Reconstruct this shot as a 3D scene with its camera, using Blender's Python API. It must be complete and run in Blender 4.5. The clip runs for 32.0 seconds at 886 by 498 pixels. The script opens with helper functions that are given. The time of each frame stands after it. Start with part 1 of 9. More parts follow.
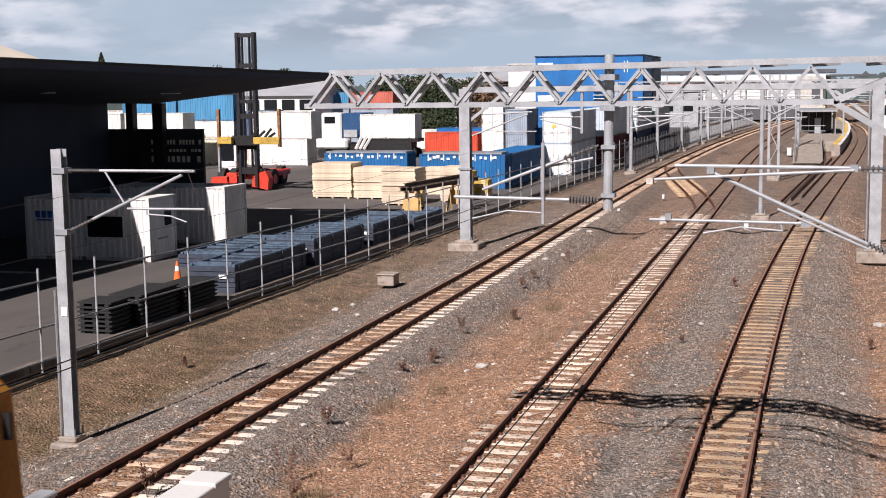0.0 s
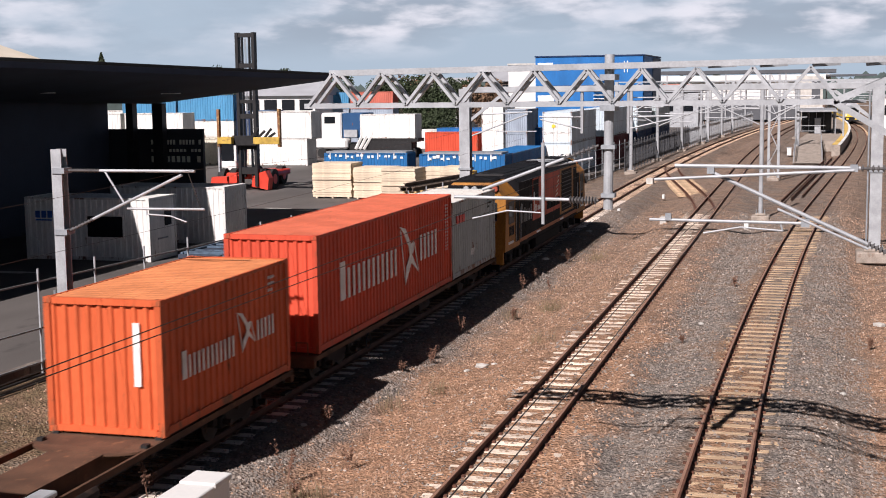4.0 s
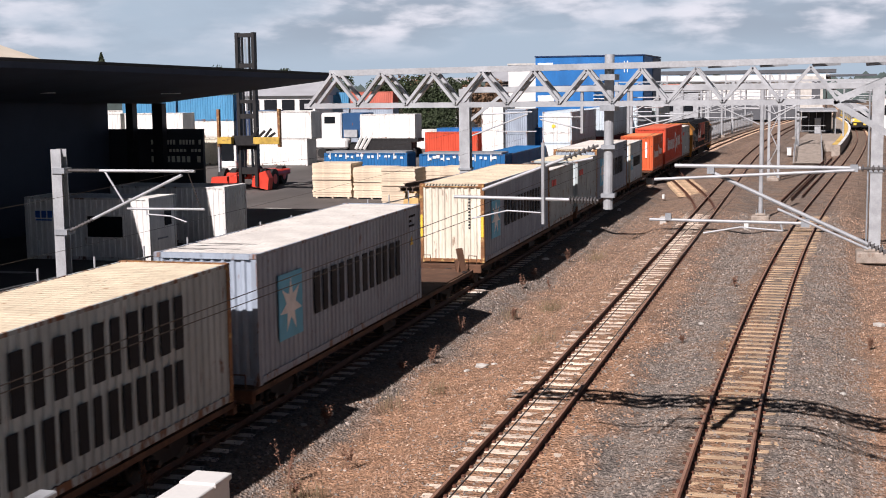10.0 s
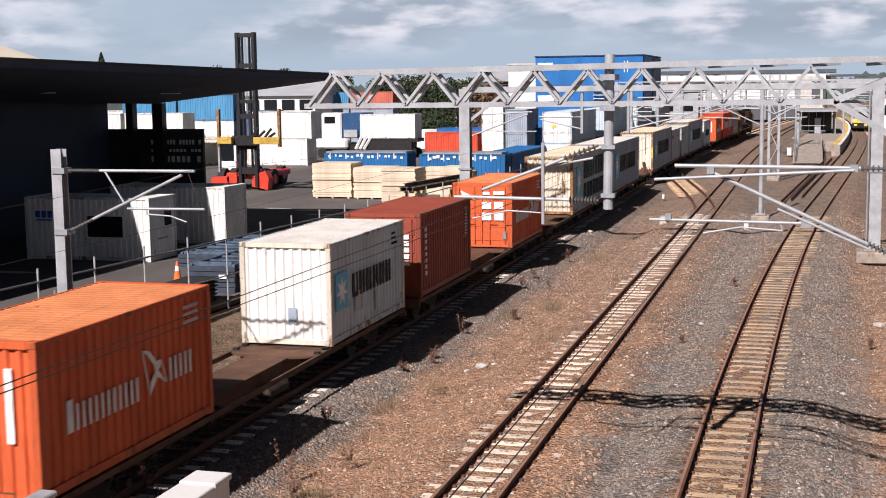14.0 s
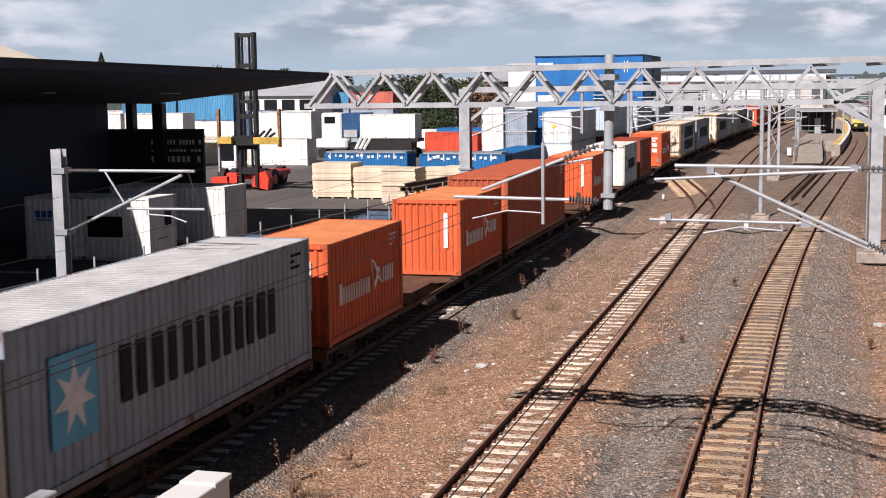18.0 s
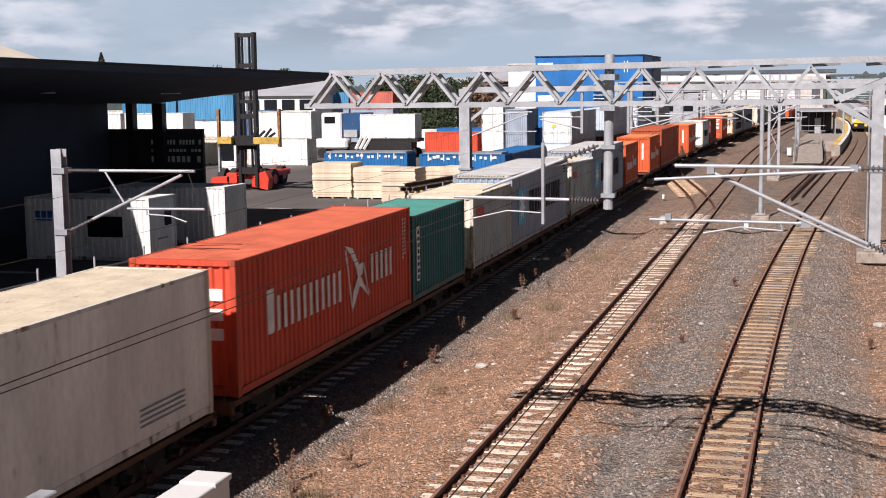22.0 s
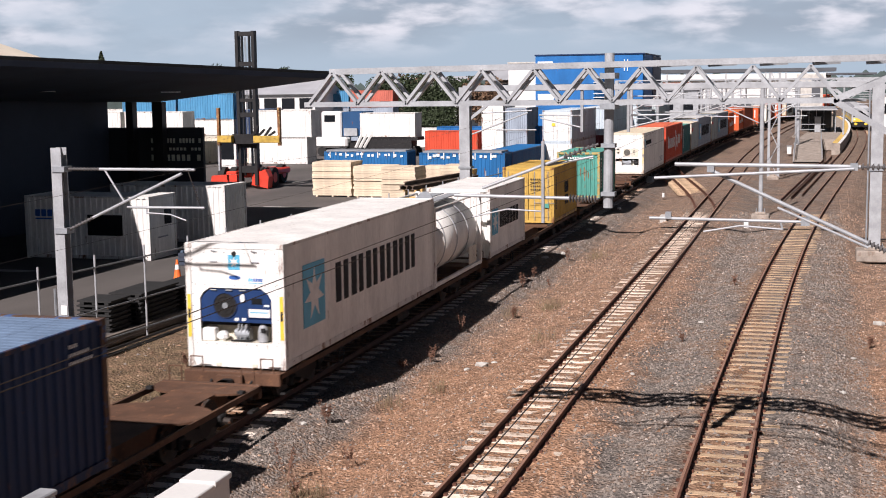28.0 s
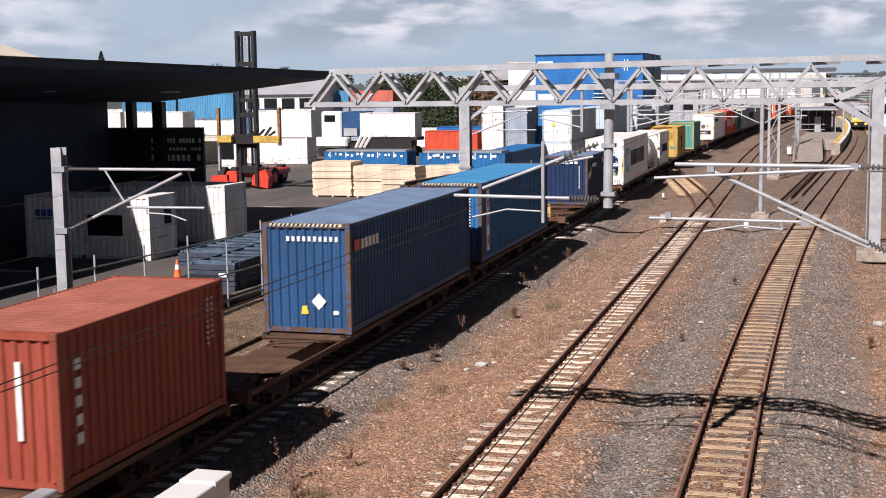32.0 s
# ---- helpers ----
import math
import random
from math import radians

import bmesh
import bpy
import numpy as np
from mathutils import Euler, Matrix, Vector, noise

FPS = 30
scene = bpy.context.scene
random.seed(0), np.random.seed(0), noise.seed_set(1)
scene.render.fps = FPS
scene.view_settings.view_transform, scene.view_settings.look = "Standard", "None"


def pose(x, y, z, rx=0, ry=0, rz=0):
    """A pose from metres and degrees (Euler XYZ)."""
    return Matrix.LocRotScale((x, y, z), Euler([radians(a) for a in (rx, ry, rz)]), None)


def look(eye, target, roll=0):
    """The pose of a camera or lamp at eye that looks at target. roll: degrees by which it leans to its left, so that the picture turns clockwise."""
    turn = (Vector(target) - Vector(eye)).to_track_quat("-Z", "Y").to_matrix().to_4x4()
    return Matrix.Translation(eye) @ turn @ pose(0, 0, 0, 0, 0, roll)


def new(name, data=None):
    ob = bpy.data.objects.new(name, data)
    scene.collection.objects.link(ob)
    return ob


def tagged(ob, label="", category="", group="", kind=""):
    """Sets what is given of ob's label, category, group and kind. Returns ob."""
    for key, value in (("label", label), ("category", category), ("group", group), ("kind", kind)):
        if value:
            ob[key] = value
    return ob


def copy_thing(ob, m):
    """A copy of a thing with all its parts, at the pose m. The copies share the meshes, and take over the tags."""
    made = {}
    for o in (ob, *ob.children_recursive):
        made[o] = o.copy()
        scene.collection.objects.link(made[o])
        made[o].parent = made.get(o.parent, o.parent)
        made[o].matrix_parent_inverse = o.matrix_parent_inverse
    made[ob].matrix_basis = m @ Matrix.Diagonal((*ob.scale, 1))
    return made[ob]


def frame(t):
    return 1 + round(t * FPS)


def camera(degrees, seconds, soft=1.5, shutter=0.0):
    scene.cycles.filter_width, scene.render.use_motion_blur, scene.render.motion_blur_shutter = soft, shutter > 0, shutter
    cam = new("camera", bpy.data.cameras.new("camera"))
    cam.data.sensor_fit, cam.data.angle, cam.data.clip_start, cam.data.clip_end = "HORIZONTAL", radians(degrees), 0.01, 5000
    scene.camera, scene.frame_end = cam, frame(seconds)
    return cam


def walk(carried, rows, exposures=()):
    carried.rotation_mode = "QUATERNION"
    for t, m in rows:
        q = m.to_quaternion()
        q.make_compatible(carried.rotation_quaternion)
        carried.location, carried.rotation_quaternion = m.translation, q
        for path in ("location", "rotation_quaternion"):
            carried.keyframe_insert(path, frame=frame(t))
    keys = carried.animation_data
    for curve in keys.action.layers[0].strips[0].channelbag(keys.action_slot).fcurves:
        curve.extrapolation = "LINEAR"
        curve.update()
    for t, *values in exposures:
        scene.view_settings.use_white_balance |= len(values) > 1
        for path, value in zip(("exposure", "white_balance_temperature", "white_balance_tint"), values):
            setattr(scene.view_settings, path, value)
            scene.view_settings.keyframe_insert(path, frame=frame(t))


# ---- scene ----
# ---------------------------------------------------------------- camera
EYE = Vector((12.6225, 0.0, 7.2984))
YAW, PITCH, ROLL = -0.2768, 0.1240, -0.705


def aim(pitch):
    d = Vector((math.sin(YAW) * math.cos(pitch), math.cos(YAW) * math.cos(pitch), -math.sin(pitch)))
    return look(EYE, EYE + d * 50, ROLL)


cam = camera(37.645, 32.0, soft=1.0, shutter=0.2)
walk(cam, [(0, aim(PITCH)), (25.4, aim(PITCH)), (27.6, aim(PITCH + 0.0011)), (32.0, aim(PITCH + 0.0011))],
     exposures=[(0, 0.51, 6300, 20.5), (32.0, 0.51, 6300, 20.5)])

# ---------------------------------------------------------------- world, sun, exposure
SUN_WAY = Vector((0.26, 1.14, -1.0)).normalized()
world = bpy.data.worlds.new("sky")
scene.world = world
world.use_nodes = True
wn, wl = world.node_tree.nodes, world.node_tree.links
wn.clear()
sky = wn.new("ShaderNodeTexSky")
sky.sky_type, sky.sun_disc = "NISHITA", False
sky.sun_elevation = math.asin(-SUN_WAY.z)
sky.sun_rotation = math.atan2(-SUN_WAY.x, -SUN_WAY.y)
sky.air_density, sky.dust_density, sky.ozone_density = 1.0, 0.4, 1.0
coord = wn.new("ShaderNodeTexCoord")
sep = wn.new("ShaderNodeSeparateXYZ")
wl.new(coord.outputs["Generated"], sep.inputs[0])
def link_math(op, *ins):
    nd = wn.new("ShaderNodeMath"); nd.operation = op
    for k, v in enumerate(ins):
        if isinstance(v, (int, float)):
            nd.inputs[k].default_value = v
        else:
            wl.new(v, nd.inputs[k])
    return nd.outputs[0]


def ease(v, a, b, c, d):
    nd = wn.new("ShaderNodeMapRange"); nd.interpolation_type = "SMOOTHSTEP"
    for k, x in zip(("From Min", "From Max", "To Min", "To Max"), (a, b, c, d)):
        nd.inputs[k].default_value = x
    wl.new(v, nd.inputs[0])
    return nd.outputs[0]


def blend(f, a, b):
    nd = wn.new("ShaderNodeMixRGB")
    for k, v in enumerate((f, a, b)):
        if isinstance(v, tuple):
            nd.inputs[k].default_value = (*v, 1)
        else:
            wl.new(v, nd.inputs[k])
    return nd.outputs[0]


# cloud banks stretched along the horizon, over a pale haze that gives way to blue overhead
comb = wn.new("ShaderNodeCombineXYZ")
wl.new(sep.outputs["X"], comb.inputs[0]); wl.new(sep.outputs["Y"], comb.inputs[1])
wl.new(link_math("MULTIPLY", sep.outputs["Z"], 3.4), comb.inputs[2])
cloud = wn.new("ShaderNodeTexNoise")
cloud.inputs["Scale"].default_value, cloud.inputs["Detail"].default_value, cloud.inputs["Roughness"].default_value = 5.0, 9.0, 0.52
wl.new(comb.outputs[0], cloud.inputs["Vector"])
shade = wn.new("ShaderNodeTexNoise")
shade.inputs["Scale"].default_value, shade.inputs["Detail"].default_value = 15.0, 6.0
wl.new(comb.outputs[0], shade.inputs["Vector"])
haze = ease(sep.outputs["Z"], 0.07, 0.28, 1.0, 0.02)
bank = link_math("MULTIPLY", ease(cloud.outputs["Fac"], 0.33, 0.58, 0.0, 1.0), ease(sep.outputs["Z"], 0.016, 0.046, 0.0, 0.95))
bank = link_math("MULTIPLY", bank, haze)
dim = blend(haze, (0.035, 0.053, 0.10), (1.0, 1.0, 1.0))
deep = wn.new("ShaderNodeMixRGB"); deep.blend_type = "MULTIPLY"; deep.inputs[0].default_value = 1.0
wl.new(sky.outputs[0], deep.inputs[1]); wl.new(dim, deep.inputs[2])
east = ease(sep.outputs["X"], 0.12, 0.95, 0.0, 1.0)
pale = blend(haze, deep.outputs[0], blend(east, (7.7, 9.7, 10.9), (4.2, 5.6, 6.9)))
puff = blend(ease(shade.outputs["Fac"], 0.42, 0.62, 0.0, 1.0), (6.3, 7.7, 8.7), blend(east, (14.6, 15.0, 15.2), (8.0, 8.6, 9.2)))
whole = blend(bank, pale, puff)
bg = wn.new("ShaderNodeBackground"); bg.inputs["Strength"].default_value = 0.0397
wl.new(whole, bg.inputs[0])
wout = wn.new("ShaderNodeOutputWorld"); wl.new(bg.outputs[0], wout.inputs[0])

sun = new("sun", bpy.data.lights.new("sun", "SUN"))
sun.data.energy, sun.data.angle, sun.data.color = 5.0, radians(0.53), (1.0, 0.95, 0.87)
sun.matrix_world = look((0, 0, 60), Vector((0, 0, 60)) + SUN_WAY)

# ---------------------------------------------------------------- materials
MATS = {}


def mat(name, col, rough=0.7, metal=0.0, var=0.25, scale=3.0, grain=40.0, bump=0.0, tint=None, amount=0.4, stretch=(1, 1, 1), spec=0.4, rand=0.0):
    """A weathered surface: base colour varied at two scales, a second tint in patches, roughness variation and fine relief."""
    if name in MATS:
        return MATS[name]
    m = bpy.data.materials.new(name)
    m.use_nodes = True
    n, l = m.node_tree.nodes, m.node_tree.links
    b = n["Principled BSDF"]
    tc = n.new("ShaderNodeTexCoord")
    mp = n.new("ShaderNodeMapping"); mp.inputs["Scale"].default_value = stretch
    l.new(tc.outputs["Object"], mp.inputs[0])
    big = n.new("ShaderNodeTexNoise"); big.inputs["Scale"].default_value, big.inputs["Detail"].default_value = scale, 5
    fine = n.new("ShaderNodeTexNoise"); fine.inputs["Scale"].default_value, fine.inputs["Detail"].default_value = grain, 3
    l.new(mp.outputs[0], big.inputs["Vector"]); l.new(mp.outputs[0], fine.inputs["Vector"])
    r1 = n.new("ShaderNodeValToRGB")
    d, u = [c * (1 - var) for c in col], [min(1, c * (1 + var * 0.7)) for c in col]
    r1.color_ramp.elements[0].position, r1.color_ramp.elements[0].color = 0.32, (*d, 1)
    r1.color_ramp.elements[1].position, r1.color_ramp.elements[1].color = 0.68, (*u, 1)
    l.new(big.outputs["Fac"], r1.inputs[0])
    mul = n.new("ShaderNodeMixRGB"); mul.blend_type, mul.inputs[0].default_value = "MULTIPLY", 1.0
    r2 = n.new("ShaderNodeValToRGB")
    lo = 1 - var * 0.8
    r2.color_ramp.elements[0].position, r2.color_ramp.elements[0].color = 0.3, (lo, lo, lo, 1)
    r2.color_ramp.elements[1].position, r2.color_ramp.elements[1].color = 0.6, (1, 1, 1, 1)
    l.new(fine.outputs["Fac"], r2.inputs[0])
    l.new(r1.outputs[0], mul.inputs[1]); l.new(r2.outputs[0], mul.inputs[2])
    out = mul.outputs[0]
    if tint:
        pt = n.new("ShaderNodeTexNoise"); pt.inputs["Scale"].default_value, pt.inputs["Detail"].default_value = scale * 2.3, 8
        pt.inputs["Roughness"].default_value = 0.65
        l.new(mp.outputs[0], pt.inputs["Vector"])
        r3 = n.new("ShaderNodeValToRGB")
        r3.color_ramp.elements[0].position, r3.color_ramp.elements[0].color = 0.72 - amount * 0.4, (0, 0, 0, 1)
        r3.color_ramp.elements[1].position, r3.color_ramp.elements[1].color = 0.80 - amount * 0.4, (1, 1, 1, 1)
        l.new(pt.outputs["Fac"], r3.inputs[0])
        mx = n.new("ShaderNodeMixRGB"); mx.inputs[2].default_value = (*tint, 1)
        l.new(r3.outputs[0], mx.inputs[0]); l.new(out, mx.inputs[1])
        out = mx.outputs[0]
    if rand:
        oi = n.new("ShaderNodeObjectInfo")
        mr = n.new("ShaderNodeMapRange")
        mr.inputs["To Min"].default_value, mr.inputs["To Max"].default_value = 1 - rand, 1 + rand * 0.4
        l.new(oi.outputs["Random"], mr.inputs[0])
        mv = n.new("ShaderNodeMixRGB"); mv.blend_type, mv.inputs[0].default_value = "MULTIPLY", 1.0
        l.new(out, mv.inputs[1]); l.new(mr.outputs[0], mv.inputs[2])
        out = mv.outputs[0]
    l.new(out, b.inputs["Base Color"])
    rr = n.new("ShaderNodeMapRange")
    rr.inputs["To Min"].default_value, rr.inputs["To Max"].default_value = max(0.05, rough - 0.12), min(1, rough + 0.12)
    l.new(fine.outputs["Fac"], rr.inputs[0]); l.new(rr.outputs[0], b.inputs["Roughness"])
    b.inputs["Metallic"].default_value = metal
    b.inputs["Specular IOR Level"].default_value = spec
    if bump:
        bp = n.new("ShaderNodeBump"); bp.inputs["Strength"].default_value, bp.inputs["Distance"].default_value = 0.6, bump
        l.new(fine.outputs["Fac"], bp.inputs["Height"]); l.new(bp.outputs[0], b.inputs["Normal"])
    MATS[name] = m
    return m


RUST = (0.16, 0.07, 0.035)
def coat(name, col, amount=0.15, rough=0.5, var=0.16, tint=RUST):
    """Container paint: chalked, streaked downwards, rust in runs, spots and scratches."""
    m = mat(name, col, rough + 0.08, 0, var, 0.9, 14, 0.0, tint, amount, (1, 1, 0.35), spec=0.22)
    n, l = m.node_tree.nodes, m.node_tree.links
    b = n["Principled BSDF"]
    base = b.inputs["Base Color"].links[0].from_socket
    tc = n.new("ShaderNodeTexCoord")
    oi = n.new("ShaderNodeObjectInfo")
    off = n.new("ShaderNodeVectorMath"); off.operation = "ADD"
    l.new(tc.outputs["Object"], off.inputs[0]); l.new(oi.outputs["Random"], off.inputs[1])
    for stretch, scale, lo, hi, strength, c in (((3.2, 3.2, 0.22), 2.6, 0.52, 0.72, 0.55, tuple(k * 0.62 + 0.01 for k in col)), ((2.0, 2.0, 0.45), 2.2, 0.665 - amount * 0.25, 0.735 - amount * 0.25, 0.9, tint), ((1, 1, 1), 11.0, 0.70 - amount * 0.15, 0.74 - amount * 0.15, 0.85, tuple(k * 0.7 for k in tint))):
        mp = n.new("ShaderNodeMapping"); mp.inputs["Scale"].default_value = stretch
        l.new(off.outputs[0], mp.inputs[0])
        nz = n.new("ShaderNodeTexNoise"); nz.inputs["Scale"].default_value, nz.inputs["Detail"].default_value, nz.inputs["Roughness"].default_value = scale, 9, 0.62
        l.new(mp.outputs[0], nz.inputs["Vector"])
        mr = n.new("ShaderNodeMapRange")
        mr.inputs["From Min"].default_value, mr.inputs["From Max"].default_value, mr.inputs["To Max"].default_value = lo, hi, strength
        l.new(nz.outputs["Fac"], mr.inputs[0])
        mx = n.new("ShaderNodeMixRGB"); mx.inputs[2].default_value = (*c, 1)
        l.new(mr.outputs[0], mx.inputs[0]); l.new(base, mx.inputs[1])
        base = mx.outputs[0]
    l.new(base, b.inputs["Base Color"])
    COATS[name] = (col, amount)
    return m


COATS = {}
def worn(m):
    """The same paint on a frame member: knocked and rustier."""
    if m.name not in COATS:
        return m
    col, amount = COATS[m.name]
    return MATS.get(m.name + "_worn") or coat(m.name + "_worn", tuple(c * 0.85 for c in col), min(0.62, amount + 0.34))


M_RED = coat("paint_red", (0.60, 0.082, 0.040), 0.05)
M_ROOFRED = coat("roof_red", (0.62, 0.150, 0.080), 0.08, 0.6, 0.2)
M_ORANGE = coat("paint_orange", (0.61, 0.118, 0.040), 0.06)
M_BROWN = coat("paint_oxide", (0.30, 0.066, 0.040), 0.10)
M_OXIDE = coat("paint_oxide_bright", (0.29, 0.066, 0.040), 0.12)
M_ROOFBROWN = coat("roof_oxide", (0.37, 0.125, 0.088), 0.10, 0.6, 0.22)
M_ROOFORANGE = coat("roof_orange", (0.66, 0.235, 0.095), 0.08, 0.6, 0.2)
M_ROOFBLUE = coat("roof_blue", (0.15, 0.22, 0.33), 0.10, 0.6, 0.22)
M_FASCIA = coat("paint_fascia_navy", (0.012, 0.038, 0.125), 0.05)
M_FANGREY = coat("paint_fan_grey", (0.16, 0.15, 0.13), 0.10)
M_GREY = coat("paint_grey", (0.315, 0.367, 0.435), 0.10)
M_BRICK = coat("paint_brick", (0.44, 0.105, 0.050), 0.08)
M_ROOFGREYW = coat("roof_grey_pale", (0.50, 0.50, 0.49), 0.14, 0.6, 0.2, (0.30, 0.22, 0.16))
M_PALE = coat("paint_pale", (0.41, 0.465, 0.47), 0.20)
M_PALEPATCH = coat("paint_pale_patch", (0.38, 0.43, 0.425), 0.30)
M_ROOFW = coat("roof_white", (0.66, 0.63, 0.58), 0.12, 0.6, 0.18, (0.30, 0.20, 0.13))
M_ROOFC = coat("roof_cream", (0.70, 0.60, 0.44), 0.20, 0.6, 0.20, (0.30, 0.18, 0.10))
M_ICE = coat("paint_ice", (0.52, 0.60, 0.65), 0.14)
M_WHITE = coat("paint_white", (0.80, 0.785, 0.745), 0.05)
M_CREAM = coat("paint_cream", (0.68, 0.63, 0.52), 0.10)
M_TEAL = coat("paint_teal", (0.085, 0.30, 0.25), 0.22)
M_GREEN = coat("paint_green", (0.026, 0.145, 0.150), 0.10)
M_YELLOW = coat("paint_yellow", (0.56, 0.36, 0.085), 0.16)
M_NAVY = coat("paint_navy", (0.013, 0.032, 0.088), 0.10)
M_BLUE = coat("paint_blue", (0.022, 0.074, 0.175), 0.10)
M_SKYBLUE = coat("paint_sky", (0.020, 0.125, 0.30), 0.06)
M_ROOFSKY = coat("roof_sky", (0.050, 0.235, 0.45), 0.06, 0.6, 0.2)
M_ROYAL = coat("paint_royal", (0.020, 0.145, 0.40), 0.03)
M_LOWBLUE = coat("paint_lowblue", (0.018, 0.135, 0.34), 0.08)
M_FOOT = mat("footing_dirty", (0.34, 0.29, 0.245), 0.9, 0, 0.3, 2, 30, 0.004, (0.22, 0.16, 0.12), 0.4)
M_KERB = mat("kerb_dirty", (0.15, 0.125, 0.105), 0.9, 0, 0.3, 1, 30, 0.004, (0.24, 0.20, 0.165), 0.35)
M_TRESTLE = mat("trestle_tan", (0.60, 0.38, 0.14), 0.7, 0, 0.2, 2, 20, 0.0, (0.45, 0.33, 0.20), 0.4)
M_MAROON = coat("paint_maroon", (0.12, 0.025, 0.03), 0.05)
M_RUSTPOST = mat("rusty_post", (0.26, 0.12, 0.05), 0.8, 0, 0.4, 3, 30, 0.002, (0.50, 0.34, 0.13), 0.42)
M_PLATYEL = mat("platform_yellow", (0.66, 0.44, 0.12), 0.8, 0, 0.15, 1, 12)
M_SIGNYEL = mat("hazard_yellow", (0.75, 0.52, 0.05), 0.6, 0, 0.15, 3, 30)
M_MARKWHITE = mat("mark_white", (0.78, 0.78, 0.76), 0.6, 0, 0.15, 4, 40)
M_MARKBLACK = mat("mark_black", (0.012, 0.014, 0.019), 0.7, 0, 0.2, 4, 40, spec=0.15)
M_MARKCYAN = mat("mark_cyan", (0.10, 0.42, 0.62), 0.6, 0, 0.12, 2, 30)
M_MARKRED = mat("mark_red", (0.62, 0.06, 0.04), 0.6, 0, 0.15, 4, 40)
M_MARKBLUE = mat("mark_blue", (0.03, 0.12, 0.42), 0.6, 0, 0.15, 4, 40)
M_DARK = mat("machine_dark", (0.022, 0.021, 0.021), 0.7, 0, 0.3, 4, 40, spec=0.2)
M_WAGON = mat("wagon_rust", (0.108, 0.053, 0.030), 0.9, 0, 0.35, 1.5, 25, 0.003, (0.19, 0.090, 0.045), 0.30)
# underparts: grime, darkened further with the shade beneath the wagons
M_GRIMESHADE = mat("sill_grime", (0.030, 0.021, 0.017), 0.9, 0, 0.4, 1.5, 25, 0.003, (0.085, 0.05, 0.033), 0.35)
M_WHEEL = mat("wheel_steel", (0.045, 0.034, 0.028), 0.7, 0.3, 0.3, 5, 40, 0.0, RUST, 0.4)
M_GALV = mat("galvanised", (0.37, 0.385, 0.40), 0.55, 0.15, 0.18, 2.5, 30, 0.0005)
M_GALVDULL = mat("galvanised_dull", (0.30, 0.32, 0.34), 0.6, 0.4, 0.2, 2.5, 30)
M_STEEL = mat("rail_rust", (0.13, 0.055, 0.034), 0.8, 0.1, 0.35, 2, 40, 0.001)
M_RAILTOP = mat("rail_head", (0.34, 0.19, 0.13), 0.5, 0.1, 0.2, 3, 30)
M_SLEEPERDULL = mat("sleeper_concrete_rusty", (0.66, 0.47, 0.33), 0.9, 0, 0.3, 2, 30, 0.004, (0.24, 0.14, 0.085), 0.5, rand=0.3)
M_SLEEPERENDS = mat("sleeper_concrete_stained", (0.70, 0.51, 0.36), 0.9, 0, 0.3, 2, 30, 0.004, (0.24, 0.14, 0.085), 0.5, rand=0.3)


def pale_ends(m):
    """Concrete that shows clean and pale beyond the rails, where the rust does not reach."""
    n, l = m.node_tree.nodes, m.node_tree.links
    b = n["Principled BSDF"]
    base = b.inputs["Base Color"].links[0].from_socket
    tc = n.new("ShaderNodeTexCoord")
    sp = n.new("ShaderNodeSeparateXYZ"); l.new(tc.outputs["Object"], sp.inputs[0])
    ab = n.new("ShaderNodeMath"); ab.operation = "ABSOLUTE"; l.new(sp.outputs[0], ab.inputs[0])
    nz = n.new("ShaderNodeTexNoise"); nz.inputs["Scale"].default_value, nz.inputs["Detail"].default_value = 7.0, 5.0
    l.new(tc.outputs["Object"], nz.inputs["Vector"])
    sm = n.new("ShaderNodeMath"); sm.operation = "MULTIPLY_ADD"; sm.inputs[1].default_value = 0.35
    l.new(nz.outputs["Fac"], sm.inputs[0]); l.new(ab.outputs[0], sm.inputs[2])
    mr = n.new("ShaderNodeMapRange"); mr.inputs["From Min"].default_value, mr.inputs["From Max"].default_value, mr.inputs["To Max"].default_value = 0.78, 0.98, 0.85
    l.new(sm.outputs[0], mr.inputs[0])
    mx = n.new("ShaderNodeMixRGB"); mx.inputs[2].default_value = (0.84, 0.75, 0.65, 1)
    l.new(mr.outputs[0], mx.inputs[0]); l.new(base, mx.inputs[1])
    l.new(mx.outputs[0], b.inputs["Base Color"])


pale_ends(M_SLEEPERENDS)
M_SLEEPER = mat("sleeper_concrete", (0.82, 0.68, 0.55), 0.9, 0, 0.30, 2, 30, 0.004, (0.34, 0.215, 0.135), 0.40, rand=0.34)
M_TIMBER = mat("sleeper_timber", (0.62, 0.44, 0.28), 0.9, 0, 0.3, 3, 30, 0.006, (0.25, 0.14, 0.07), 0.45, (1, 6, 1), rand=0.3)
M_CONC = mat("concrete", (0.52, 0.50, 0.46), 0.9, 0, 0.2, 2, 40, 0.002, (0.36, 0.34, 0.31), 0.3)
M_ASPH = mat("yard_asphalt", (0.106, 0.095, 0.088), 0.9, 0, 0.28, 0.25, 30, 0.003, (0.060, 0.054, 0.050), 0.32, (1, 0.35, 1))
M_WOOD = mat("pallet_wood", (0.70, 0.575, 0.425), 0.85, 0, 0.18, 2, 25, 0.002, rand=0.15)
M_BLACKSTEEL = mat("black_steel", (0.020, 0.019, 0.020), 0.55, 0.2, 0.3, 3, 30)
M_GLASS = mat("dark_glass", (0.012, 0.014, 0.017), 0.08, 0, 0.1, 2, 5, spec=0.3)
M_RUBBER = mat("rubber", (0.02, 0.02, 0.02), 0.85, 0, 0.2, 5, 40)
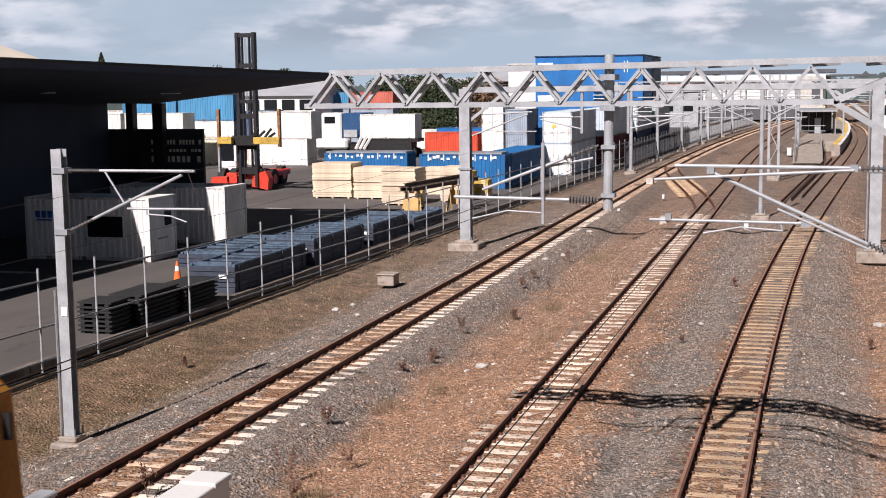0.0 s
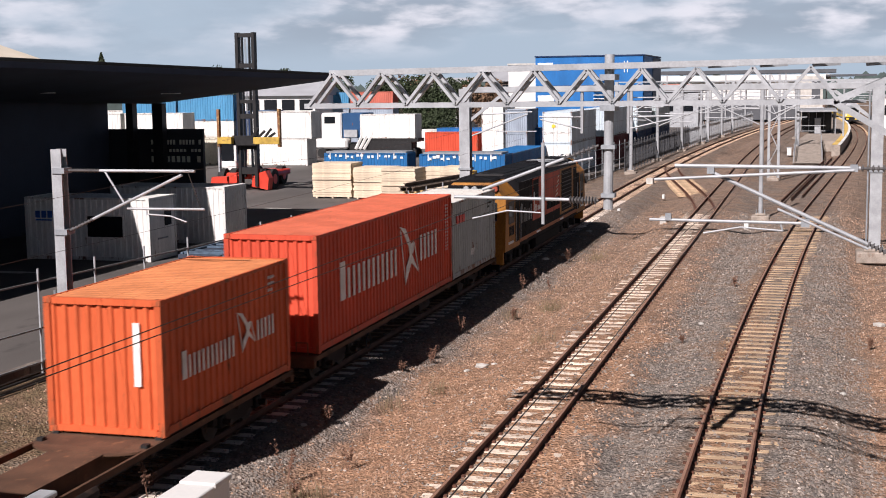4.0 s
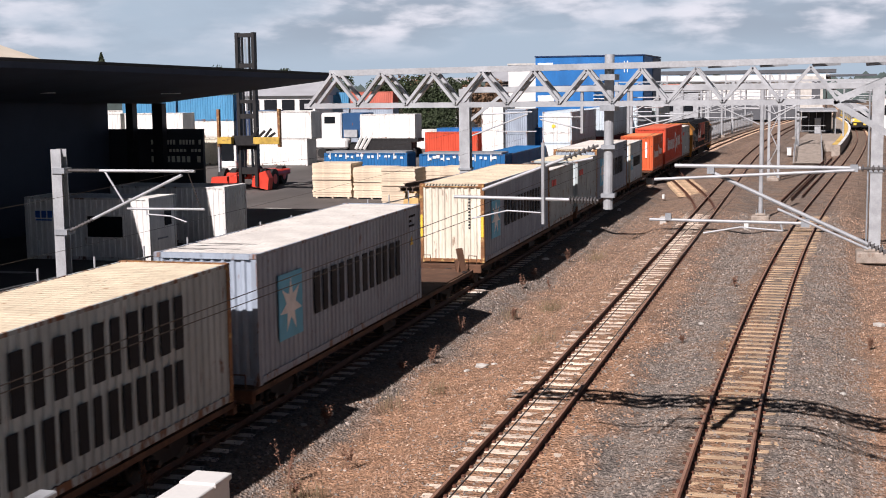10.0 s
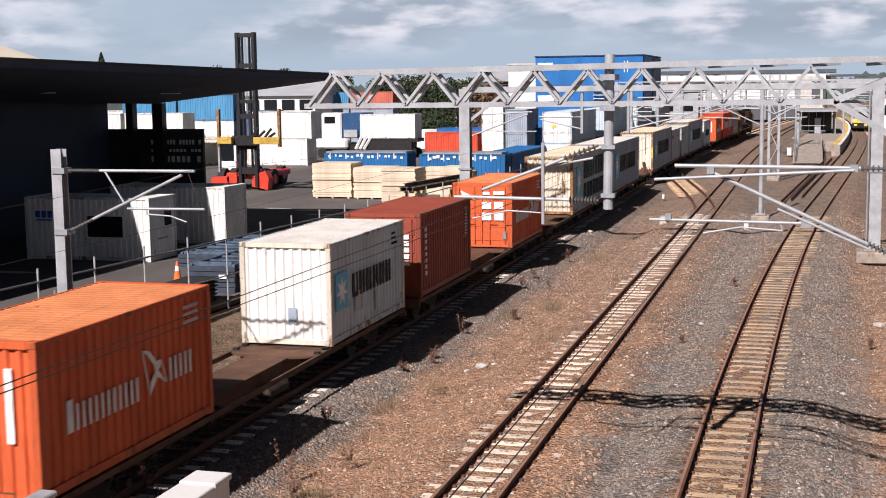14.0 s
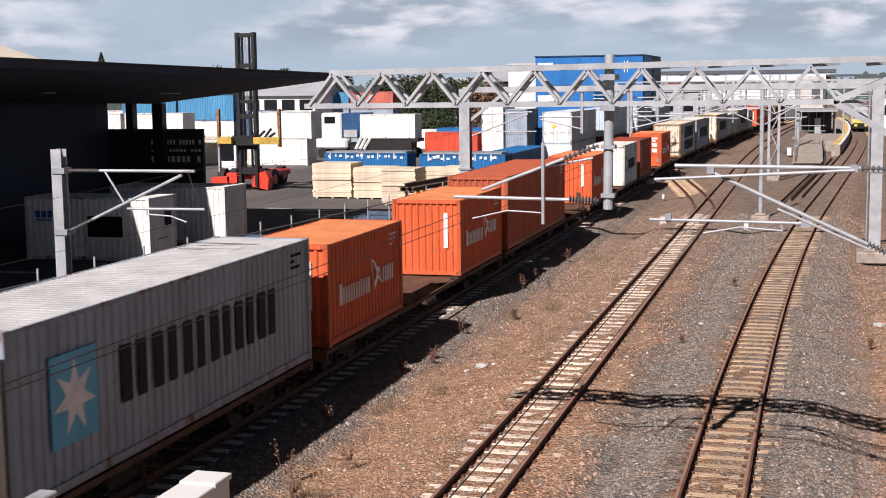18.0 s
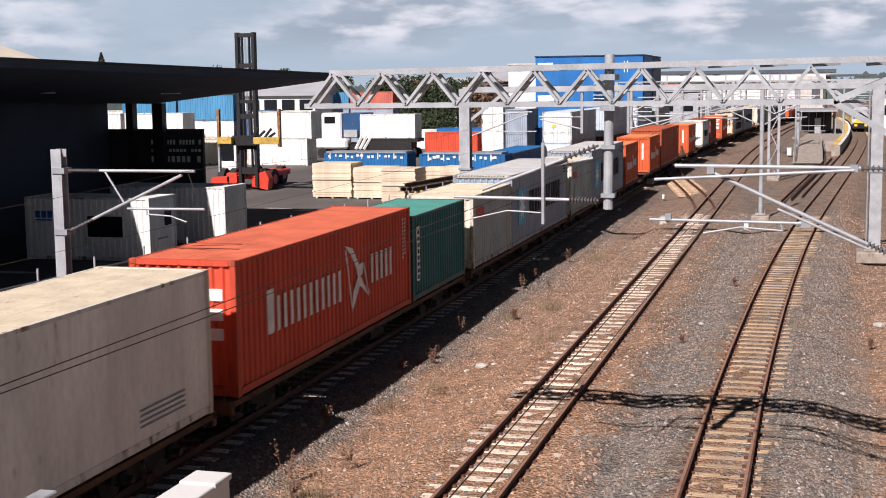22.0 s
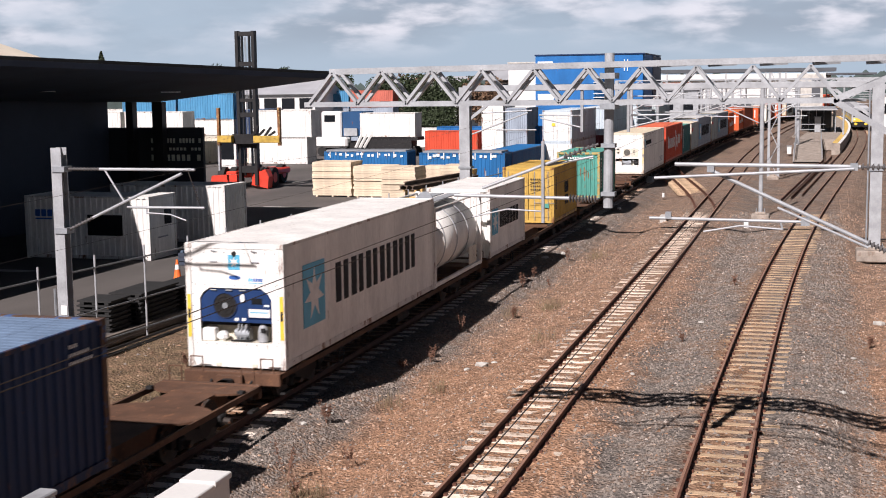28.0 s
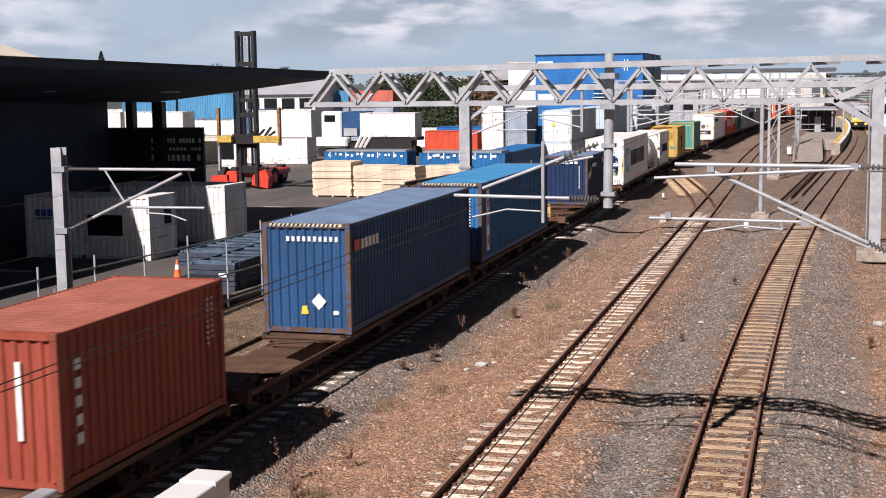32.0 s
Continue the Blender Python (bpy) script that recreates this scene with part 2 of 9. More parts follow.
M_INS = mat("insulator", (0.11, 0.105, 0.105), 0.4, 0, 0.2, 10, 60)
M_WIRE = mat("wire", (0.075, 0.06, 0.05), 0.6, 0.6, 0.2, 3, 30)
M_CONE = mat("cone_orange", (0.85, 0.16, 0.03), 0.6, 0, 0.1, 5, 40)
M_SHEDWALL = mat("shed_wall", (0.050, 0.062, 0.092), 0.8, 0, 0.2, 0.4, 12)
M_SHEDROOF = mat("shed_roof", (0.62, 0.56, 0.46), 0.6, 0, 0.08, 0.3, 12)
M_ROOFGREY = mat("roof_grey", (0.36, 0.37, 0.39), 0.6, 0.1, 0.1, 0.5, 12)
M_CLADWHITE = mat("clad_white", (0.66, 0.655, 0.63), 0.7, 0, 0.06, 0.3, 12)
M_LEAF = mat("leaves", (0.042, 0.060, 0.026), 0.8, 0, 0.45, 0.6, 6)
M_LEAFDRY = mat("leaves_dry", (0.20, 0.12, 0.07), 0.85, 0, 0.35, 0.6, 6)
M_BARK = mat("bark", (0.13, 0.10, 0.075), 0.9, 0, 0.3, 3, 20, 0.01)
M_DOCK = mat("weed_dock", (0.17, 0.088, 0.058), 0.9, 0, 0.35, 3, 30)
M_WEED = mat("weed_dry", (0.315, 0.208, 0.138), 0.9, 0, 0.35, 3, 30)
M_STRAW = mat("straw", (0.200, 0.150, 0.086), 0.9, 0, 0.35, 3, 30)
M_CREAMRUST = coat("paint_cream_rusty", (0.66, 0.60, 0.48), 0.34)
M_TEALRUST = mat("teal_post_rust", (0.45, 0.33, 0.12), 0.8, 0, 0.3, 2, 20, 0.0, (0.10, 0.30, 0.25), 0.5)
M_NAVYRUST = mat("navy_post_rust", (0.11, 0.062, 0.04), 0.8, 0, 0.3, 2, 20, 0.0, (0.05, 0.09, 0.2), 0.5)
M_LOCOBLACK = mat("loco_black", (0.010, 0.010, 0.012), 0.75, 0, 0.4, 1.2, 18, 0.0, (0.020, 0.018, 0.017), 0.30, spec=0.07)
M_LOCOGLASS = mat("loco_glass", (0.008, 0.009, 0.010), 0.35, 0, 0.1, 2, 5, spec=0.12)
M_LOCOSTRIPE = coat("paint_stripe_orange", (0.36, 0.115, 0.035), 0.15)
M_LOCOYEL = mat("loco_yellow", (0.36, 0.150, 0.022), 0.6, 0, 0.35, 0.8, 20, 0.0, (0.17, 0.070, 0.022), 0.40, (1, 1, 0.5), spec=0.25)
M_LOCORED = mat("loco_red", (0.47, 0.060, 0.018), 0.65, 0, 0.28, 1.5, 20, 0.0, (0.15, 0.05, 0.03), 0.25, (1, 1, 0.5))
M_MARKGREY = mat("mark_grey", (0.35, 0.36, 0.36), 0.6, 0, 0.25, 3, 30)
M_MARKDIM = mat("mark_dim", (0.12, 0.12, 0.12), 0.8, 0, 0.5, 3, 30, 0.0, (0.02, 0.02, 0.02), 0.5)
M_MARKCREAM = mat("mark_cream", (0.66, 0.60, 0.45), 0.6, 0, 0.2, 3, 30)
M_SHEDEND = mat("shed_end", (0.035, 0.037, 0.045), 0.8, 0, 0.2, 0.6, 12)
M_SIGNDIM = mat("sign_dim", (0.72, 0.72, 0.60), 0.7, 0, 0.2, 3, 20)
M_PALEBLUE = coat("paint_paleblue", (0.075, 0.26, 0.45), 0.12)
M_FADERED = coat("paint_fadedred", (0.50, 0.14, 0.10), 0.05)
M_HANDRED = mat("handler_red", (0.62, 0.055, 0.03), 0.4, 0, 0.15, 2, 20, 0.0, (0.25, 0.05, 0.03), 0.15)
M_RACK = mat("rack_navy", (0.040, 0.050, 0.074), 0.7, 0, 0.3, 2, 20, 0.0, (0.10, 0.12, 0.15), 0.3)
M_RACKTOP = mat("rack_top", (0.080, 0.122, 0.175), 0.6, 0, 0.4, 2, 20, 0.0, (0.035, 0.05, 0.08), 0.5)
M_SPREAD = mat("spreader_yellow", (0.50, 0.33, 0.06), 0.7, 0, 0.3, 2, 20, 0.0, (0.24, 0.14, 0.05), 0.4)
M_BEAM = mat("beam_rust", (0.17, 0.125, 0.095), 0.8, 0.1, 0.3, 2, 20)
M_YELPACK = mat("pack_yellow", (0.62, 0.40, 0.07), 0.6, 0, 0.2, 2, 20, 0, (0.65, 0.58, 0.42), 0.4)
M_SHEDROOFDARK = mat("wall_brown", (0.14, 0.11, 0.09), 0.8, 0, 0.2, 0.5, 12)
M_ROOFDARK = mat("roof_dark", (0.075, 0.08, 0.09), 0.6, 0, 0.15, 0.5, 12)
M_LEAFFAR = mat("leaves_far", (0.075, 0.105, 0.10), 0.9, 0, 0.3, 0.02, 0.3)
M_FENCEDARK = mat("fence_dark", (0.06, 0.062, 0.068), 0.7, 0, 0.3, 3, 20)
M_CABLE = mat("cable_black", (0.03, 0.028, 0.027), 0.7, 0, 0.2, 4, 30)

# ---------------------------------------------------------------- mesh helpers
def box(bm, x0, x1, y0, y1, z0, z1, bevel=0.0):
    vs = [bm.verts.new((x, y, z)) for z in (z0, z1) for y in (y0, y1) for x in (x0, x1)]
    fs = [bm.faces.new([vs[i] for i in q]) for q in ((0, 2, 3, 1), (4, 5, 7, 6), (0, 1, 5, 4), (2, 6, 7, 3), (0, 4, 6, 2), (1, 3, 7, 5))]
    if bevel:
        es = list({e for f in fs for e in f.edges})
        bmesh.ops.bevel(bm, geom=es, offset=bevel, segments=1, affect="EDGES")
    return vs


def lathe(bm, prof, way, n=10):
    """A solid of rings (centre, radius) along a straight or bent line."""
    u = way.orthogonal().normalized()
    w = way.cross(u)
    rings = [[bm.verts.new(c + (u * math.cos(t) + w * math.sin(t)) * r) for t in (2 * math.pi * k / n for k in range(n))] for c, r in prof]
    for a, b in zip(rings, rings[1:]):
        for i in range(n):
            bm.faces.new((a[i], a[(i + 1) % n], b[(i + 1) % n], b[i]))
    bm.faces.new(rings[0][::-1]); bm.faces.new(rings[-1])


def prism(bm, pts, axis, a, b):
    """A polygon, given in the two other axes, drawn out along axis 0, 1 or 2 from a to b."""
    def put(p, c):
        v = [p[0], p[1]]
        v.insert(axis, c)
        return bm.verts.new(v)
    lo, hi = [put(p, a) for p in pts], [put(p, b) for p in pts]
    n = len(pts)
    bm.faces.new(lo); bm.faces.new(hi[::-1])
    for i in range(n):
        bm.faces.new((lo[i], hi[i], hi[(i + 1) % n], lo[(i + 1) % n]))


def tube(bm, p, q, r, n=8, r2=None):
    p, q = Vector(p), Vector(q)
    d = (q - p).normalized()
    u = d.orthogonal().normalized()
    w = d.cross(u)
    r2 = r if r2 is None else r2
    ring = lambda c, rad: [bm.verts.new(c + (u * math.cos(a) + w * math.sin(a)) * rad) for a in (2 * math.pi * k / n for k in range(n))]
    a, b = ring(p, r), ring(q, r2)
    bm.faces.new(a[::-1]); bm.faces.new(b)
    for i in range(n):
        bm.faces.new((a[i], a[(i + 1) % n], b[(i + 1) % n], b[i]))


def bar(bm, p, q, w, h):
    """A rectangular beam from p to q: w across, h upright."""
    p, q = Vector(p), Vector(q)
    d = (q - p).normalized()
    side = d.cross(Vector((0, 0, 1)))
    side = side.normalized() if side.length > 1e-4 else Vector((1, 0, 0))
    up = side.cross(d)
    vs = [bm.verts.new(c + side * (sx * w / 2) + up * (sz * h / 2)) for c in (p, q) for sx, sz in ((-1, -1), (1, -1), (1, 1), (-1, 1))]
    for f in ((0, 1, 2, 3), (7, 6, 5, 4), (0, 4, 5, 1), (1, 5, 6, 2), (2, 6, 7, 3), (3, 7, 4, 0)):
        bm.faces.new([vs[i] for i in f])


def mesh_of(name, bm):
    bmesh.ops.recalc_face_normals(bm, faces=bm.faces)
    me = bpy.data.meshes.new(name)
    bm.to_mesh(me)
    bm.free()
    return me


def part(name, bm, material, parent, label="", at=None, me=None):
    """Links a bmesh (or a mesh already made) as one mesh object under parent."""
    me = me or mesh_of(name, bm)
    if not me.materials:
        me.materials.append(material)
    ob = new(name, me)
    if me.materials[0] != material:
        ob.material_slots[0].link = "OBJECT"
        ob.material_slots[0].material = material
    if parent:
        ob.parent = parent
    if at is not None:
        ob.matrix_basis = at
    return tagged(ob, label)


KEPT = {}
def shared(key, build):
    """A mesh made once and used by all alike pieces."""
    if key not in KEPT:
        bm = bmesh.new()
        build(bm)
        KEPT[key] = mesh_of(str(key[0] if isinstance(key, tuple) else key), bm)
    return KEPT[key]


def fresh():
    return bmesh.new()


def thing(name, label, category, group="", kind="", at=None):
    ob = tagged(new(name), label, category, group, kind)
    ob.empty_display_size = 0.3
    if at is not None:
        ob.matrix_basis = at
    return ob


def box_part(name, material, parent, x0, x1, y0, y1, z0, z1, bevel=0.0, label=""):
    bm = fresh()
    box(bm, x0, x1, y0, y1, z0, z1, bevel)
    return part(name, bm, material, parent, label)


def tube_part(name, material, parent, p, q, r, n=8, r2=None, label=""):
    bm = fresh()
    tube(bm, p, q, r, n, r2)
    return part(name, bm, material, parent, label)


# ---------------------------------------------------------------- the tracks' lines
def bend(y, start, radius):
    return (y - start) ** 2 / (2 * radius) if y > start else 0.0


def line_1(y):
    return bend(y, 85, 2050) if y < 260 else bend(260, 85, 2050) + (y - 260) * 175 / 2050


def line_2(y):
    return 6.78 - 0.0016 * max(0, min(y, 130) - 60) + (bend(y, 120, 2000) if y < 260 else bend(260, 120, 2000) + (y - 260) * 0.07)


def line_3(y):
    if y < 20:
        return 11.0
    if y < 80:
        return 11.0 + (y - 20) ** 2 / 1800
    if y < 260:
        return 13.0 + (y - 80) * 0.0667 + (y - 80) ** 2 * 1.01e-4 - (y - 80) ** 3 * 1.69e-6
    return 18.42 - (y - 260) * 0.0612

# ---------------------------------------------------------------- ground
def ground_material():
    m = bpy.data.materials.new("ground_ballast")
    m.use_nodes = True
    n, l = m.node_tree.nodes, m.node_tree.links
    b = n["Principled BSDF"]
    tc = n.new("ShaderNodeTexCoord")
    wob = n.new("ShaderNodeTexNoise"); wob.inputs["Scale"].default_value, wob.inputs["Detail"].default_value = 0.35, 6
    l.new(tc.outputs["Object"], wob.inputs["Vector"])
    sp = n.new("ShaderNodeSeparateXYZ"); l.new(tc.outputs["Object"], sp.inputs[0])
    ma = n.new("ShaderNodeMath"); ma.operation = "MULTIPLY_ADD"
    ma.inputs[1].default_value = 3.2
    l.new(wob.outputs["Fac"], ma.inputs[0]); l.new(sp.outputs["X"], ma.inputs[2])
    mr = n.new("ShaderNodeMapRange")
    mr.inputs["From Min"].default_value, mr.inputs["From Max"].default_value = -8.4, 21.6
    l.new(ma.outputs[0], mr.inputs[0])
    ramp = n.new("ShaderNodeValToRGB")
    grey, soil, straw, tan = (0.170, 0.150, 0.135, 1), (0.315, 0.186, 0.118, 1), (0.140, 0.100, 0.062, 1), (0.265, 0.152, 0.088, 1)
    cr = ramp.color_ramp
    # x = position * 30 - 10
    stops = [(-7.0, straw), (-3.7, straw), (-2.7, grey), (-0.6, grey), (-0.2, tan), (0.4, tan), (0.9, grey), (2.4, grey), (3.3, soil), (5.9, soil), (7.9, soil), (8.6, grey), (10.1, grey), (10.8, tan), (11.6, grey), (13.2, grey), (14.6, soil), (19, straw)]
    cr.elements[0].position, cr.elements[0].color = (stops[0][0] + 10) / 30, stops[0][1]
    cr.elements[1].position, cr.elements[1].color = (stops[-1][0] + 10) / 30, stops[-1][1]
    for x, c in stops[1:-1]:
        e = cr.elements.new((x + 10) / 30)
        e.color = c
    l.new(mr.outputs[0], ramp.inputs[0])
    # farther along, the soil gives way to grey-brown dust
    fy = n.new("ShaderNodeMapRange"); fy.inputs["From Min"].default_value, fy.inputs["From Max"].default_value, fy.inputs["To Max"].default_value = 30, 66, 0.78
    l.new(sp.outputs["Y"], fy.inputs[0])
    dust = n.new("ShaderNodeMixRGB"); dust.inputs[2].default_value = (0.182, 0.148, 0.126, 1)
    l.new(fy.outputs[0], dust.inputs[0]); l.new(ramp.outputs[0], dust.inputs[1])
    stone = n.new("ShaderNodeTexVoronoi"); stone.inputs["Scale"].default_value = 13
    l.new(tc.outputs["Object"], stone.inputs["Vector"])
    r2 = n.new("ShaderNodeValToRGB")
    r2.color_ramp.elements[0].position, r2.color_ramp.elements[0].color = 0.0, (0.56, 0.55, 0.54, 1)
    r2.color_ramp.elements[1].position, r2.color_ramp.elements[1].color = 1.0, (1.47, 1.45, 1.42, 1)
    hsv = n.new("ShaderNodeSeparateColor"); l.new(stone.outputs["Color"], hsv.inputs[0])
    l.new(hsv.outputs[0], r2.inputs[0])
    mul = n.new("ShaderNodeMixRGB"); mul.blend_type, mul.inputs[0].default_value = "MULTIPLY", 1.0
    l.new(dust.outputs[0], mul.inputs[1]); l.new(r2.outputs[0], mul.inputs[2])
    dirt = n.new("ShaderNodeTexNoise"); dirt.inputs["Scale"].default_value, dirt.inputs["Detail"].default_value = 0.9, 9
    dirt.inputs["Roughness"].default_value = 0.7
    l.new(tc.outputs["Object"], dirt.inputs["Vector"])
    r3 = n.new("ShaderNodeValToRGB")
    r3.color_ramp.elements[0].position, r3.color_ramp.elements[0].color = 0.46, (0, 0, 0, 1)
    r3.color_ramp.elements[1].position, r3.color_ramp.elements[1].color = 0.62, (0.55, 0.55, 0.55, 1)
    l.new(dirt.outputs["Fac"], r3.inputs[0])
    mx = n.new("ShaderNodeMixRGB"); mx.inputs[2].default_value = (0.27, 0.170, 0.114, 1)
    l.new(r3.outputs[0], mx.inputs[0]); l.new(mul.outputs[0], mx.inputs[1])
    # blotches of damp and dust a hand to a stride wide
    blot = n.new("ShaderNodeTexNoise"); blot.inputs["Scale"].default_value, blot.inputs["Detail"].default_value, blot.inputs["Roughness"].default_value = 1.5, 8, 0.72
    l.new(tc.outputs["Object"], blot.inputs["Vector"])
    r4 = n.new("ShaderNodeValToRGB")
    r4.color_ramp.elements[0].position, r4.color_ramp.elements[0].color = 0.36, (0.70, 0.70, 0.71, 1)
    r4.color_ramp.elements[1].position, r4.color_ramp.elements[1].color = 0.64, (1.26, 1.25, 1.22, 1)
    l.new(blot.outputs["Fac"], r4.inputs[0])
    m2 = n.new("ShaderNodeMixRGB"); m2.blend_type, m2.inputs[0].default_value = "MULTIPLY", 1.0
    l.new(mx.outputs[0], m2.inputs[1]); l.new(r4.outputs[0], m2.inputs[2])
    l.new(m2.outputs[0], b.inputs["Base Color"])
    b.inputs["Roughness"].default_value = 0.95
    b.inputs["Specular IOR Level"].default_value = 0.15
    bp = n.new("ShaderNodeBump"); bp.inputs["Strength"].default_value, bp.inputs["Distance"].default_value = 0.9, 0.06
    l.new(stone.outputs["Distance"], bp.inputs["Height"]); l.new(bp.outputs[0], b.inputs["Normal"])
    return m


M_GROUND = ground_material()
FENCE = lambda y: -7.75 + 0.038 * (y - 20)


def height(x, y):
    """The ground's level: ballast shoulders, soil that covers parts of the sleepers, small unevenness."""
    low = -0.36 - 0.15 * max(0.0, min(1.0, (x - 1.9) / 0.7, (5.0 - x) / 0.8)) - 0.28 * max(0.0, min(1.0, (x - line_3(y) - 1.9) / 1.3))
    low -= 0.30 * max(0.0, min(1.0, (-1.8 - x) / 1.7, (x + 5.8) / 1.9)) * max(0.0, min(1.0, (62 - y) / 25))
    z = low
    soft = noise.noise((x * 1.7, y * 1.7, 9))
    for k, f in enumerate((line_1, line_2, line_3)):
        o = x - f(y)
        d = abs(o)
        z = max(z, low + (-0.17 - low) * max(0, min(1, (2.6 - d) / 1.1)))
        if d < 1.2:
            cover = -0.182
            if k == 0 and (o < -0.62 or (-0.45 < o < 0.5 and soft > 0.25)):
                cover = -0.150
            if k == 1 and (o > 0.26 + 0.45 * soft or (o < -0.65 and soft > 0.05) or soft > 0.42):
                cover = -0.149
            if k == 2 and (o < -0.75 or o > 0.92 or (abs(o) < 0.45 and soft > 0.45)):
                cover = -0.150
            return max(z, cover + 0.012 * soft) if d < 1.05 else max(z, -0.168 + 0.02 * soft)
    z += 0.05 * noise.noise((x * 0.35, y * 0.35, 0)) + 0.025 * noise.noise((x * 1.3, y * 1.3, 4))
    return min(z, -0.17)


def ground():
    xs = [-2500, -900, -300, -120, -60, -30, -16] + [-9 + 0.25 * k for k in range(117)] + [22, 26, 34, 60, 150, 400, 1000, 2500]
    ys = [-2500, -900, -430, -200, -60, -20, 0, 8] + [12 + 0.35 * k for k in range(172)] + [72 + 2 * k for k in range(70)] + [215, 240, 280, 340, 450, 700, 1200, 2500, 4500]
    verts = [(x, y, height(x, y) if -9.1 < x < 22 and 8 < y < 300 else -0.36) for y in ys for x in xs]
    w = len(xs)
    faces = [(j * w + i, j * w + i + 1, (j + 1) * w + i + 1, (j + 1) * w + i) for j in range(len(ys) - 1) for i in range(w - 1)]
    me = bpy.data.meshes.new("ground")
    me.from_pydata(verts, [], faces)
    me.materials.append(M_GROUND)
    for p in me.polygons:
        p.use_smooth = True
    tagged(new("ground", me), "grey railway ballast and reddish-brown dry soil", "ground", kind="structure")
    # the yard's paved slab, with an edge along the fence
    bm = fresh()
    pts = [(-260, -60), (FENCE(-60) - 0.3, -60), (FENCE(80) - 0.3, 80), (FENCE(130) - 0.5, 130), (-3.2, 190), (-3.0, 230), (-260, 230)]
    prism(bm, pts, 2, -0.5, 0.0)
    tagged(part("yard_pavement", bm, M_ASPH, None), "worn dark grey asphalt of the container yard", "pavement", kind="structure")
    bm = fresh()
    for y in range(-60, 130, 3):
        bar(bm, (FENCE(y) - 0.2, y + 0.02, -0.13), (FENCE(y + 3) - 0.2, y + 2.98, -0.13), 0.16, 0.30)
    tagged(part("kerb", bm, M_KERB, None), "weathered concrete kerb under the yard fence", "kerb", kind="structure")


ground()


def rail_mesh(bm, f, off, y0, y1, step):
    """A flat-bottomed rail along a track's line."""
    prof = [(-0.07, -0.155), (0.07, -0.155), (0.07, -0.14), (0.012, -0.12), (0.012, -0.045), (0.035, -0.03), (0.035, 0.0), (-0.035, 0.0), (-0.035, -0.03), (-0.012, -0.045), (-0.012, -0.12), (-0.07, -0.14)]
    ys, y = [], y0
    while y < y1:
        ys.append(y)
        y += step(y)
    ys.append(y1)
    rings = []
    for y in ys:
        t = Vector((f(y + 0.5) - f(y - 0.5), 1.0)).normalized()
        nx, ny = t.y, -t.x
        rings.append([bm.verts.new((f(y) + nx * (off + a), y + ny * (off + a), z)) for a, z in prof])
    n = len(prof)
    for a, b in zip(rings, rings[1:]):
        for i in range(n):
            bm.faces.new((a[i], a[(i + 1) % n], b[(i + 1) % n], b[i]))


def one_sleeper(w, l, t):
    def build(bm):
        prism(bm, [(-l / 2, -0.17), (-l / 2, -0.35), (l / 2, -0.35), (l / 2, -0.17), (l / 2 - 0.03, -0.155), (-l / 2 + 0.03, -0.155)], 1, -w / 2, w / 2)
    return build


def track(name, f, label, sleeper_mat, near0, near1, far1, back, length, width, bury=0.0, far_mat=None):
    rng = random.Random(len(name) * 7 + int(near0 * 3 + length * 100))
    tr = thing(name, label, "railway track", kind="structure")
    for off in (-0.57, 0.57):
        bm = fresh()
        rail_mesh(bm, f, off, back, far1, lambda y: 2.0 if 0 < y < 80 else (4.0 if y < 220 and y > 0 else 30.0))
        part("rail", bm, M_STEEL, tr, "rust-brown steel rail")
        bm = fresh()
        ys = [back] + [2 * k for k in range(0, 120)] + [y for y in range(240, int(far1) + 1, 20)]
        for a, b in zip(ys, ys[1:]):
            bar(bm, (f(a) + off, a, 0.001), (f(b) + off, b, 0.001), 0.05, 0.006)
        part("rail_head", bm, M_RAILTOP, tr, "polished running edge of a rail")
    me = shared(("sleeper", length, width), one_sleeper(width, length, 0.2))
    y = near0
    rest = []
    while y < far1:
        a = math.atan2(f(y + 0.5) - f(y - 0.5), 1.0)
        if y < near1:
            part("sleeper", None, sleeper_mat, tr, me=me, at=Matrix.Translation((f(y) + rng.uniform(-0.04, 0.04), y + rng.uniform(-0.02, 0.02), rng.uniform(-0.012, 0.004))) @ Matrix.Rotation(-a + rng.uniform(-0.012, 0.012), 4, "Z"))
        else:
            rest.append((y, a))
        y += 0.63
    y = back
    while y < near0 - 0.4:
        rest.append((y, 0.0))
        y += 0.63
    verts, faces = [], []
    l2, w2 = length / 2, width / 2
    for y, a in rest:
        k = len(verts)
        for z in (-0.36, -0.158 - bury):
            for sx, sy in ((-l2, -w2), (l2, -w2), (l2, w2), (-l2, w2)):
                verts.append((f(y) + sx, y + sy, z))
        faces += [(k + 4, k + 5, k + 6, k + 7), (k, k + 1, k + 5, k + 4), (k + 1, k + 2, k + 6, k + 5), (k + 2, k + 3, k + 7, k + 6), (k + 3, k, k + 4, k + 7)]
    far = bpy.data.meshes.new("far_sleepers")
    far.from_pydata(verts, [], faces)
    tagged(part("far_sleepers", None, far_mat or sleeper_mat, tr, me=far), kind="stuff")
    # rail clips beside the rails
    bm = fresh()
    y = near0
    while y < 60:
        for off in (-0.57, 0.57):
            for s in (-0.1, 0.1):
                x = f(y) + off + s
                box(bm, x - 0.035, x + 0.035, y - 0.05, y + 0.05, -0.16, -0.115)
        y += 0.63
    tagged(part("rail_clips", bm, M_STEEL, tr), kind="stuff")
    return tr


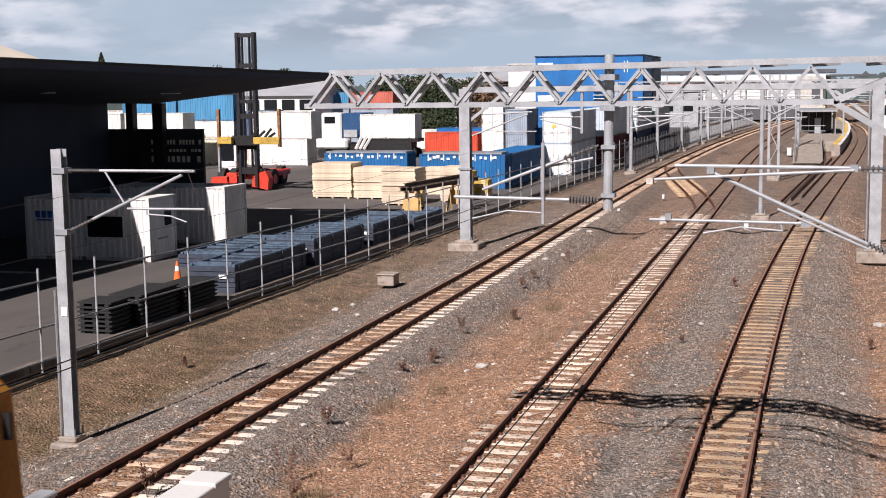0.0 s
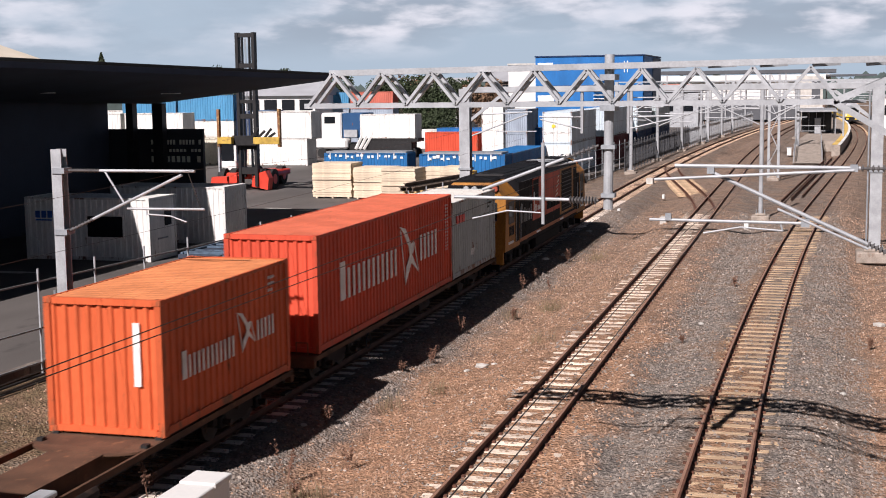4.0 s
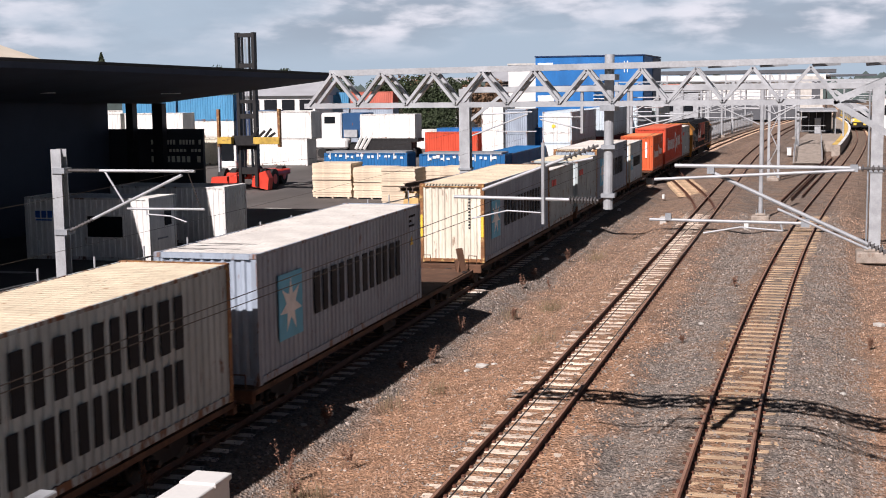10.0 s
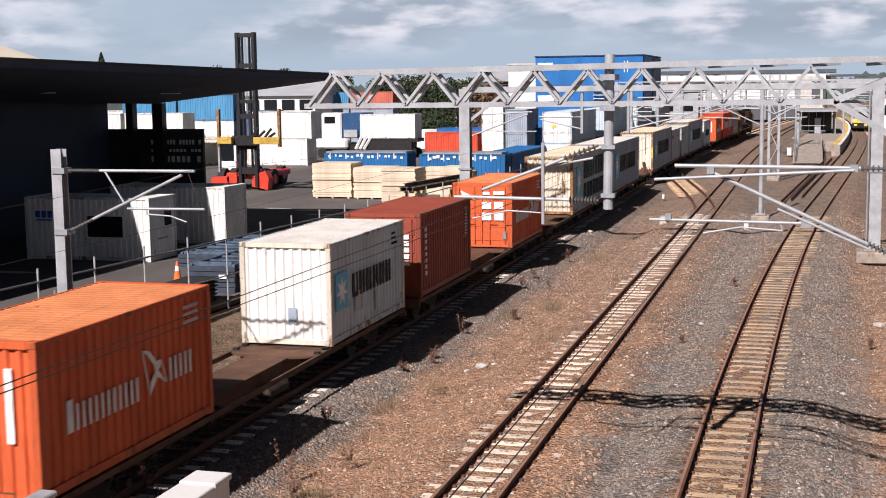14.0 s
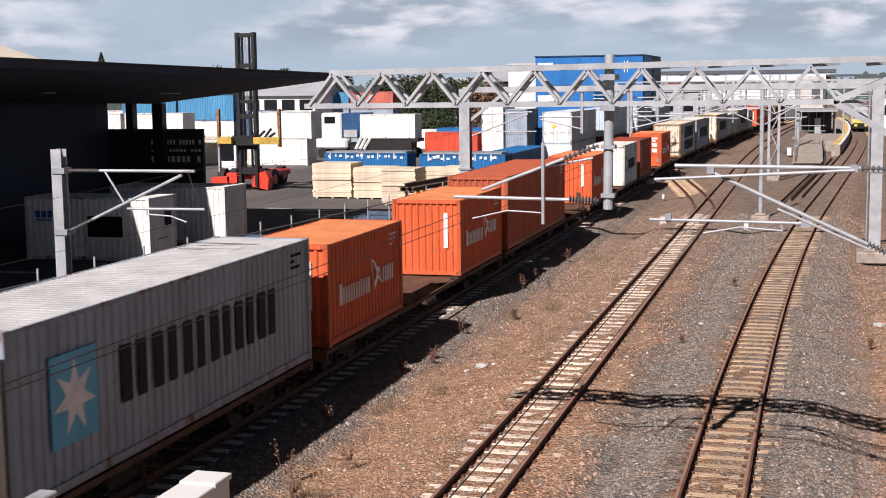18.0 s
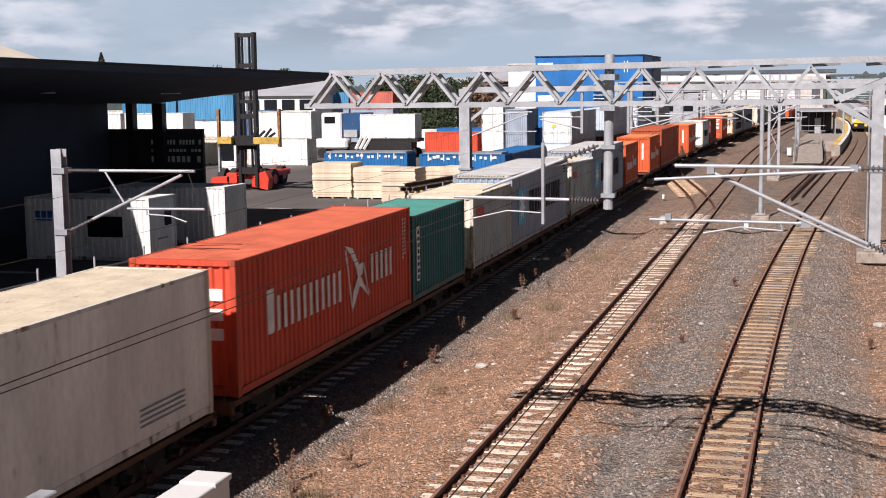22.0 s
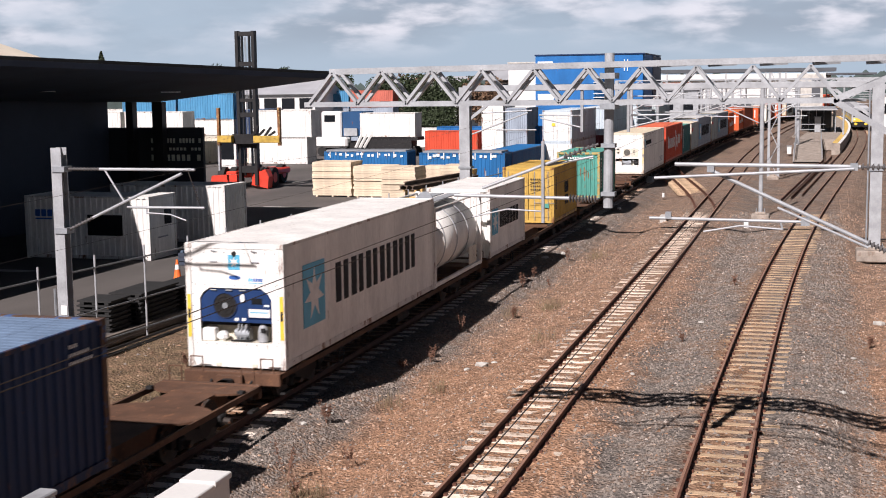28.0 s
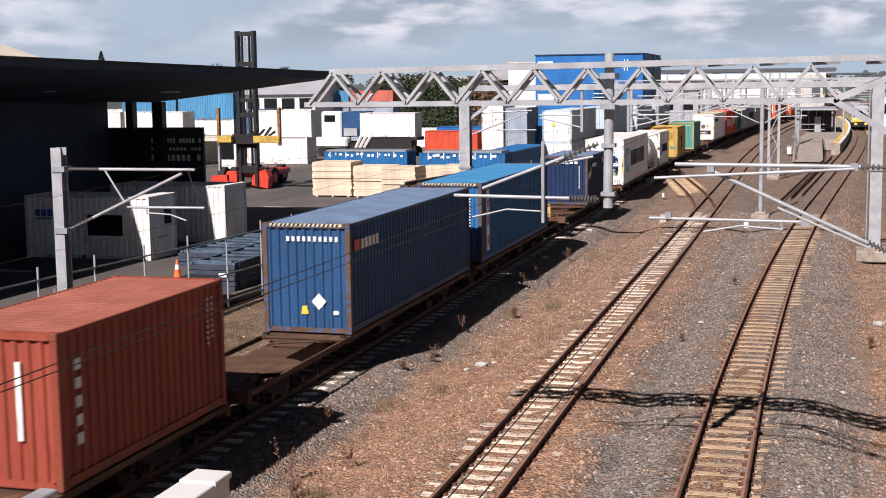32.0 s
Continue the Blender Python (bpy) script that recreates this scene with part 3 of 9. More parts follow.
track("track_1", line_1, "single railway track with rusty rails on rust-stained concrete sleepers", M_SLEEPERENDS, 14, 84, 520, -440, 2.25, 0.26, far_mat=M_SLEEPERDULL)
track("track_2", line_2, "railway track with rusty rails on pale concrete sleepers", M_SLEEPER, 14, 76, 330, -60, 2.15, 0.26, 0.035)
track("track_3", line_3, "railway track with brown timber sleepers curving away", M_TIMBER, 14, 76, 330, -60, 2.1, 0.22, 0.02)


# ---------------------------------------------------------------- the road bridge from which the line is seen
def bridge():
    b = thing("road_bridge", "plain concrete road bridge across the tracks, with unseen walls added to dim light", "bridge", kind="structure")
    # the deck's depth out of view is made up, to darken the near ground
    box_part("deck", M_CONC, b, -70, 80, -22.0, -0.45, 5.2, 6.0)
    for y in (-22.0, -0.75):
        box_part("parapet", M_CONC, b, -70, 80, y, y + 0.3, 6.0, 6.95)
    for x in (-8.4, 19.5):
        box_part("pier", M_CONC, b, x - 0.5, x + 0.5, -21.5, -1.0, -0.8, 5.2)
    # unseen block and wall, added to keep low skylight off the near wagons
    box_part("abutment", M_CONC, b, 20.01, 80, -21.9, -0.5, -0.8, 5.19)
    bm = fresh()
    prism(bm, [(-0.46, -0.8), (17.0, -0.8), (17.0, 1.2), (-0.46, 6.9)], 0, 20.0, 20.4)
    part("wing_wall", bm, M_CONC, b)


bridge()

# ---------------------------------------------------------------- loose stones, dry grass and weeds
def stone_material(name, els):
    m = bpy.data.materials.new(name)
    m.use_nodes = True
    n, l = m.node_tree.nodes, m.node_tree.links
    g = n.new("ShaderNodeNewGeometry")
    r = n.new("ShaderNodeValToRGB")
    r.color_ramp.elements[0].position, r.color_ramp.elements[0].color = els[0]
    r.color_ramp.elements[1].position, r.color_ramp.elements[1].color = els[-1]
    for p, c in els[1:-1]:
        e = r.color_ramp.elements.new(p)
        e.color = c
    l.new(g.outputs["Random Per Island"], r.inputs[0])
    b = n["Principled BSDF"]
    l.new(r.outputs[0], b.inputs["Base Color"])
    b.inputs["Roughness"].default_value = 0.92
    b.inputs["Specular IOR Level"].default_value = 0.2
    return m


GREYS = ((0.0, (0.095, 0.084, 0.077, 1)), (0.35, (0.165, 0.143, 0.127, 1)), (0.7, (0.215, 0.182, 0.155, 1)), (0.96, (0.28, 0.235, 0.20, 1)), (0.995, (0.46, 0.40, 0.35, 1)))
BROWNS = ((0.0, (0.13, 0.078, 0.052, 1)), (0.35, (0.25, 0.15, 0.098, 1)), (0.7, (0.34, 0.215, 0.145, 1)), (0.96, (0.42, 0.29, 0.205, 1)), (0.995, (0.56, 0.46, 0.37, 1)))


def bare_soil(x):
    return 2.7 < x < 5.7 or 7.7 < x < 8.7 or x > 14.2 or x < -3.6


def stones(name, label, total, tones, soil, seed):
    """Loose pieces: grey ballast beside the tracks, or brown clods where the soil lies bare."""
    rng = np.random.default_rng(seed)
    verts, faces = [], []
    count = 0
    while count < total:
        y = 16 + 62 * rng.random() ** 2.0
        x = rng.uniform(-3.6 if rng.random() < 0.85 else -7.0, 16.5)
        near = min(abs(x - f(y)) for f in (line_1, line_2, line_3))
        if near < 1.0 and rng.random() < 0.8:
            continue
        if 0.5 < near < 0.66:
            continue
        if bare_soil(x + 0.4 * noise.noise((x, y, 2))) != soil and rng.random() < 0.9:
            continue
        if -3.6 < x < -1.3 and rng.random() < 0.6:
            continue
        s = rng.uniform(0.02, 0.052) * (1 + 0.5 * (rng.random() < 0.06))
        z = height(x, y)
        i = len(verts)
        a = rng.uniform(0, 6.28)
        e = rng.uniform(0.5, 1.1)
        ca, sa = math.cos(a) * s, math.sin(a) * s
        verts += [(x + ca, y + sa, z), (x - sa * e, y + ca * e, z - s * 0.3), (x - ca, y - sa, z), (x + sa * e, y - ca * e, z - s * 0.3), (x + ca * 0.2, y + sa * 0.2, z + s * rng.uniform(0.4, 0.9))]
        faces += [(i, i + 1, i + 4), (i + 1, i + 2, i + 4), (i + 2, i + 3, i + 4), (i + 3, i, i + 4)]
        count += 1
    me = bpy.data.meshes.new(name)
    me.from_pydata(verts, [], faces)
    me.materials.append(stone_material(name, tones))
    tagged(new(name, me), label, "stones", kind="stuff")


TUFTS = ((3.73, 44.36), (4.22, 44.46), (3.99, 44.05), (3.48, 58.27), (3.34, 57.26), (3.48, 31.53), (2.83, 29.54), (2.85, 42.44), (5.1, 37.08), (3.4, 22.41), (3.66, 22.48))


def dry_grass():
    rng = np.random.default_rng(5)
    for name, lab, m, n, xr, hr in (("dry_grass", "sparse dry brown grass beside the fence", M_STRAW, 8000, (-6.9, -3.0), (0.04, 0.17)), ("dead_weeds", "low reddish dead weeds between tracks", M_WEED, 4200, (2.4, 5.7), (0.03, 0.14)), ("dead_weeds", "low brown dead weeds beside the line", M_WEED, 3500, (13.2, 17.5), (0.03, 0.14))):
        verts, faces = [], []
        k = 0
        while k < n:
            y = 14 + 80 * rng.random() ** 1.7
            x = rng.uniform(*xr)
            if noise.noise((x * 0.9, y * 0.6, 3)) + rng.uniform(-0.25, 0.25) < 0.0:
                continue
            h = rng.uniform(*hr)
            a = rng.uniform(0, 6.28)
            w = 0.008 + 0.00012 * y
            lx, ly = rng.normal(0, 0.5) * h, rng.normal(0, 0.5) * h
            z = height(x, y) if x > FENCE(y) + 0.1 else -0.3
            i = len(verts)
            verts += [(x - w * math.cos(a), y - w * math.sin(a), z - 0.01), (x + w * math.cos(a), y + w * math.sin(a), z - 0.01), (x + lx, y + ly, z + h)]
            faces.append((i, i + 1, i + 2))
            k += 1
        # upright dry tufts beside the shadowed track
        for cx, cy in TUFTS if name == "dry_grass" else ():
            for k in range(60):
                x, y, h = cx + rng.normal(0, 0.16), cy + rng.normal(0, 0.28), rng.uniform(0.15, 0.55)
                a, z, i = rng.uniform(0, 3.14), height(cx, cy), len(verts)
                verts += [(x - 0.008 * math.cos(a), y - 0.008 * math.sin(a), z - 0.05), (x + 0.008 * math.cos(a), y + 0.008 * math.sin(a), z - 0.05), (x + rng.normal(0, 0.1), y + rng.normal(0, 0.1), z + h)]
                faces.append((i, i + 1, i + 2))
        me = bpy.data.meshes.new(name)
        me.from_pydata(verts, [], faces)
        me.materials.append(m)
        tagged(new(name, me), lab, "dry grass", kind="stuff")


def weed(x, y, h, seed):
    rng = random.Random(seed)
    w = thing("dock_weed", "dry reddish-brown seeding weed in the ballast", "weed", "dry weeds beside the track")
    z = height(x, y) - 0.03
    for k in range(rng.randint(3, 6)):
        a = rng.uniform(0, 6.28)
        hh = h * rng.uniform(0.6, 1.0)
        p, q = Vector((x, y, z)), Vector((x + math.cos(a) * hh * 0.25, y + math.sin(a) * hh * 0.25, z + hh))
        stems = fresh()
        tops = fresh()
        tube(stems, p, q, 0.007, 5, 0.004)
        part("stem", stems, M_DOCK, w)
        for j in range(34):
            c = p.lerp(q, rng.uniform(0.5, 1.05)) + Vector((rng.gauss(0, 0.03), rng.gauss(0, 0.03), rng.gauss(0, 0.02)))
            d = Vector((rng.gauss(0, 1), rng.gauss(0, 1), rng.gauss(0, 1))).normalized()
            u = d.orthogonal().normalized() * 0.022
            v = d.cross(u).normalized() * 0.022
            tops.faces.new([tops.verts.new(c + t) for t in (u, v, -u, -v)])
        tagged(part("seed_head", tops, M_DOCK, w), kind="stuff")


stones("ballast_stones", "loose grey and brown ballast stones", 66000, GREYS, False, 11)
stones("soil_clods", "reddish-brown clods and gravel on bare soil", 30000, BROWNS, True, 12)
dry_grass()
for k, (x, y, h) in enumerate(((2.11, 27.1, 0.62), (2.71, 23.28, 0.95), (3.57, 24.44, 0.6), (3.24, 22.37, 0.5), (2.12, 50.13, 0.45), (2.22, 38.51, 0.6), (2.37, 35.0, 0.45), (2.15, 32.71, 0.3), (2.43, 34.47, 0.4), (2.2, 47.67, 0.6), (3.25, 47.88, 0.7), (10.0, 48.66, 0.45), (3.1, 42.0, 0.5), (2.4, 56.0, 0.6), (9.1, 38.0, 0.35), (14.4, 40.0, 0.45), (-4.4, 33.0, 0.45), (0.94, 20.90, 0.75))):
    weed(x, y, h, k)

# ---------------------------------------------------------------- shipping containers
W2 = 1.219


def corrugated(length, h, pitch, depth):
    """A pressed sheet along y, from -length/2, of height h; ribs outwards along +x."""
    def build(bm):
        n = max(3, round(length / pitch))
        p = length / n
        prof = []
        for i in range(n):
            y = -length / 2 + i * p
            prof += [(0.0, y), (0.0, y + p * 0.28), (-depth, y + p * 0.42), (-depth, y + p * 0.86)]
        prof.append((0.0, length / 2))
        lo = [bm.verts.new((x, y, 0)) for x, y in prof]
        hi = [bm.verts.new((x, y, h)) for x, y in prof]
        for i in range(len(prof) - 1):
            bm.faces.new((lo[i], lo[i + 1], hi[i + 1], hi[i]))
    return build


def plain_box(x, y, z, bevel=0.0):
    return lambda bm: box(bm, -x / 2, x / 2, -y / 2, y / 2, 0, z, bevel)


def slab(name, m, parent, sx, sy, sz, x, y, z, bevel=0.0, label=""):
    """A box of that size whose underside's centre is at x, y, z; alike ones share a mesh."""
    me = shared((name, round(sx, 4), round(sy, 4), round(sz, 4)), plain_box(sx, sy, sz, bevel))
    return part(name, None, m, parent, label, Matrix.Translation((x, y, z)), me)


def rod(name, m, parent, p, q, r, n=6, label=""):
    p, q = Vector(p), Vector(q)
    me = shared((name, round((q - p).length, 3), r, n), lambda bm: tube(bm, (0, 0, 0), (0, 0, (q - p).length), r, n))
    turn = (q - p).to_track_quat("Z", "Y").to_matrix().to_4x4()
    return part(name, None, m, parent, label, Matrix.Translation(p) @ turn, me)


# markings: plain bars and shapes, laid 4 mm proud of a side
def side_mark(bm, pts, proud=0.006):
    """A flat shape on the right side: points (y, z)."""
    prism(bm, pts, 0, W2 - 0.012, W2 + proud)


def blocks(c, m, y0, z0, w, h, n, label="", fill=0.6, lean=0.0):
    """A row of n plain upright blocks in place of lettering."""
    p = w / n
    me = shared(("wordmark_block", round(p, 3), round(h, 3), fill, lean), lambda bm: prism(bm, [(0, 0), (p * fill, 0), (p * fill + lean * h, h), (lean * h, h)], 0, -0.012, 0.006))
    for i in range(n):
        part("wordmark_block", None, m, c, label, Matrix.Translation((W2, y0 + p * i, z0)), me)


def mass(c, m, y0, z0, w, h, n, label):
    """A row of n pairs of plain bars, one broad and one slim, in place of a wordmark."""
    p = w / n
    for i in range(n):
        for a, b in ((0.0, 0.31), (0.50, 0.76)):
            me = shared(("clipped_bar", round(p, 3), round(h, 3), b), lambda bm: box(bm, -0.012, 0.006, 0, p * (b - a), 0, h))
            part("wordmark_block", None, m, c, label, Matrix.Translation((W2, y0 + p * (i + a), z0)), me)


def end_blocks(c, m, hl, x0, z0, w, h, n, fill=0.6, down=False, label="", name="code_bar"):
    """Plain bars on the rear end, in a row or down a column."""
    p = w / n
    me = shared((name, round(p, 3), round(h, 3), fill, down), lambda bm: box(bm, 0, h if down else p * fill, -0.008, 0.01, 0, p * fill if down else h))
    for i in range(n):
        part(name, None, m, c, label, Matrix.Translation((x0 if down else x0 + p * i, -hl + 0.036, z0 - p * i if down else z0)), me)


def end_plate(c, name, m, hl, pts, label="", proud=0.012):
    bm = fresh()
    prism(bm, pts, 1, -hl + 0.036 - proud, -hl + 0.05)
    part(name, bm, m, c, label)


def rect(x0, x1, z0, z1):
    return [(x0, z0), (x1, z0), (x1, z1), (x0, z1)]


def hazard(c, hl, h):
    """Slanting dark and pale stripes on the end header."""
    end_plate(c, "hazard_board", M_MARKCREAM, hl, rect(-1.0, 1.0, h - 0.085, h - 0.01), "pale striped header board", 0.03)
    me = shared("hazard_stripe", lambda bm: prism(bm, [(0, 0), (0.055, 0), (0.095, 0.065), (0.04, 0.065)], 1, -0.004, 0.004))
    for k in range(16):
        part("hazard_stripe", None, M_MARKBLACK, c, "", Matrix.Translation((-0.97 + k * 0.12, -hl + 0.036 - 0.032, h - 0.08)), me)


def star(cy, cz, r, points=7, inner=0.42):
    return [(cy + (r if k % 2 == 0 else r * inner) * math.sin(math.pi * k / points), cz + (r if k % 2 == 0 else r * inner) * math.cos(math.pi * k / points)) for k in range(2 * points)]


def mark(box_ob, name, m, fill, label=""):
    bm = fresh()
    fill(bm)
    part(name, bm, m, box_ob, label)


def small_codes(c, L, h, m, seed, upright=False):
    """Small identification bars near the top of the far end, in rows or in two columns."""
    rng = random.Random(seed)
    me = shared("code_mark", lambda bm: box(bm, -0.012, 0.006, 0, 0.045, 0, 0.062))
    for r in range(2 if upright else 3):
        for k in range(rng.randint(8, 14) if upright else rng.randint(3, 8)):
            y, z = (L / 2 - 0.75 + r * 0.2, h - 0.34 - k * 0.11) if upright else (L / 2 - 1.15 + k * 0.09, h - 0.32 - r * 0.14)
            part("code_mark", None, m, c, "", Matrix.Translation((W2, y, z)), me)


def container(label, L=6.058, h=2.591, paint=None, rear="corr", roof=None, posts=None, end=None, reefer=False, blue_end=False, group="containers on the train", name="shipping_container"):
    c = thing(name, label, "shipping container", group)
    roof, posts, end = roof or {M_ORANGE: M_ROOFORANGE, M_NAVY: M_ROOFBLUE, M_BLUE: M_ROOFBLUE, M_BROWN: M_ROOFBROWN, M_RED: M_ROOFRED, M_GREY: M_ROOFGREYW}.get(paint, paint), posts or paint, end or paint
    hl = L / 2
    # frame
    for sx in (-1, 1):
        for sy in (-1, 1):
            slab("corner_post", worn(posts), c, 0.13, 0.15, h - 0.24, sx * (W2 - 0.065), sy * (hl - 0.075), 0.12)
            for z in (0.0, h - 0.118):
                slab("corner_casting", worn(posts), c, 0.162, 0.178, 0.118, sx * (W2 - 0.081), sy * (hl - 0.089), z, 0.008)
        slab("bottom_rail", worn(paint), c, 0.08, L - 0.36, 0.15, sx * (W2 - 0.045), 0, 0.03)
        slab("top_rail", worn(paint), c, 0.06, L - 0.36, 0.07, sx * (W2 - 0.032), 0, h - 0.085)
        if reefer:
            slab("side_panel", paint, c, 0.03, L - 0.30, h - 0.24, sx * (W2 - 0.03), 0, 0.16)
        else:
            me = shared(("side_panel", L, h), corrugated(L - 0.30, h - 0.25, 0.278, 0.036))
            part("side_panel", None, paint, c, "", Matrix.Translation((sx * (W2 - 0.02), 0, 0.17)) @ (Matrix.Rotation(math.pi, 4, "Z") if sx < 0 else Matrix.Identity(4)), me)
    if reefer:
        slab("roof_panel", roof, c, 2.36, L - 0.2, 0.03, 0, 0, h - 0.05)
    else:
        bm_key = ("roof_sheet", L)
        def sheet(bm):
            n = round((L - 0.34) / 0.209)
            p = (L - 0.34) / n
            prof = []
            for i in range(n):
                y = -(L - 0.34) / 2 + i * p
                prof += [(y, 0), (y + p * 0.35, 0), (y + p * 0.5, -0.008), (y + p * 0.85, -0.008)]
            prof.append(((L - 0.34) / 2, 0))
            a = [bm.verts.new((-1.16, y, z)) for y, z in prof]
            b = [bm.verts.new((1.16, y, z)) for y, z in prof]
            for i in range(len(prof) - 1):
                bm.faces.new((a[i], b[i], b[i + 1], a[i + 1]))
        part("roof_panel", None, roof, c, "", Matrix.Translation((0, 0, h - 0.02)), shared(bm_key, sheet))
    for sy in (-1, 1):
        slab("end_sill", posts, c, 2.1, 0.09, 0.12, 0, sy * (hl - 0.06), 0.02)
        slab("end_header", posts, c, 2.1, 0.10, 0.12, 0, sy * (hl - 0.06), h - 0.125)
        style = rear if sy < 0 else "corr"
        if style == "corr":
            me = shared(("end_panel", h), corrugated(2.18, h - 0.26, 0.25, 0.045))
            part("end_panel", None, end if sy < 0 else paint, c, "", Matrix.Translation((0, sy * (hl - 0.04), 0.13)) @ Matrix.Rotation(radians(-90 if sy < 0 else 90), 4, "Z"), me)
        elif style == "doors":
            for s in (-1, 1):
                d = slab("door", end, c, 1.06, 0.05, h - 0.27, s * 0.545, -(hl - 0.05), 0.135)
                for k in range(4):
                    slab("door_rib", end, d, 0.96, 0.03, 0.42 * (h / 2.591), 0, -0.03, 0.14 + k * (h - 0.4) / 4, 0.01)
                for k in (0.18, 0.78):
                    rod("lock_rod", M_GALV if paint is M_YELLOW else worn(end), d, (s * (0.53 - k * 1.06 + 0.06) * 1.0, -0.075, 0.0), (s * (0.53 - k * 1.06 + 0.06), -0.075, h - 0.3), 0.0145)
                    slab("lock_handle", M_GALV if paint is M_YELLOW else worn(end), d, 0.34, 0.02, 0.025, s * (0.53 - k * 1.06 + 0.06) + 0.15 * s, -0.095, 0.80)
        elif style == "reefer":
            reefer_end(c, hl, h, blue_end)
    return c


def disc(name, m, parent, x, y, z, r, depth, n=18, label=""):
    me = shared((name, r, depth, n), lambda bm: tube(bm, (0, depth / 2, 0), (0, -depth / 2, 0), r, n))
    return part(name, None, m, parent, label, Matrix.Translation((x, y, z)), me)


def arc(x, z, rx, rz, a0=0, a1=360, n=24):
    """Points of an ellipse or a part of one, counted in degrees from +x."""
    full = a1 - a0 >= 360
    return [(x + rx * math.cos(radians(a0 + (a1 - a0) * k / (n if full else n - 1))), z + rz * math.sin(radians(a0 + (a1 - a0) * k / (n if full else n - 1)))) for k in range(n)]


def relief(name, m, parent, pts, y0, y1, label=""):
    """A flat piece of an outline in x and z, from y0 to y1."""
    bm = fresh()
    prism(bm, pts, 1, y0, y1)
    return part(name, bm, m, parent, label)


def reefer_end(c, hl, h, blue):
    """The machinery end of a refrigerated container, facing -y."""
    y = -hl + 0.05
    f = y - 0.025
    low, high, left, right = (0.60, 1.86, -0.89, 0.89) if blue else (0.63, 1.09, -0.80, 0.84)
    slab("end_panel", M_WHITE, c, 2.18, 0.05, h - high - 0.13, 0, y, high)
    slab("end_panel", M_WHITE, c, 2.18, 0.05, low - 0.13, 0, y, 0.13)
    box_part("end_panel", M_WHITE, c, -1.09, left, y - 0.025, y + 0.025, low, high)
    box_part("end_panel", M_WHITE, c, right, 1.09, y - 0.025, y + 0.025, low, high)
    box_part("machine_bay", M_CREAM, c, left - 0.05, right + 0.05, y + 0.40, y + 0.44, low - 0.05, high + 0.05, label="pale back wall of the machinery bay")
    box_part("bay_floor", M_CREAM, c, left - 0.05, right + 0.05, y + 0.03, y + 0.40, low - 0.04, low - 0.005)
    # a dark strip stands in for the shade under the bay's upper edge
    box_part("bay_beam", M_DARK, c, left, right, y + 0.12, y + 0.20, min(high, 1.07) - 0.10, min(high, 1.07), label="dark strip painted for the shade over the machinery")
    bm = fresh()
    for k in range(9):
        for z in (0.55, h - 0.22, 1.93 if blue else 1.16):
            tube(bm, (-1.0 + k * 0.25, f, z), (-1.0 + k * 0.25, f - 0.010, z), 0.014, 6)
    for k in range(8):
        for x in (-1.05, 1.05):
            tube(bm, (x, f, 0.62 + k * 0.27), (x, f - 0.010, 0.62 + k * 0.27), 0.014, 6)
    part("rivets", bm, M_GALVDULL, c, "row of dull rivets")
    for s in (-1, 1):
        slab("fork_guide", M_CREAM, c, 0.14, 0.05, 0.11, s * 0.45, y - 0.03, 0.02, 0.02)
        rod("lifting_ring", M_GALVDULL, c, (s * 0.50 - 0.07, f - 0.02, h - 0.17), (s * 0.50 + 0.07, f - 0.02, h - 0.19), 0.012)
        slab("grab_bar", M_GALV, c, 0.18, 0.03, 0.022, s * 0.52, f - 0.012, 2.46)
    end_blocks(c, M_MARKBLACK, hl, 0.35, 0.42, 0.6, 0.07, 6)
    if blue:
        # pale tank, compressor and box on the bay's floor
        slab("white_bag", M_MARKWHITE, c, 0.26, 0.24, 0.22, -0.42, y + 0.16, low, 0.07, "rounded white case")
        slab("control_box", M_WHITE, c, 0.34, 0.24, 0.30, -0.74, y + 0.16, low, 0.02, "white control box")
        me = shared("receiver", lambda bm: lathe(bm, [(Vector((0, 0, z)), r) for z, r in ((0, 0.10), (0.02, 0.125), (0.26, 0.125), (0.36, 0.10), (0.42, 0.05), (0.44, 0.0))], Vector((0, 0, 1)), 16))
        t = part("receiver_tank", None, M_GALV, c, "pale grey upright tank", Matrix.Translation((0.60, y + 0.14, low)), me)
        slab("tank_gauge", M_DARK, t, 0.10, 0.03, 0.10, 0.05, -0.12, 0.24)
        me = shared("compressor", lambda bm: (tube(bm, (-0.17, 0, 0), (0.17, 0, 0), 0.13, 16), tube(bm, (-0.22, 0, 0.02), (-0.17, 0, 0.02), 0.09, 12), tube(bm, (0.05, 0, 0.1), (0.05, 0, 0.22), 0.06, 10), box(bm, -0.18, 0.18, -0.1, 0.1, -0.17, -0.12)))
        part("compressor", None, M_GALVDULL, c, "grey compressor", Matrix.Translation((0.12, y + 0.16, low + 0.18)), me)
        for x in (-0.02, 0.06, 0.17, 0.24):
            rod("pipe", M_GALV if x < 0.2 else M_DARK, c, (x, y + 0.05, low + 0.04), (x + 0.05, y + 0.06, low + 0.42), 0.018)
        rod("cable", M_DARK, c, (-0.18, y + 0.04, low + 0.03), (0.36, y + 0.04, low + 0.05), 0.022)
        # navy fascia with clipped corners, fan and control panel
        fa = relief("fascia", M_FASCIA, c, [(-0.885, 1.06), (0.885, 1.06), (0.885, 1.58), (0.80, 1.72), (0.62, 1.855), (-0.62, 1.855), (-0.80, 1.72), (-0.885, 1.58)], y + 0.02, y + 0.09, "navy blue metal fascia with clipped corners")
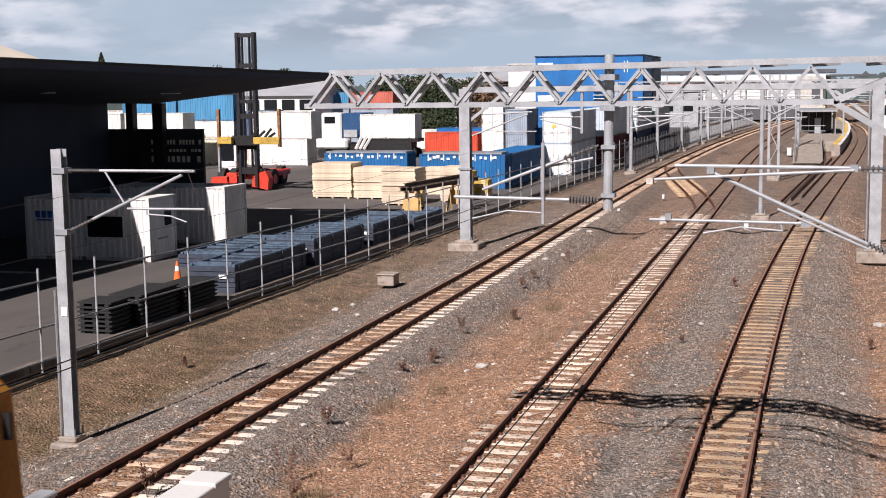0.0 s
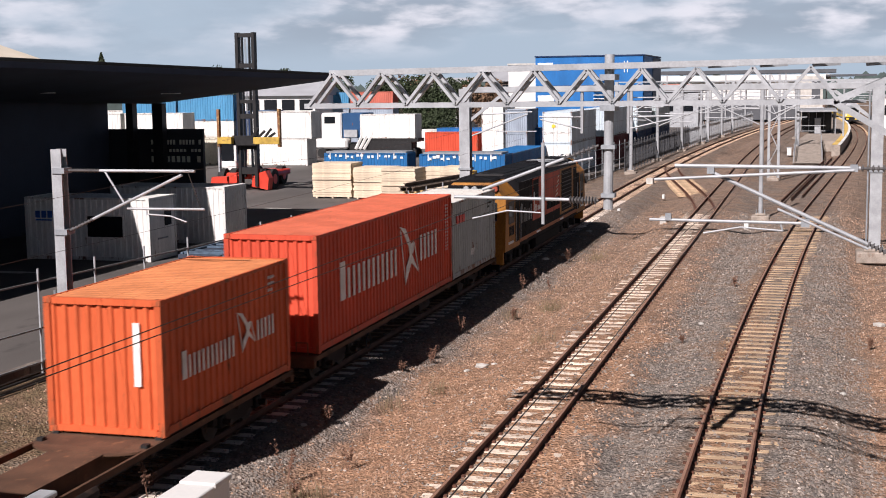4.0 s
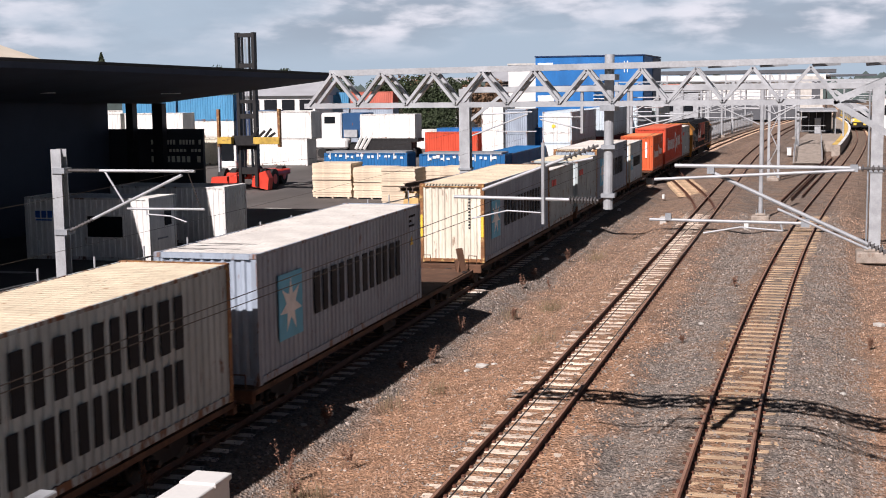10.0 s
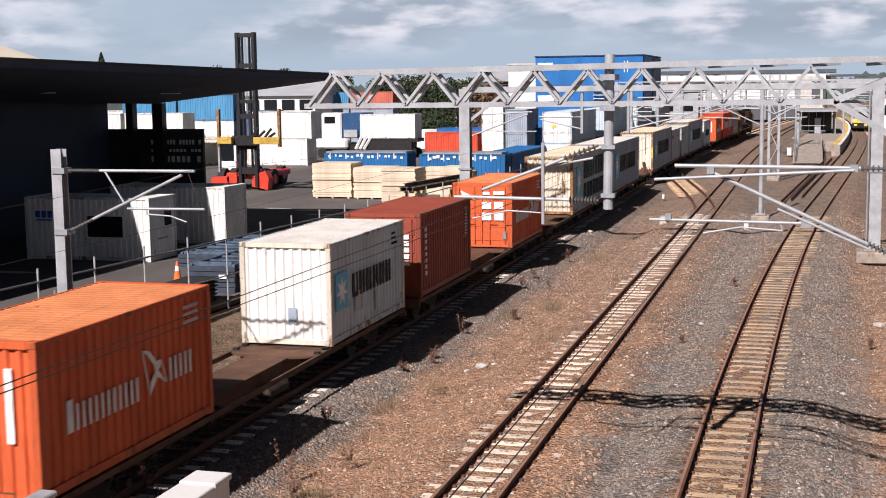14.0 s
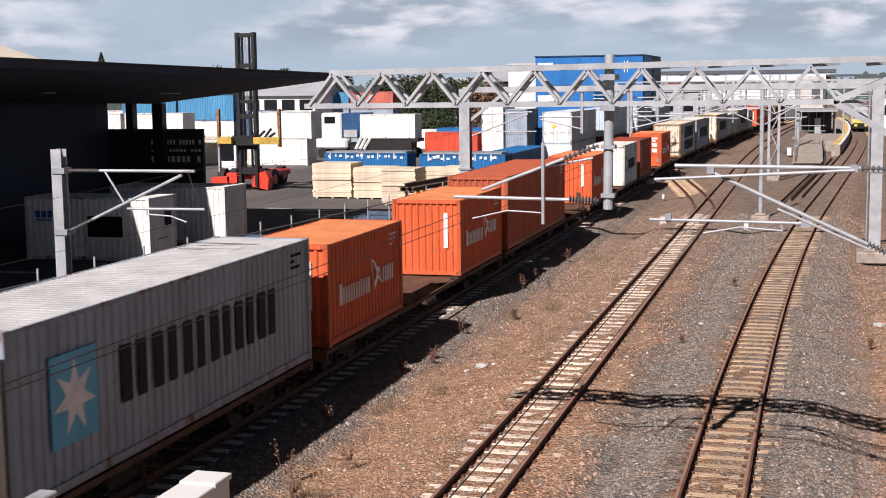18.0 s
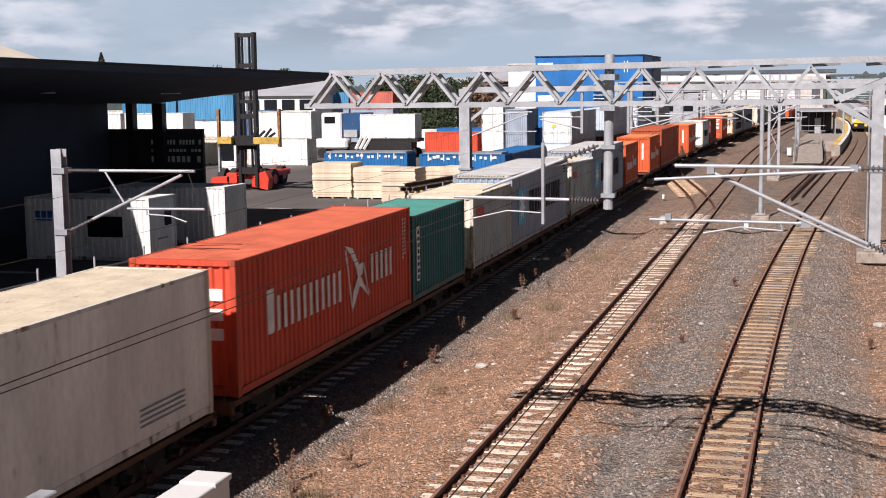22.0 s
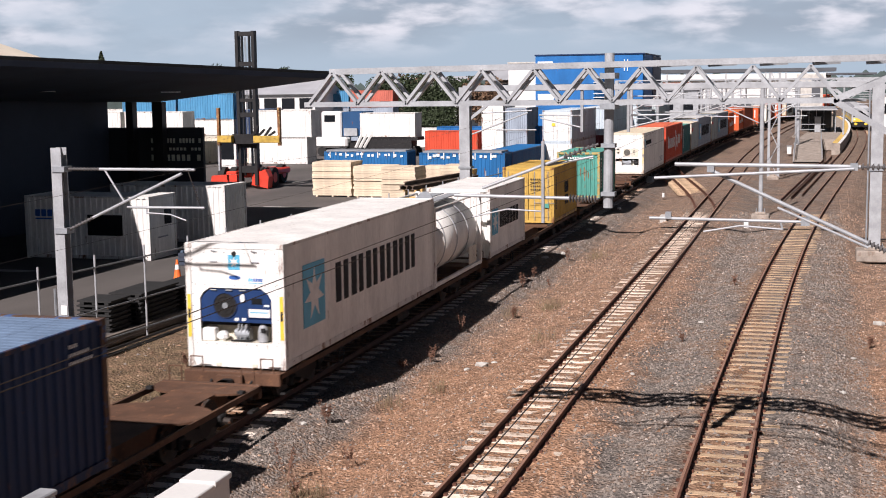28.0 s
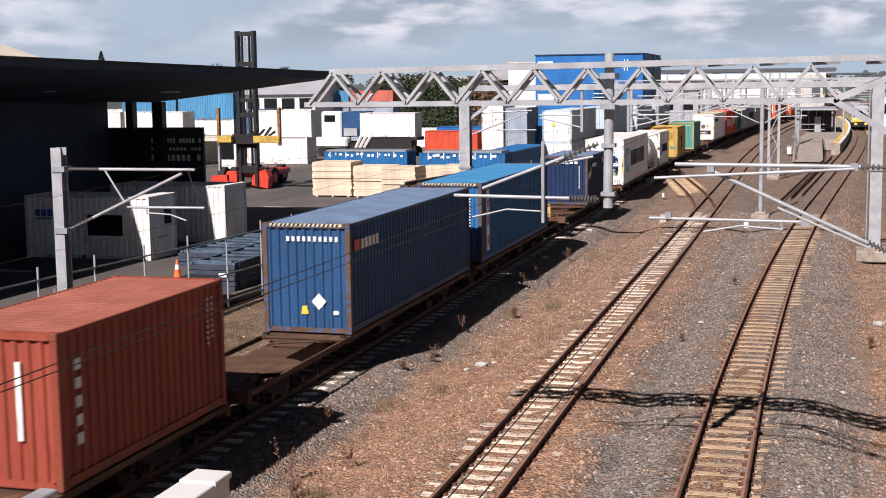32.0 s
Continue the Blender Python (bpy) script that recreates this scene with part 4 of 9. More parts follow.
        for s in (-1, 1):
            relief("corner_gusset", M_WHITE, c, [(s * 0.895, 1.865), (s * 0.895, 1.60), (s * 0.815, 1.735), (s * 0.64, 1.865)], y - 0.024, y + 0.02)
            slab("yellow_strip", M_SIGNYEL, c, 0.085, 0.02, 1.0, s * 1.15, -hl + 0.0, 0.70, label="yellow warning strip")
            slab("strip_mark", M_MARKBLACK, c, 0.05, 0.02, 0.22, s * 1.15, -hl - 0.003, 1.14)
        fan = relief("fan_well", M_DARK, fa, arc(-0.27, 1.45, 0.29, 0.29), y + 0.005, y + 0.022, "dark round condenser fan")
        for k in range(3):
            r, bm = 0.29 - 0.085 * k, fresh()
            ring = arc(-0.27, 1.45, r, r)
            for (xa, za), (xb, zb) in zip(ring, ring[1:] + ring[:1]):
                tube(bm, (xa, y - 0.004, za), (xb, y - 0.004, zb), 0.007, 5)
            part("guard_ring", bm, M_DARK if k else M_FASCIA, fan)
        for k in range(4):
            a = math.pi * k / 4
            rod("guard_spoke", M_DARK, fan, (-0.27 - 0.28 * math.cos(a), y - 0.006, 1.45 - 0.28 * math.sin(a)), (-0.27 + 0.28 * math.cos(a), y - 0.006, 1.45 + 0.28 * math.sin(a)), 0.005)
        relief("fan_hub", M_GALVDULL, fan, arc(-0.27, 1.45, 0.07, 0.07, n=14), y - 0.016, y + 0.004)
        p = relief("control_panel", M_FASCIA, fa, [(0.28, 1.18), (0.86, 1.18), (0.86, 1.57), (0.79, 1.70), (0.66, 1.80), (0.28, 1.80)], y - 0.015, y + 0.02, "raised navy control panel")
        box_part("display", M_GLASS, p, 0.40, 0.66, y - 0.021, y - 0.016, 1.50, 1.64)
        box_part("label_plate", M_MARKWHITE, p, 0.32, 0.85, y - 0.022, y - 0.016, 1.20, 1.39, label="white label plate")
        box_part("label_line", M_MARKCYAN, p, 0.36, 0.80, y - 0.025, y - 0.0225, 1.30, 1.325)
        box_part("label_small", M_MARKWHITE, p, 0.71, 0.83, y - 0.021, y - 0.016, 1.45, 1.50)
        relief("white_cap", M_MARKWHITE, fa, arc(0.17, 1.63, 0.06, 0.10, n=16), y - 0.01, y + 0.02, "rounded white cap")
        for x in (0.0, 0.18):
            box_part("sticker", M_MARKWHITE, fa, x - 0.05, x + 0.05, y + 0.012, y + 0.019, 1.10, 1.17)
        for x in (-0.55, -0.17, 0.17):
            rod("fascia_handle", M_GALV, fa, (x - 0.08, y - 0.01, 1.81), (x + 0.08, y - 0.01, 1.81), 0.014)
        # marks over the fascia
        sq = box_part("logo_square", M_MARKCYAN, c, -0.15, 0.14, f - 0.008, f + 0.005, 2.29, 2.63, label="blue-green logo square")
        relief("logo_star", M_MARKWHITE, sq, star(-0.005, 2.46, 0.13), f - 0.012, f - 0.008)
        ov = relief("logo_oval", M_MARKWHITE, c, arc(0.0, 2.11, 0.165, 0.065), f - 0.005, f + 0.005, "blue oval maker's mark")
        relief("oval_fill", M_MARKBLUE, ov, arc(0.0, 2.11, 0.145, 0.05), f - 0.009, f - 0.005)
        for k in range(6):
            box_part("letter_block", M_MARKBLUE if k > 1 else M_MARKCYAN, c, 0.34 + k * 0.06, 0.385 + k * 0.06, f - 0.004, f + 0.004, 2.03, 2.10)
        box_part("letter_line", M_MARKCYAN, c, 0.34, 0.70, f - 0.004, f + 0.004, 1.985, 2.0)
        relief("vent_cap", M_DARK, c, arc(0.0, h - 0.24, 0.055, 0.06, n=12), f - 0.02, f + 0.01, "small dark cap")
    else:
        slab("control_box", M_WHITE, c, 0.42, 0.26, 0.25, -0.58, y + 0.14, low, 0.015, "white control box")
        me = shared("drive_motor", lambda bm: (tube(bm, (-0.26, 0, 0), (0.20, 0, 0), 0.125, 16), tube(bm, (-0.33, 0, 0), (-0.26, 0, 0), 0.15, 16), tube(bm, (0.20, 0, 0), (0.26, 0, 0), 0.15, 16), box(bm, -0.10, 0.12, -0.15, 0.05, -0.08, 0.06), box(bm, -0.26, 0.22, -0.1, 0.1, -0.17, -0.11), box(bm, 0.02, 0.2, -0.06, 0.06, 0.10, 0.19)))
        part("drive_motor", None, M_GALVDULL, c, "grey finned drive motor", Matrix.Translation((0.04, y + 0.16, low + 0.175)), me)
        me = shared("compressor_dark", lambda bm: (tube(bm, (-0.14, 0, 0), (0.14, 0, 0), 0.14, 14), tube(bm, (-0.06, -0.05, 0.05), (-0.12, -0.08, 0.24), 0.06, 10), tube(bm, (0.07, -0.05, 0.05), (0.14, -0.08, 0.22), 0.06, 10), tube(bm, (0.0, -0.1, -0.05), (0.0, -0.19, -0.05), 0.08, 12)))
        part("compressor", None, M_DARK, c, "dark compressor", Matrix.Translation((0.64, y + 0.17, low + 0.16)), me)
        for a, b, m in (((-0.60, 0.38), (-0.36, 0.30), M_RUSTPOST), ((-0.42, 0.27), (-0.38, 0.42), M_RUSTPOST), ((0.25, 0.38), (0.60, 0.33), M_GALV), ((0.40, 0.05), (0.46, 0.38), M_GALV), ((-0.36, 0.05), (-0.30, 0.40), M_GALV)):
            rod("pipe", m, c, (a[0], y + 0.10, low + a[1]), (b[0], y + 0.08, low + b[1]), 0.018)
        # round fresh-air cover with two lens-shaped openings
        vc = relief("vent_cover", M_CREAM, c, arc(-0.63, 1.62, 0.185, 0.185), f - 0.02, f, "round fresh-air cover")
        for z, a in ((1.735, 0), (1.505, 180)):
            relief("vent_hole", M_DARK, vc, arc(-0.63, z, 0.095, 0.045, n=16), f - 0.024, f - 0.02, "dark vent opening")
        relief("vent_lug", M_GALV, vc, arc(-0.56, 1.87, 0.12, 0.025, n=14), f - 0.03, f - 0.001)
        box_part("fan_frame", M_CREAM, c, -0.24, 0.25, f - 0.035, f, 1.27, 1.79, 0.012, "square pale fan frame")
        fan = relief("fan_grille", M_FANGREY, c, arc(0.02, 1.53, 0.225, 0.225, n=28), f - 0.045, f - 0.034, "round grey fan grille")
        for k in range(9):
            x = -0.176 + k * 0.044
            r = math.sqrt(0.22 ** 2 - x * x)
            box_part("fan_bar", M_DARK, fan, 0.02 - r, 0.02 + r, f - 0.048, f - 0.044, 1.53 + x - 0.004, 1.53 + x + 0.004)
        ap = box_part("access_panel", M_CREAM, c, 0.32, 0.78, f - 0.012, f, 1.24, 1.78, 0.005)
        slab("display", M_DARK, ap, 0.10, 0.02, 0.07, 0.51, f - 0.014, 1.61)
        for k in range(4):
            box_part("display_mark", M_MARKBLACK, ap, 0.43 + k * 0.045, 0.46 + k * 0.045, f - 0.016, f - 0.011, 1.49, 1.55 + 0.02 * (k % 2))
        box_part("display_mark", M_MARKBLACK, ap, 0.48, 0.56, f - 0.016, f - 0.011, 1.38, 1.40)
        rod("panel_handle", M_GALV, ap, (0.45, f - 0.02, 1.83), (0.62, f - 0.02, 1.84), 0.015)
        for s in (-1, 1):
            slab("yellow_strip", M_SIGNYEL, c, 0.05, 0.02, 1.0, s * 1.15, -hl + 0.0, 0.75, label="faded yellow warning strip")
            slab("strip_mark", M_MARKBLACK, c, 0.05, 0.02, 0.20, s * 1.15, -hl - 0.003, 1.22)


# ---------------------------------------------------------------- wagons
DECK = 0.893


def wheel_mesh(bm):
    tube(bm, (-0.065, 0, 0), (0.065, 0, 0), 0.42, 22)
    tube(bm, (-0.08, 0, 0), (0.08, 0, 0), 0.30, 16)
    tube(bm, (-0.55, 0, 0), (0.55, 0, 0), 0.07, 8)


def ring_mesh(bm, r, t, n=16, m=6):
    """A round ring in the plane across x, with a bar through it."""
    rows = []
    for k in range(n):
        a = 2 * math.pi * k / n
        rows.append([bm.verts.new((t * math.sin(b), (r + t * math.cos(b)) * math.cos(a), (r + t * math.cos(b)) * math.sin(a))) for b in (2 * math.pi * j / m for j in range(m))])
    for k in range(n):
        p, q = rows[k], rows[(k + 1) % n]
        for j in range(m):
            bm.faces.new((p[j], p[(j + 1) % m], q[(j + 1) % m], q[j]))
    tube(bm, (0, -r, 0), (0, r, 0), t * 0.8, 6)


def bogie(w, y, spread=0.9, r=0.42):
    b = thing("bogie", "", "", at=Matrix.Translation((0, y, 0)))
    b.parent = w
    for s in (-1, 1):
        bm = fresh()
        prism(bm, [(-1.25, 0.38), (-0.55, 0.36), (-0.35, 0.24), (0.35, 0.24), (0.55, 0.36), (1.25, 0.38), (1.2, 0.56), (0.5, 0.60), (0.3, 0.68), (-0.3, 0.68), (-0.5, 0.60), (-1.2, 0.56)], 0, s * 0.80 - 0.06, s * 0.80 + 0.06)
        part("side_frame", bm, M_GRIMESHADE, b)
        for d in (-spread, spread):
            me = shared("wheel", wheel_mesh)
            part("wheel", None, M_WHEEL, b, "", Matrix.Translation((s * 0.57, d, r)), me)
            me = shared("axle_box", lambda bm: box(bm, -0.09, 0.09, -0.14, 0.14, -0.12, 0.12, 0.03))
            part("axle_box", None, M_DARK, b, "", Matrix.Translation((s * 0.86, d, r)), me)
    slab("bolster", M_WAGON, b, 1.7, 0.35, 0.2, 0, 0, 0.45)
    return b


def wagon_base(length, decked):
    """A container flat: plated ends and crossings, a central spine, thin side sills, bogies and couplers."""
    w = thing("flat_wagon", "rust-brown steel container flat wagon on two bogies" if not decked else "rust-brown flat wagon with a plated deck", "railway wagon", "wagons of the freight train")
    hl = length / 2
    top = DECK - 0.03
    bm = fresh()
    prism(bm, [(-hl + 0.15, top - 0.02), (-hl + 0.15, top - 0.30), (-hl + 3.6, top - 0.32), (-hl + 4.6, top - 0.50), (hl - 4.6, top - 0.50), (hl - 3.6, top - 0.32), (hl - 0.15, top - 0.30), (hl - 0.15, top - 0.02)], 0, -0.54, 0.54)
    part("spine", bm, M_WAGON, w, "broad rusty centre sill")
    for s in (-1, 1):
        bm = fresh()
        prism(bm, [(-hl + 0.05, top - 0.01), (-hl + 0.05, top - 0.13), (hl - 0.05, top - 0.13), (hl - 0.05, top - 0.01)], 0, s * 1.16 - 0.03, s * 1.16 + 0.03)
        part("side_sill", bm, M_WAGON, w, "thin rusty side rail")
        slab("end_beam", M_WAGON, w, 2.38, 0.16, 0.30, 0, s * (hl - 0.08), top - 0.29, 0.02)
        slab("coupler", M_DARK, w, 0.28, 0.8, 0.26, 0, s * (hl + 0.30), 0.50, 0.03)
        slab("draft_pocket", M_WAGON, w, 0.6, 0.3, 0.36, 0, s * (hl + 0.02), 0.46)
        for sx in (-1, 1):
            rod("brake_hose", M_RUBBER, w, (sx * 0.5, s * hl, 0.68), (sx * 0.42, s * (hl + 0.42), 0.40), 0.028)
            bm = fresh()
            tube(bm, (sx * 1.02, s * (hl - 0.02), top - 0.05), (sx * 1.02, s * (hl - 0.02), top + 0.34), 0.016, 6)
            tube(bm, (sx * 1.02, s * (hl - 0.02), top + 0.34), (sx * 0.72, s * (hl - 0.02), top + 0.34), 0.016, 6)
            tube(bm, (sx * 0.72, s * (hl - 0.02), top + 0.34), (sx * 0.72, s * (hl - 0.02), top - 0.05), 0.016, 6)
            part("grab_hoop", bm, M_WAGON, w, "bent steel grab hoop")
            slab("step", M_DARK, w, 0.12, 0.4, 0.05, sx * 1.16, s * (hl - 0.4), 0.36)
        bogie(w, s * (hl - 2.35))
        disc_me = shared("hand_wheel", lambda bm: ring_mesh(bm, 0.2, 0.018))
        part("brake_wheel", None, M_DARK, w, "", Matrix.Translation((s * 1.22, -s * (hl - 3.9), 0.52)), disc_me)
    slots = max(2, round((length - 0.4) / 6.1))
    step = (length - 1.1) / slots
    plates = [(-hl + 0.32, 0.30), (-hl + 2.75, 0.40)] + [(-hl + 0.55 + k * step, 0.48) for k in range(1, slots)] + [(hl - 2.75, 0.40), (hl - 0.32, 0.30)]
    curve = [(1.12, 0.0), (1.09, 0.06), (1.00, 0.16), (0.86, 0.26), (0.70, 0.33), (0.55, 0.36)]
    for k, (y, d) in enumerate(plates):
        slab("cross_plate", M_WAGON, w, 2.26, 2 * d, 0.05, 0, y, top - 0.06, label="rusty plate across the frame")
        slab("cross_web", M_GRIMESHADE, w, 2.16, 0.12, 0.20, 0, y, top - 0.27)
        for ya, way in ((y + d, 1), (y - d, -1)):
            if abs(ya) < hl - 0.1:
                g = fresh()
                prism(g, [(w_, ya + way * d_) for w_, d_ in curve] + [(-w_, ya + way * d_) for w_, d_ in reversed(curve)], 2, top - 0.055, top - 0.012)
                part("gusset_plate", g, M_WAGON, w, "rusty plate narrowing in a curve")
    for k in range(slots + 1):
        y = -hl + 0.55 + k * step
        for s in (-1, 1):
            for d in (-0.28, 0.28):
                if abs(y + d) < hl - 0.3:
                    slab("twist_lock", M_DARK, w, 0.13, 0.15, 0.06, s * 1.08, y + d, top - 0.01)
    if decked:
        slab("deck_plate", M_WAGON, w, 2.22, length - 0.5, 0.03, 0, 0, top - 0.012, label="brown steel deck plate")
    rod("brake_pipe", M_DARK, w, (0.7, -hl + 1, 0.46), (0.7, hl - 1, 0.46), 0.03)
    me = shared("air_tank", lambda bm: tube(bm, (0, -0.55, 0), (0, 0.55, 0), 0.17, 12))
    part("air_tank", None, M_GRIMESHADE, w, "", Matrix.Translation((0.75, 0.8, 0.42)), me)
    return w


# offsets (front end, rear end) of each wagon behind the train's datum
WAGONS = [(-2.5, -21.4), (-22.7, -41.7), (-42.9, -61.6), (-62.7, -81.5), (-82.6, -101.6), (-102.4, -121.2), (-122.2, -141.2), (-142.5, -162.0),
          (-163.0, -182.1), (-182.9, -201.8), (-202.7, -221.4), (-222.2, -240.9), (-241.8, -260.7), (-261.4, -280.2), (-281.3, -300.1),
          (-301.0, -320.0), (-320.9, -339.6), (-340.6, -359.4), (-361.2, -376.9), (-377.7, -396.5), (-397.4, -416.2)]
MOVERS = []          # (thing, offset of its middle, half of its wheelbase, height)


def rolling(ob, middle, half, z=0.0):
    MOVERS.append((ob, middle, half, z))


def build_wagons():
    made = {}
    for i, (a, b) in enumerate(WAGONS):
        L = round(a - b, 1)
        key = (L, i == 4)
        if key in made:
            w = copy_thing(made[key], Matrix.Identity(4))
        else:
            w = made[key] = wagon_base(L, key[1])
        rolling(w, (a + b) / 2, L / 2 - 2.35)
        if i in (4, 8):
            bm = fresh()
            bar(bm, (1.0, L / 2 - 0.62, 0.84), (0.78, L / 2 - 0.40, 1.66), 0.24, 0.07)
            bar(bm, (0.75, L / 2 - 0.55, 0.84), (0.66, L / 2 - 0.40, 1.25), 0.12, 0.05)
            bar(bm, (0.86, L / 2 - 0.9, 0.86), (0.82, L / 2 - 0.45, 1.35), 0.06, 0.06)
            part("leaning_stake", bm, M_WAGON, w, "bent rusty stake")
        if i == 17:
            bm = fresh()
            box(bm, 0.2, 0.44, -L / 2 + 0.1, -L / 2 + 0.16, 0.85, 1.35)
            tube(bm, (0.24, -L / 2 + 0.13, 1.34), (0.24, -L / 2 + 0.13, 1.46), 0.02); tube(bm, (0.40, -L / 2 + 0.13, 1.34), (0.40, -L / 2 + 0.13, 1.46), 0.02); tube(bm, (0.24, -L / 2 + 0.13, 1.46), (0.40, -L / 2 + 0.13, 1.46), 0.02)
            part("tail_lamp", bm, M_TRESTLE, w, "yellow tail marker box")


build_wagons()

def plate(c, name, m, pts, label="", proud=0.006):
    bm = fresh()
    side_mark(bm, pts, proud)
    part(name, bm, m, c, label)


def liner_marks(c, L, h, second=False, small=False):
    """A pale blue square with a white star, and a dark wordmark of plain blocks."""
    if L > 7:
        y0, s, zc = -L / 2 + 1.15, 1.5, 0.52 * h
        if small:
            y0, s, zc = -L / 2 + 0.5, 0.55, 0.74 * h
        plate(c, "logo_square", M_MARKCYAN, rect(y0, y0 + s * 0.93, zc - s / 2, zc + s / 2), "pale blue logo square")
        plate(c, "logo_star", M_MARKWHITE, star(y0 + s * 0.465, zc, 0.43 * s), "white seven-pointed star", 0.012)
        if small:
            mass(c, M_MARKBLACK, y0 + s + 0.15, zc - 0.13, 2.9, 0.30, 9, "dark wordmark block")
        else:
            mass(c, M_MARKBLACK, y0 + s + 0.70, zc + (0.05 if second else -0.48), 7.0, 1.0, 6, "dark wordmark block")
        if second:
            mass(c, M_MARKBLACK, y0 + s + 0.70, zc - 1.02, 6.9, 0.84, 7, "dark wordmark block")
    else:
        y0, s, zc = -L / 2 + 0.35, 0.95, 0.50 * h
        plate(c, "logo_square", M_MARKCYAN, rect(y0, y0 + s * 0.93, zc - s / 2, zc + s / 2), "pale blue logo square")
        plate(c, "logo_star", M_MARKWHITE, star(y0 + s * 0.465, zc, 0.4), "white seven-pointed star", 0.012)
        mass(c, M_MARKBLACK, y0 + s + 0.3, zc - 0.30, 3.3, 0.62, 6, "dark wordmark block")


def bird_marks(c, L, h):
    """White wordmark blocks, with a plain white swooping shape between them."""
    k = max(L / 12.192, 0.62)
    blocks(c, M_MARKWHITE, -L * 0.37, 0.36 * h, L * 0.05, 0.34 * h * k, 1, "white wordmark block", 0.6)
    blocks(c, M_MARKWHITE, -L * 0.325, 0.36 * h, L * 0.355, 0.27 * h * k, 11, "white wordmark block", 0.40)
    blocks(c, M_MARKWHITE, L * 0.205, 0.40 * h, L * 0.165, 0.27 * h * k, 5, "white wordmark block", 0.42)
    cy, cz, r = L * 0.115, 0.53 * h, L * 0.074
    at = lambda u, v: (cy + (u - 0.5) * 2.1 * r, cz + (v - 0.5) * 2.0 * r)
    plate(c, "logo_shape", M_MARKWHITE, [at(*p) for p in ((0, 0.985), (0.30, 0.92), (0.57, 0.64), (0.73, 0.665), (0.71, 0.51), (0.62, 0.46), (0.97, 0.12), (0.59, 0.33), (0.26, 0), (0.32, 0.285), (0.51, 0.46), (0.46, 0.605), (0.22, 0.85))], "white swooping logo shape")
    for p, q in (((0.03, 0.92), (0.25, 0.06)), ((0.74, 0.64), (0.95, 0.15))):
        plate(c, "logo_line", M_MARKWHITE, [at(*p), at(p[0] + 0.035, p[1]), at(q[0] + 0.025, q[1]), at(*q)], "thin white logo line")


def red_marks(c, L, h):
    blocks(c, M_MARKRED, -L / 2 + 0.55, 0.70 * h, 1.15, 0.28, 3, "small red wordmark block", 0.75)


def upright_marks(c, L, h, m, board=None, n=8):
    """A wordmark that runs down the side."""
    if board:
        plate(c, "name_board", board, rect(-L / 2 + 0.42, -L / 2 + 0.72, 0.22 * h, 0.86 * h), "pale upright board", 0.004)
    p = 0.60 * h / n
    me = shared(("upright_block", n, h), lambda bm: box(bm, -0.012, 0.010, 0, 0.17, 0, p * 0.6))
    for k in range(n):
        part("wordmark_block", None, m, c, "", Matrix.Translation((W2, -L / 2 + 0.485, 0.23 * h + p * (k + 0.2))), me)


def seams(c, L, h, seed, m):
    """Repair patches on the side, a little proud, in another shade."""
    rng = random.Random(seed)
    for k in range(3):
        y, z, a, b = rng.uniform(-L / 2 + 0.6, L / 2 - 1.0), rng.uniform(0.3, h * 0.6), rng.uniform(0.25, 0.6), rng.uniform(0.3, 0.8)
        plate(c, "repair_patch", m, rect(y, y + a, z, z + b), "welded repair patch", 0.003)


HC, STD = 2.896, 2.591


def load(offset_front, L, h, c):
    rolling(c, offset_front - L / 2, L / 2 - 0.6, DECK)
    return c


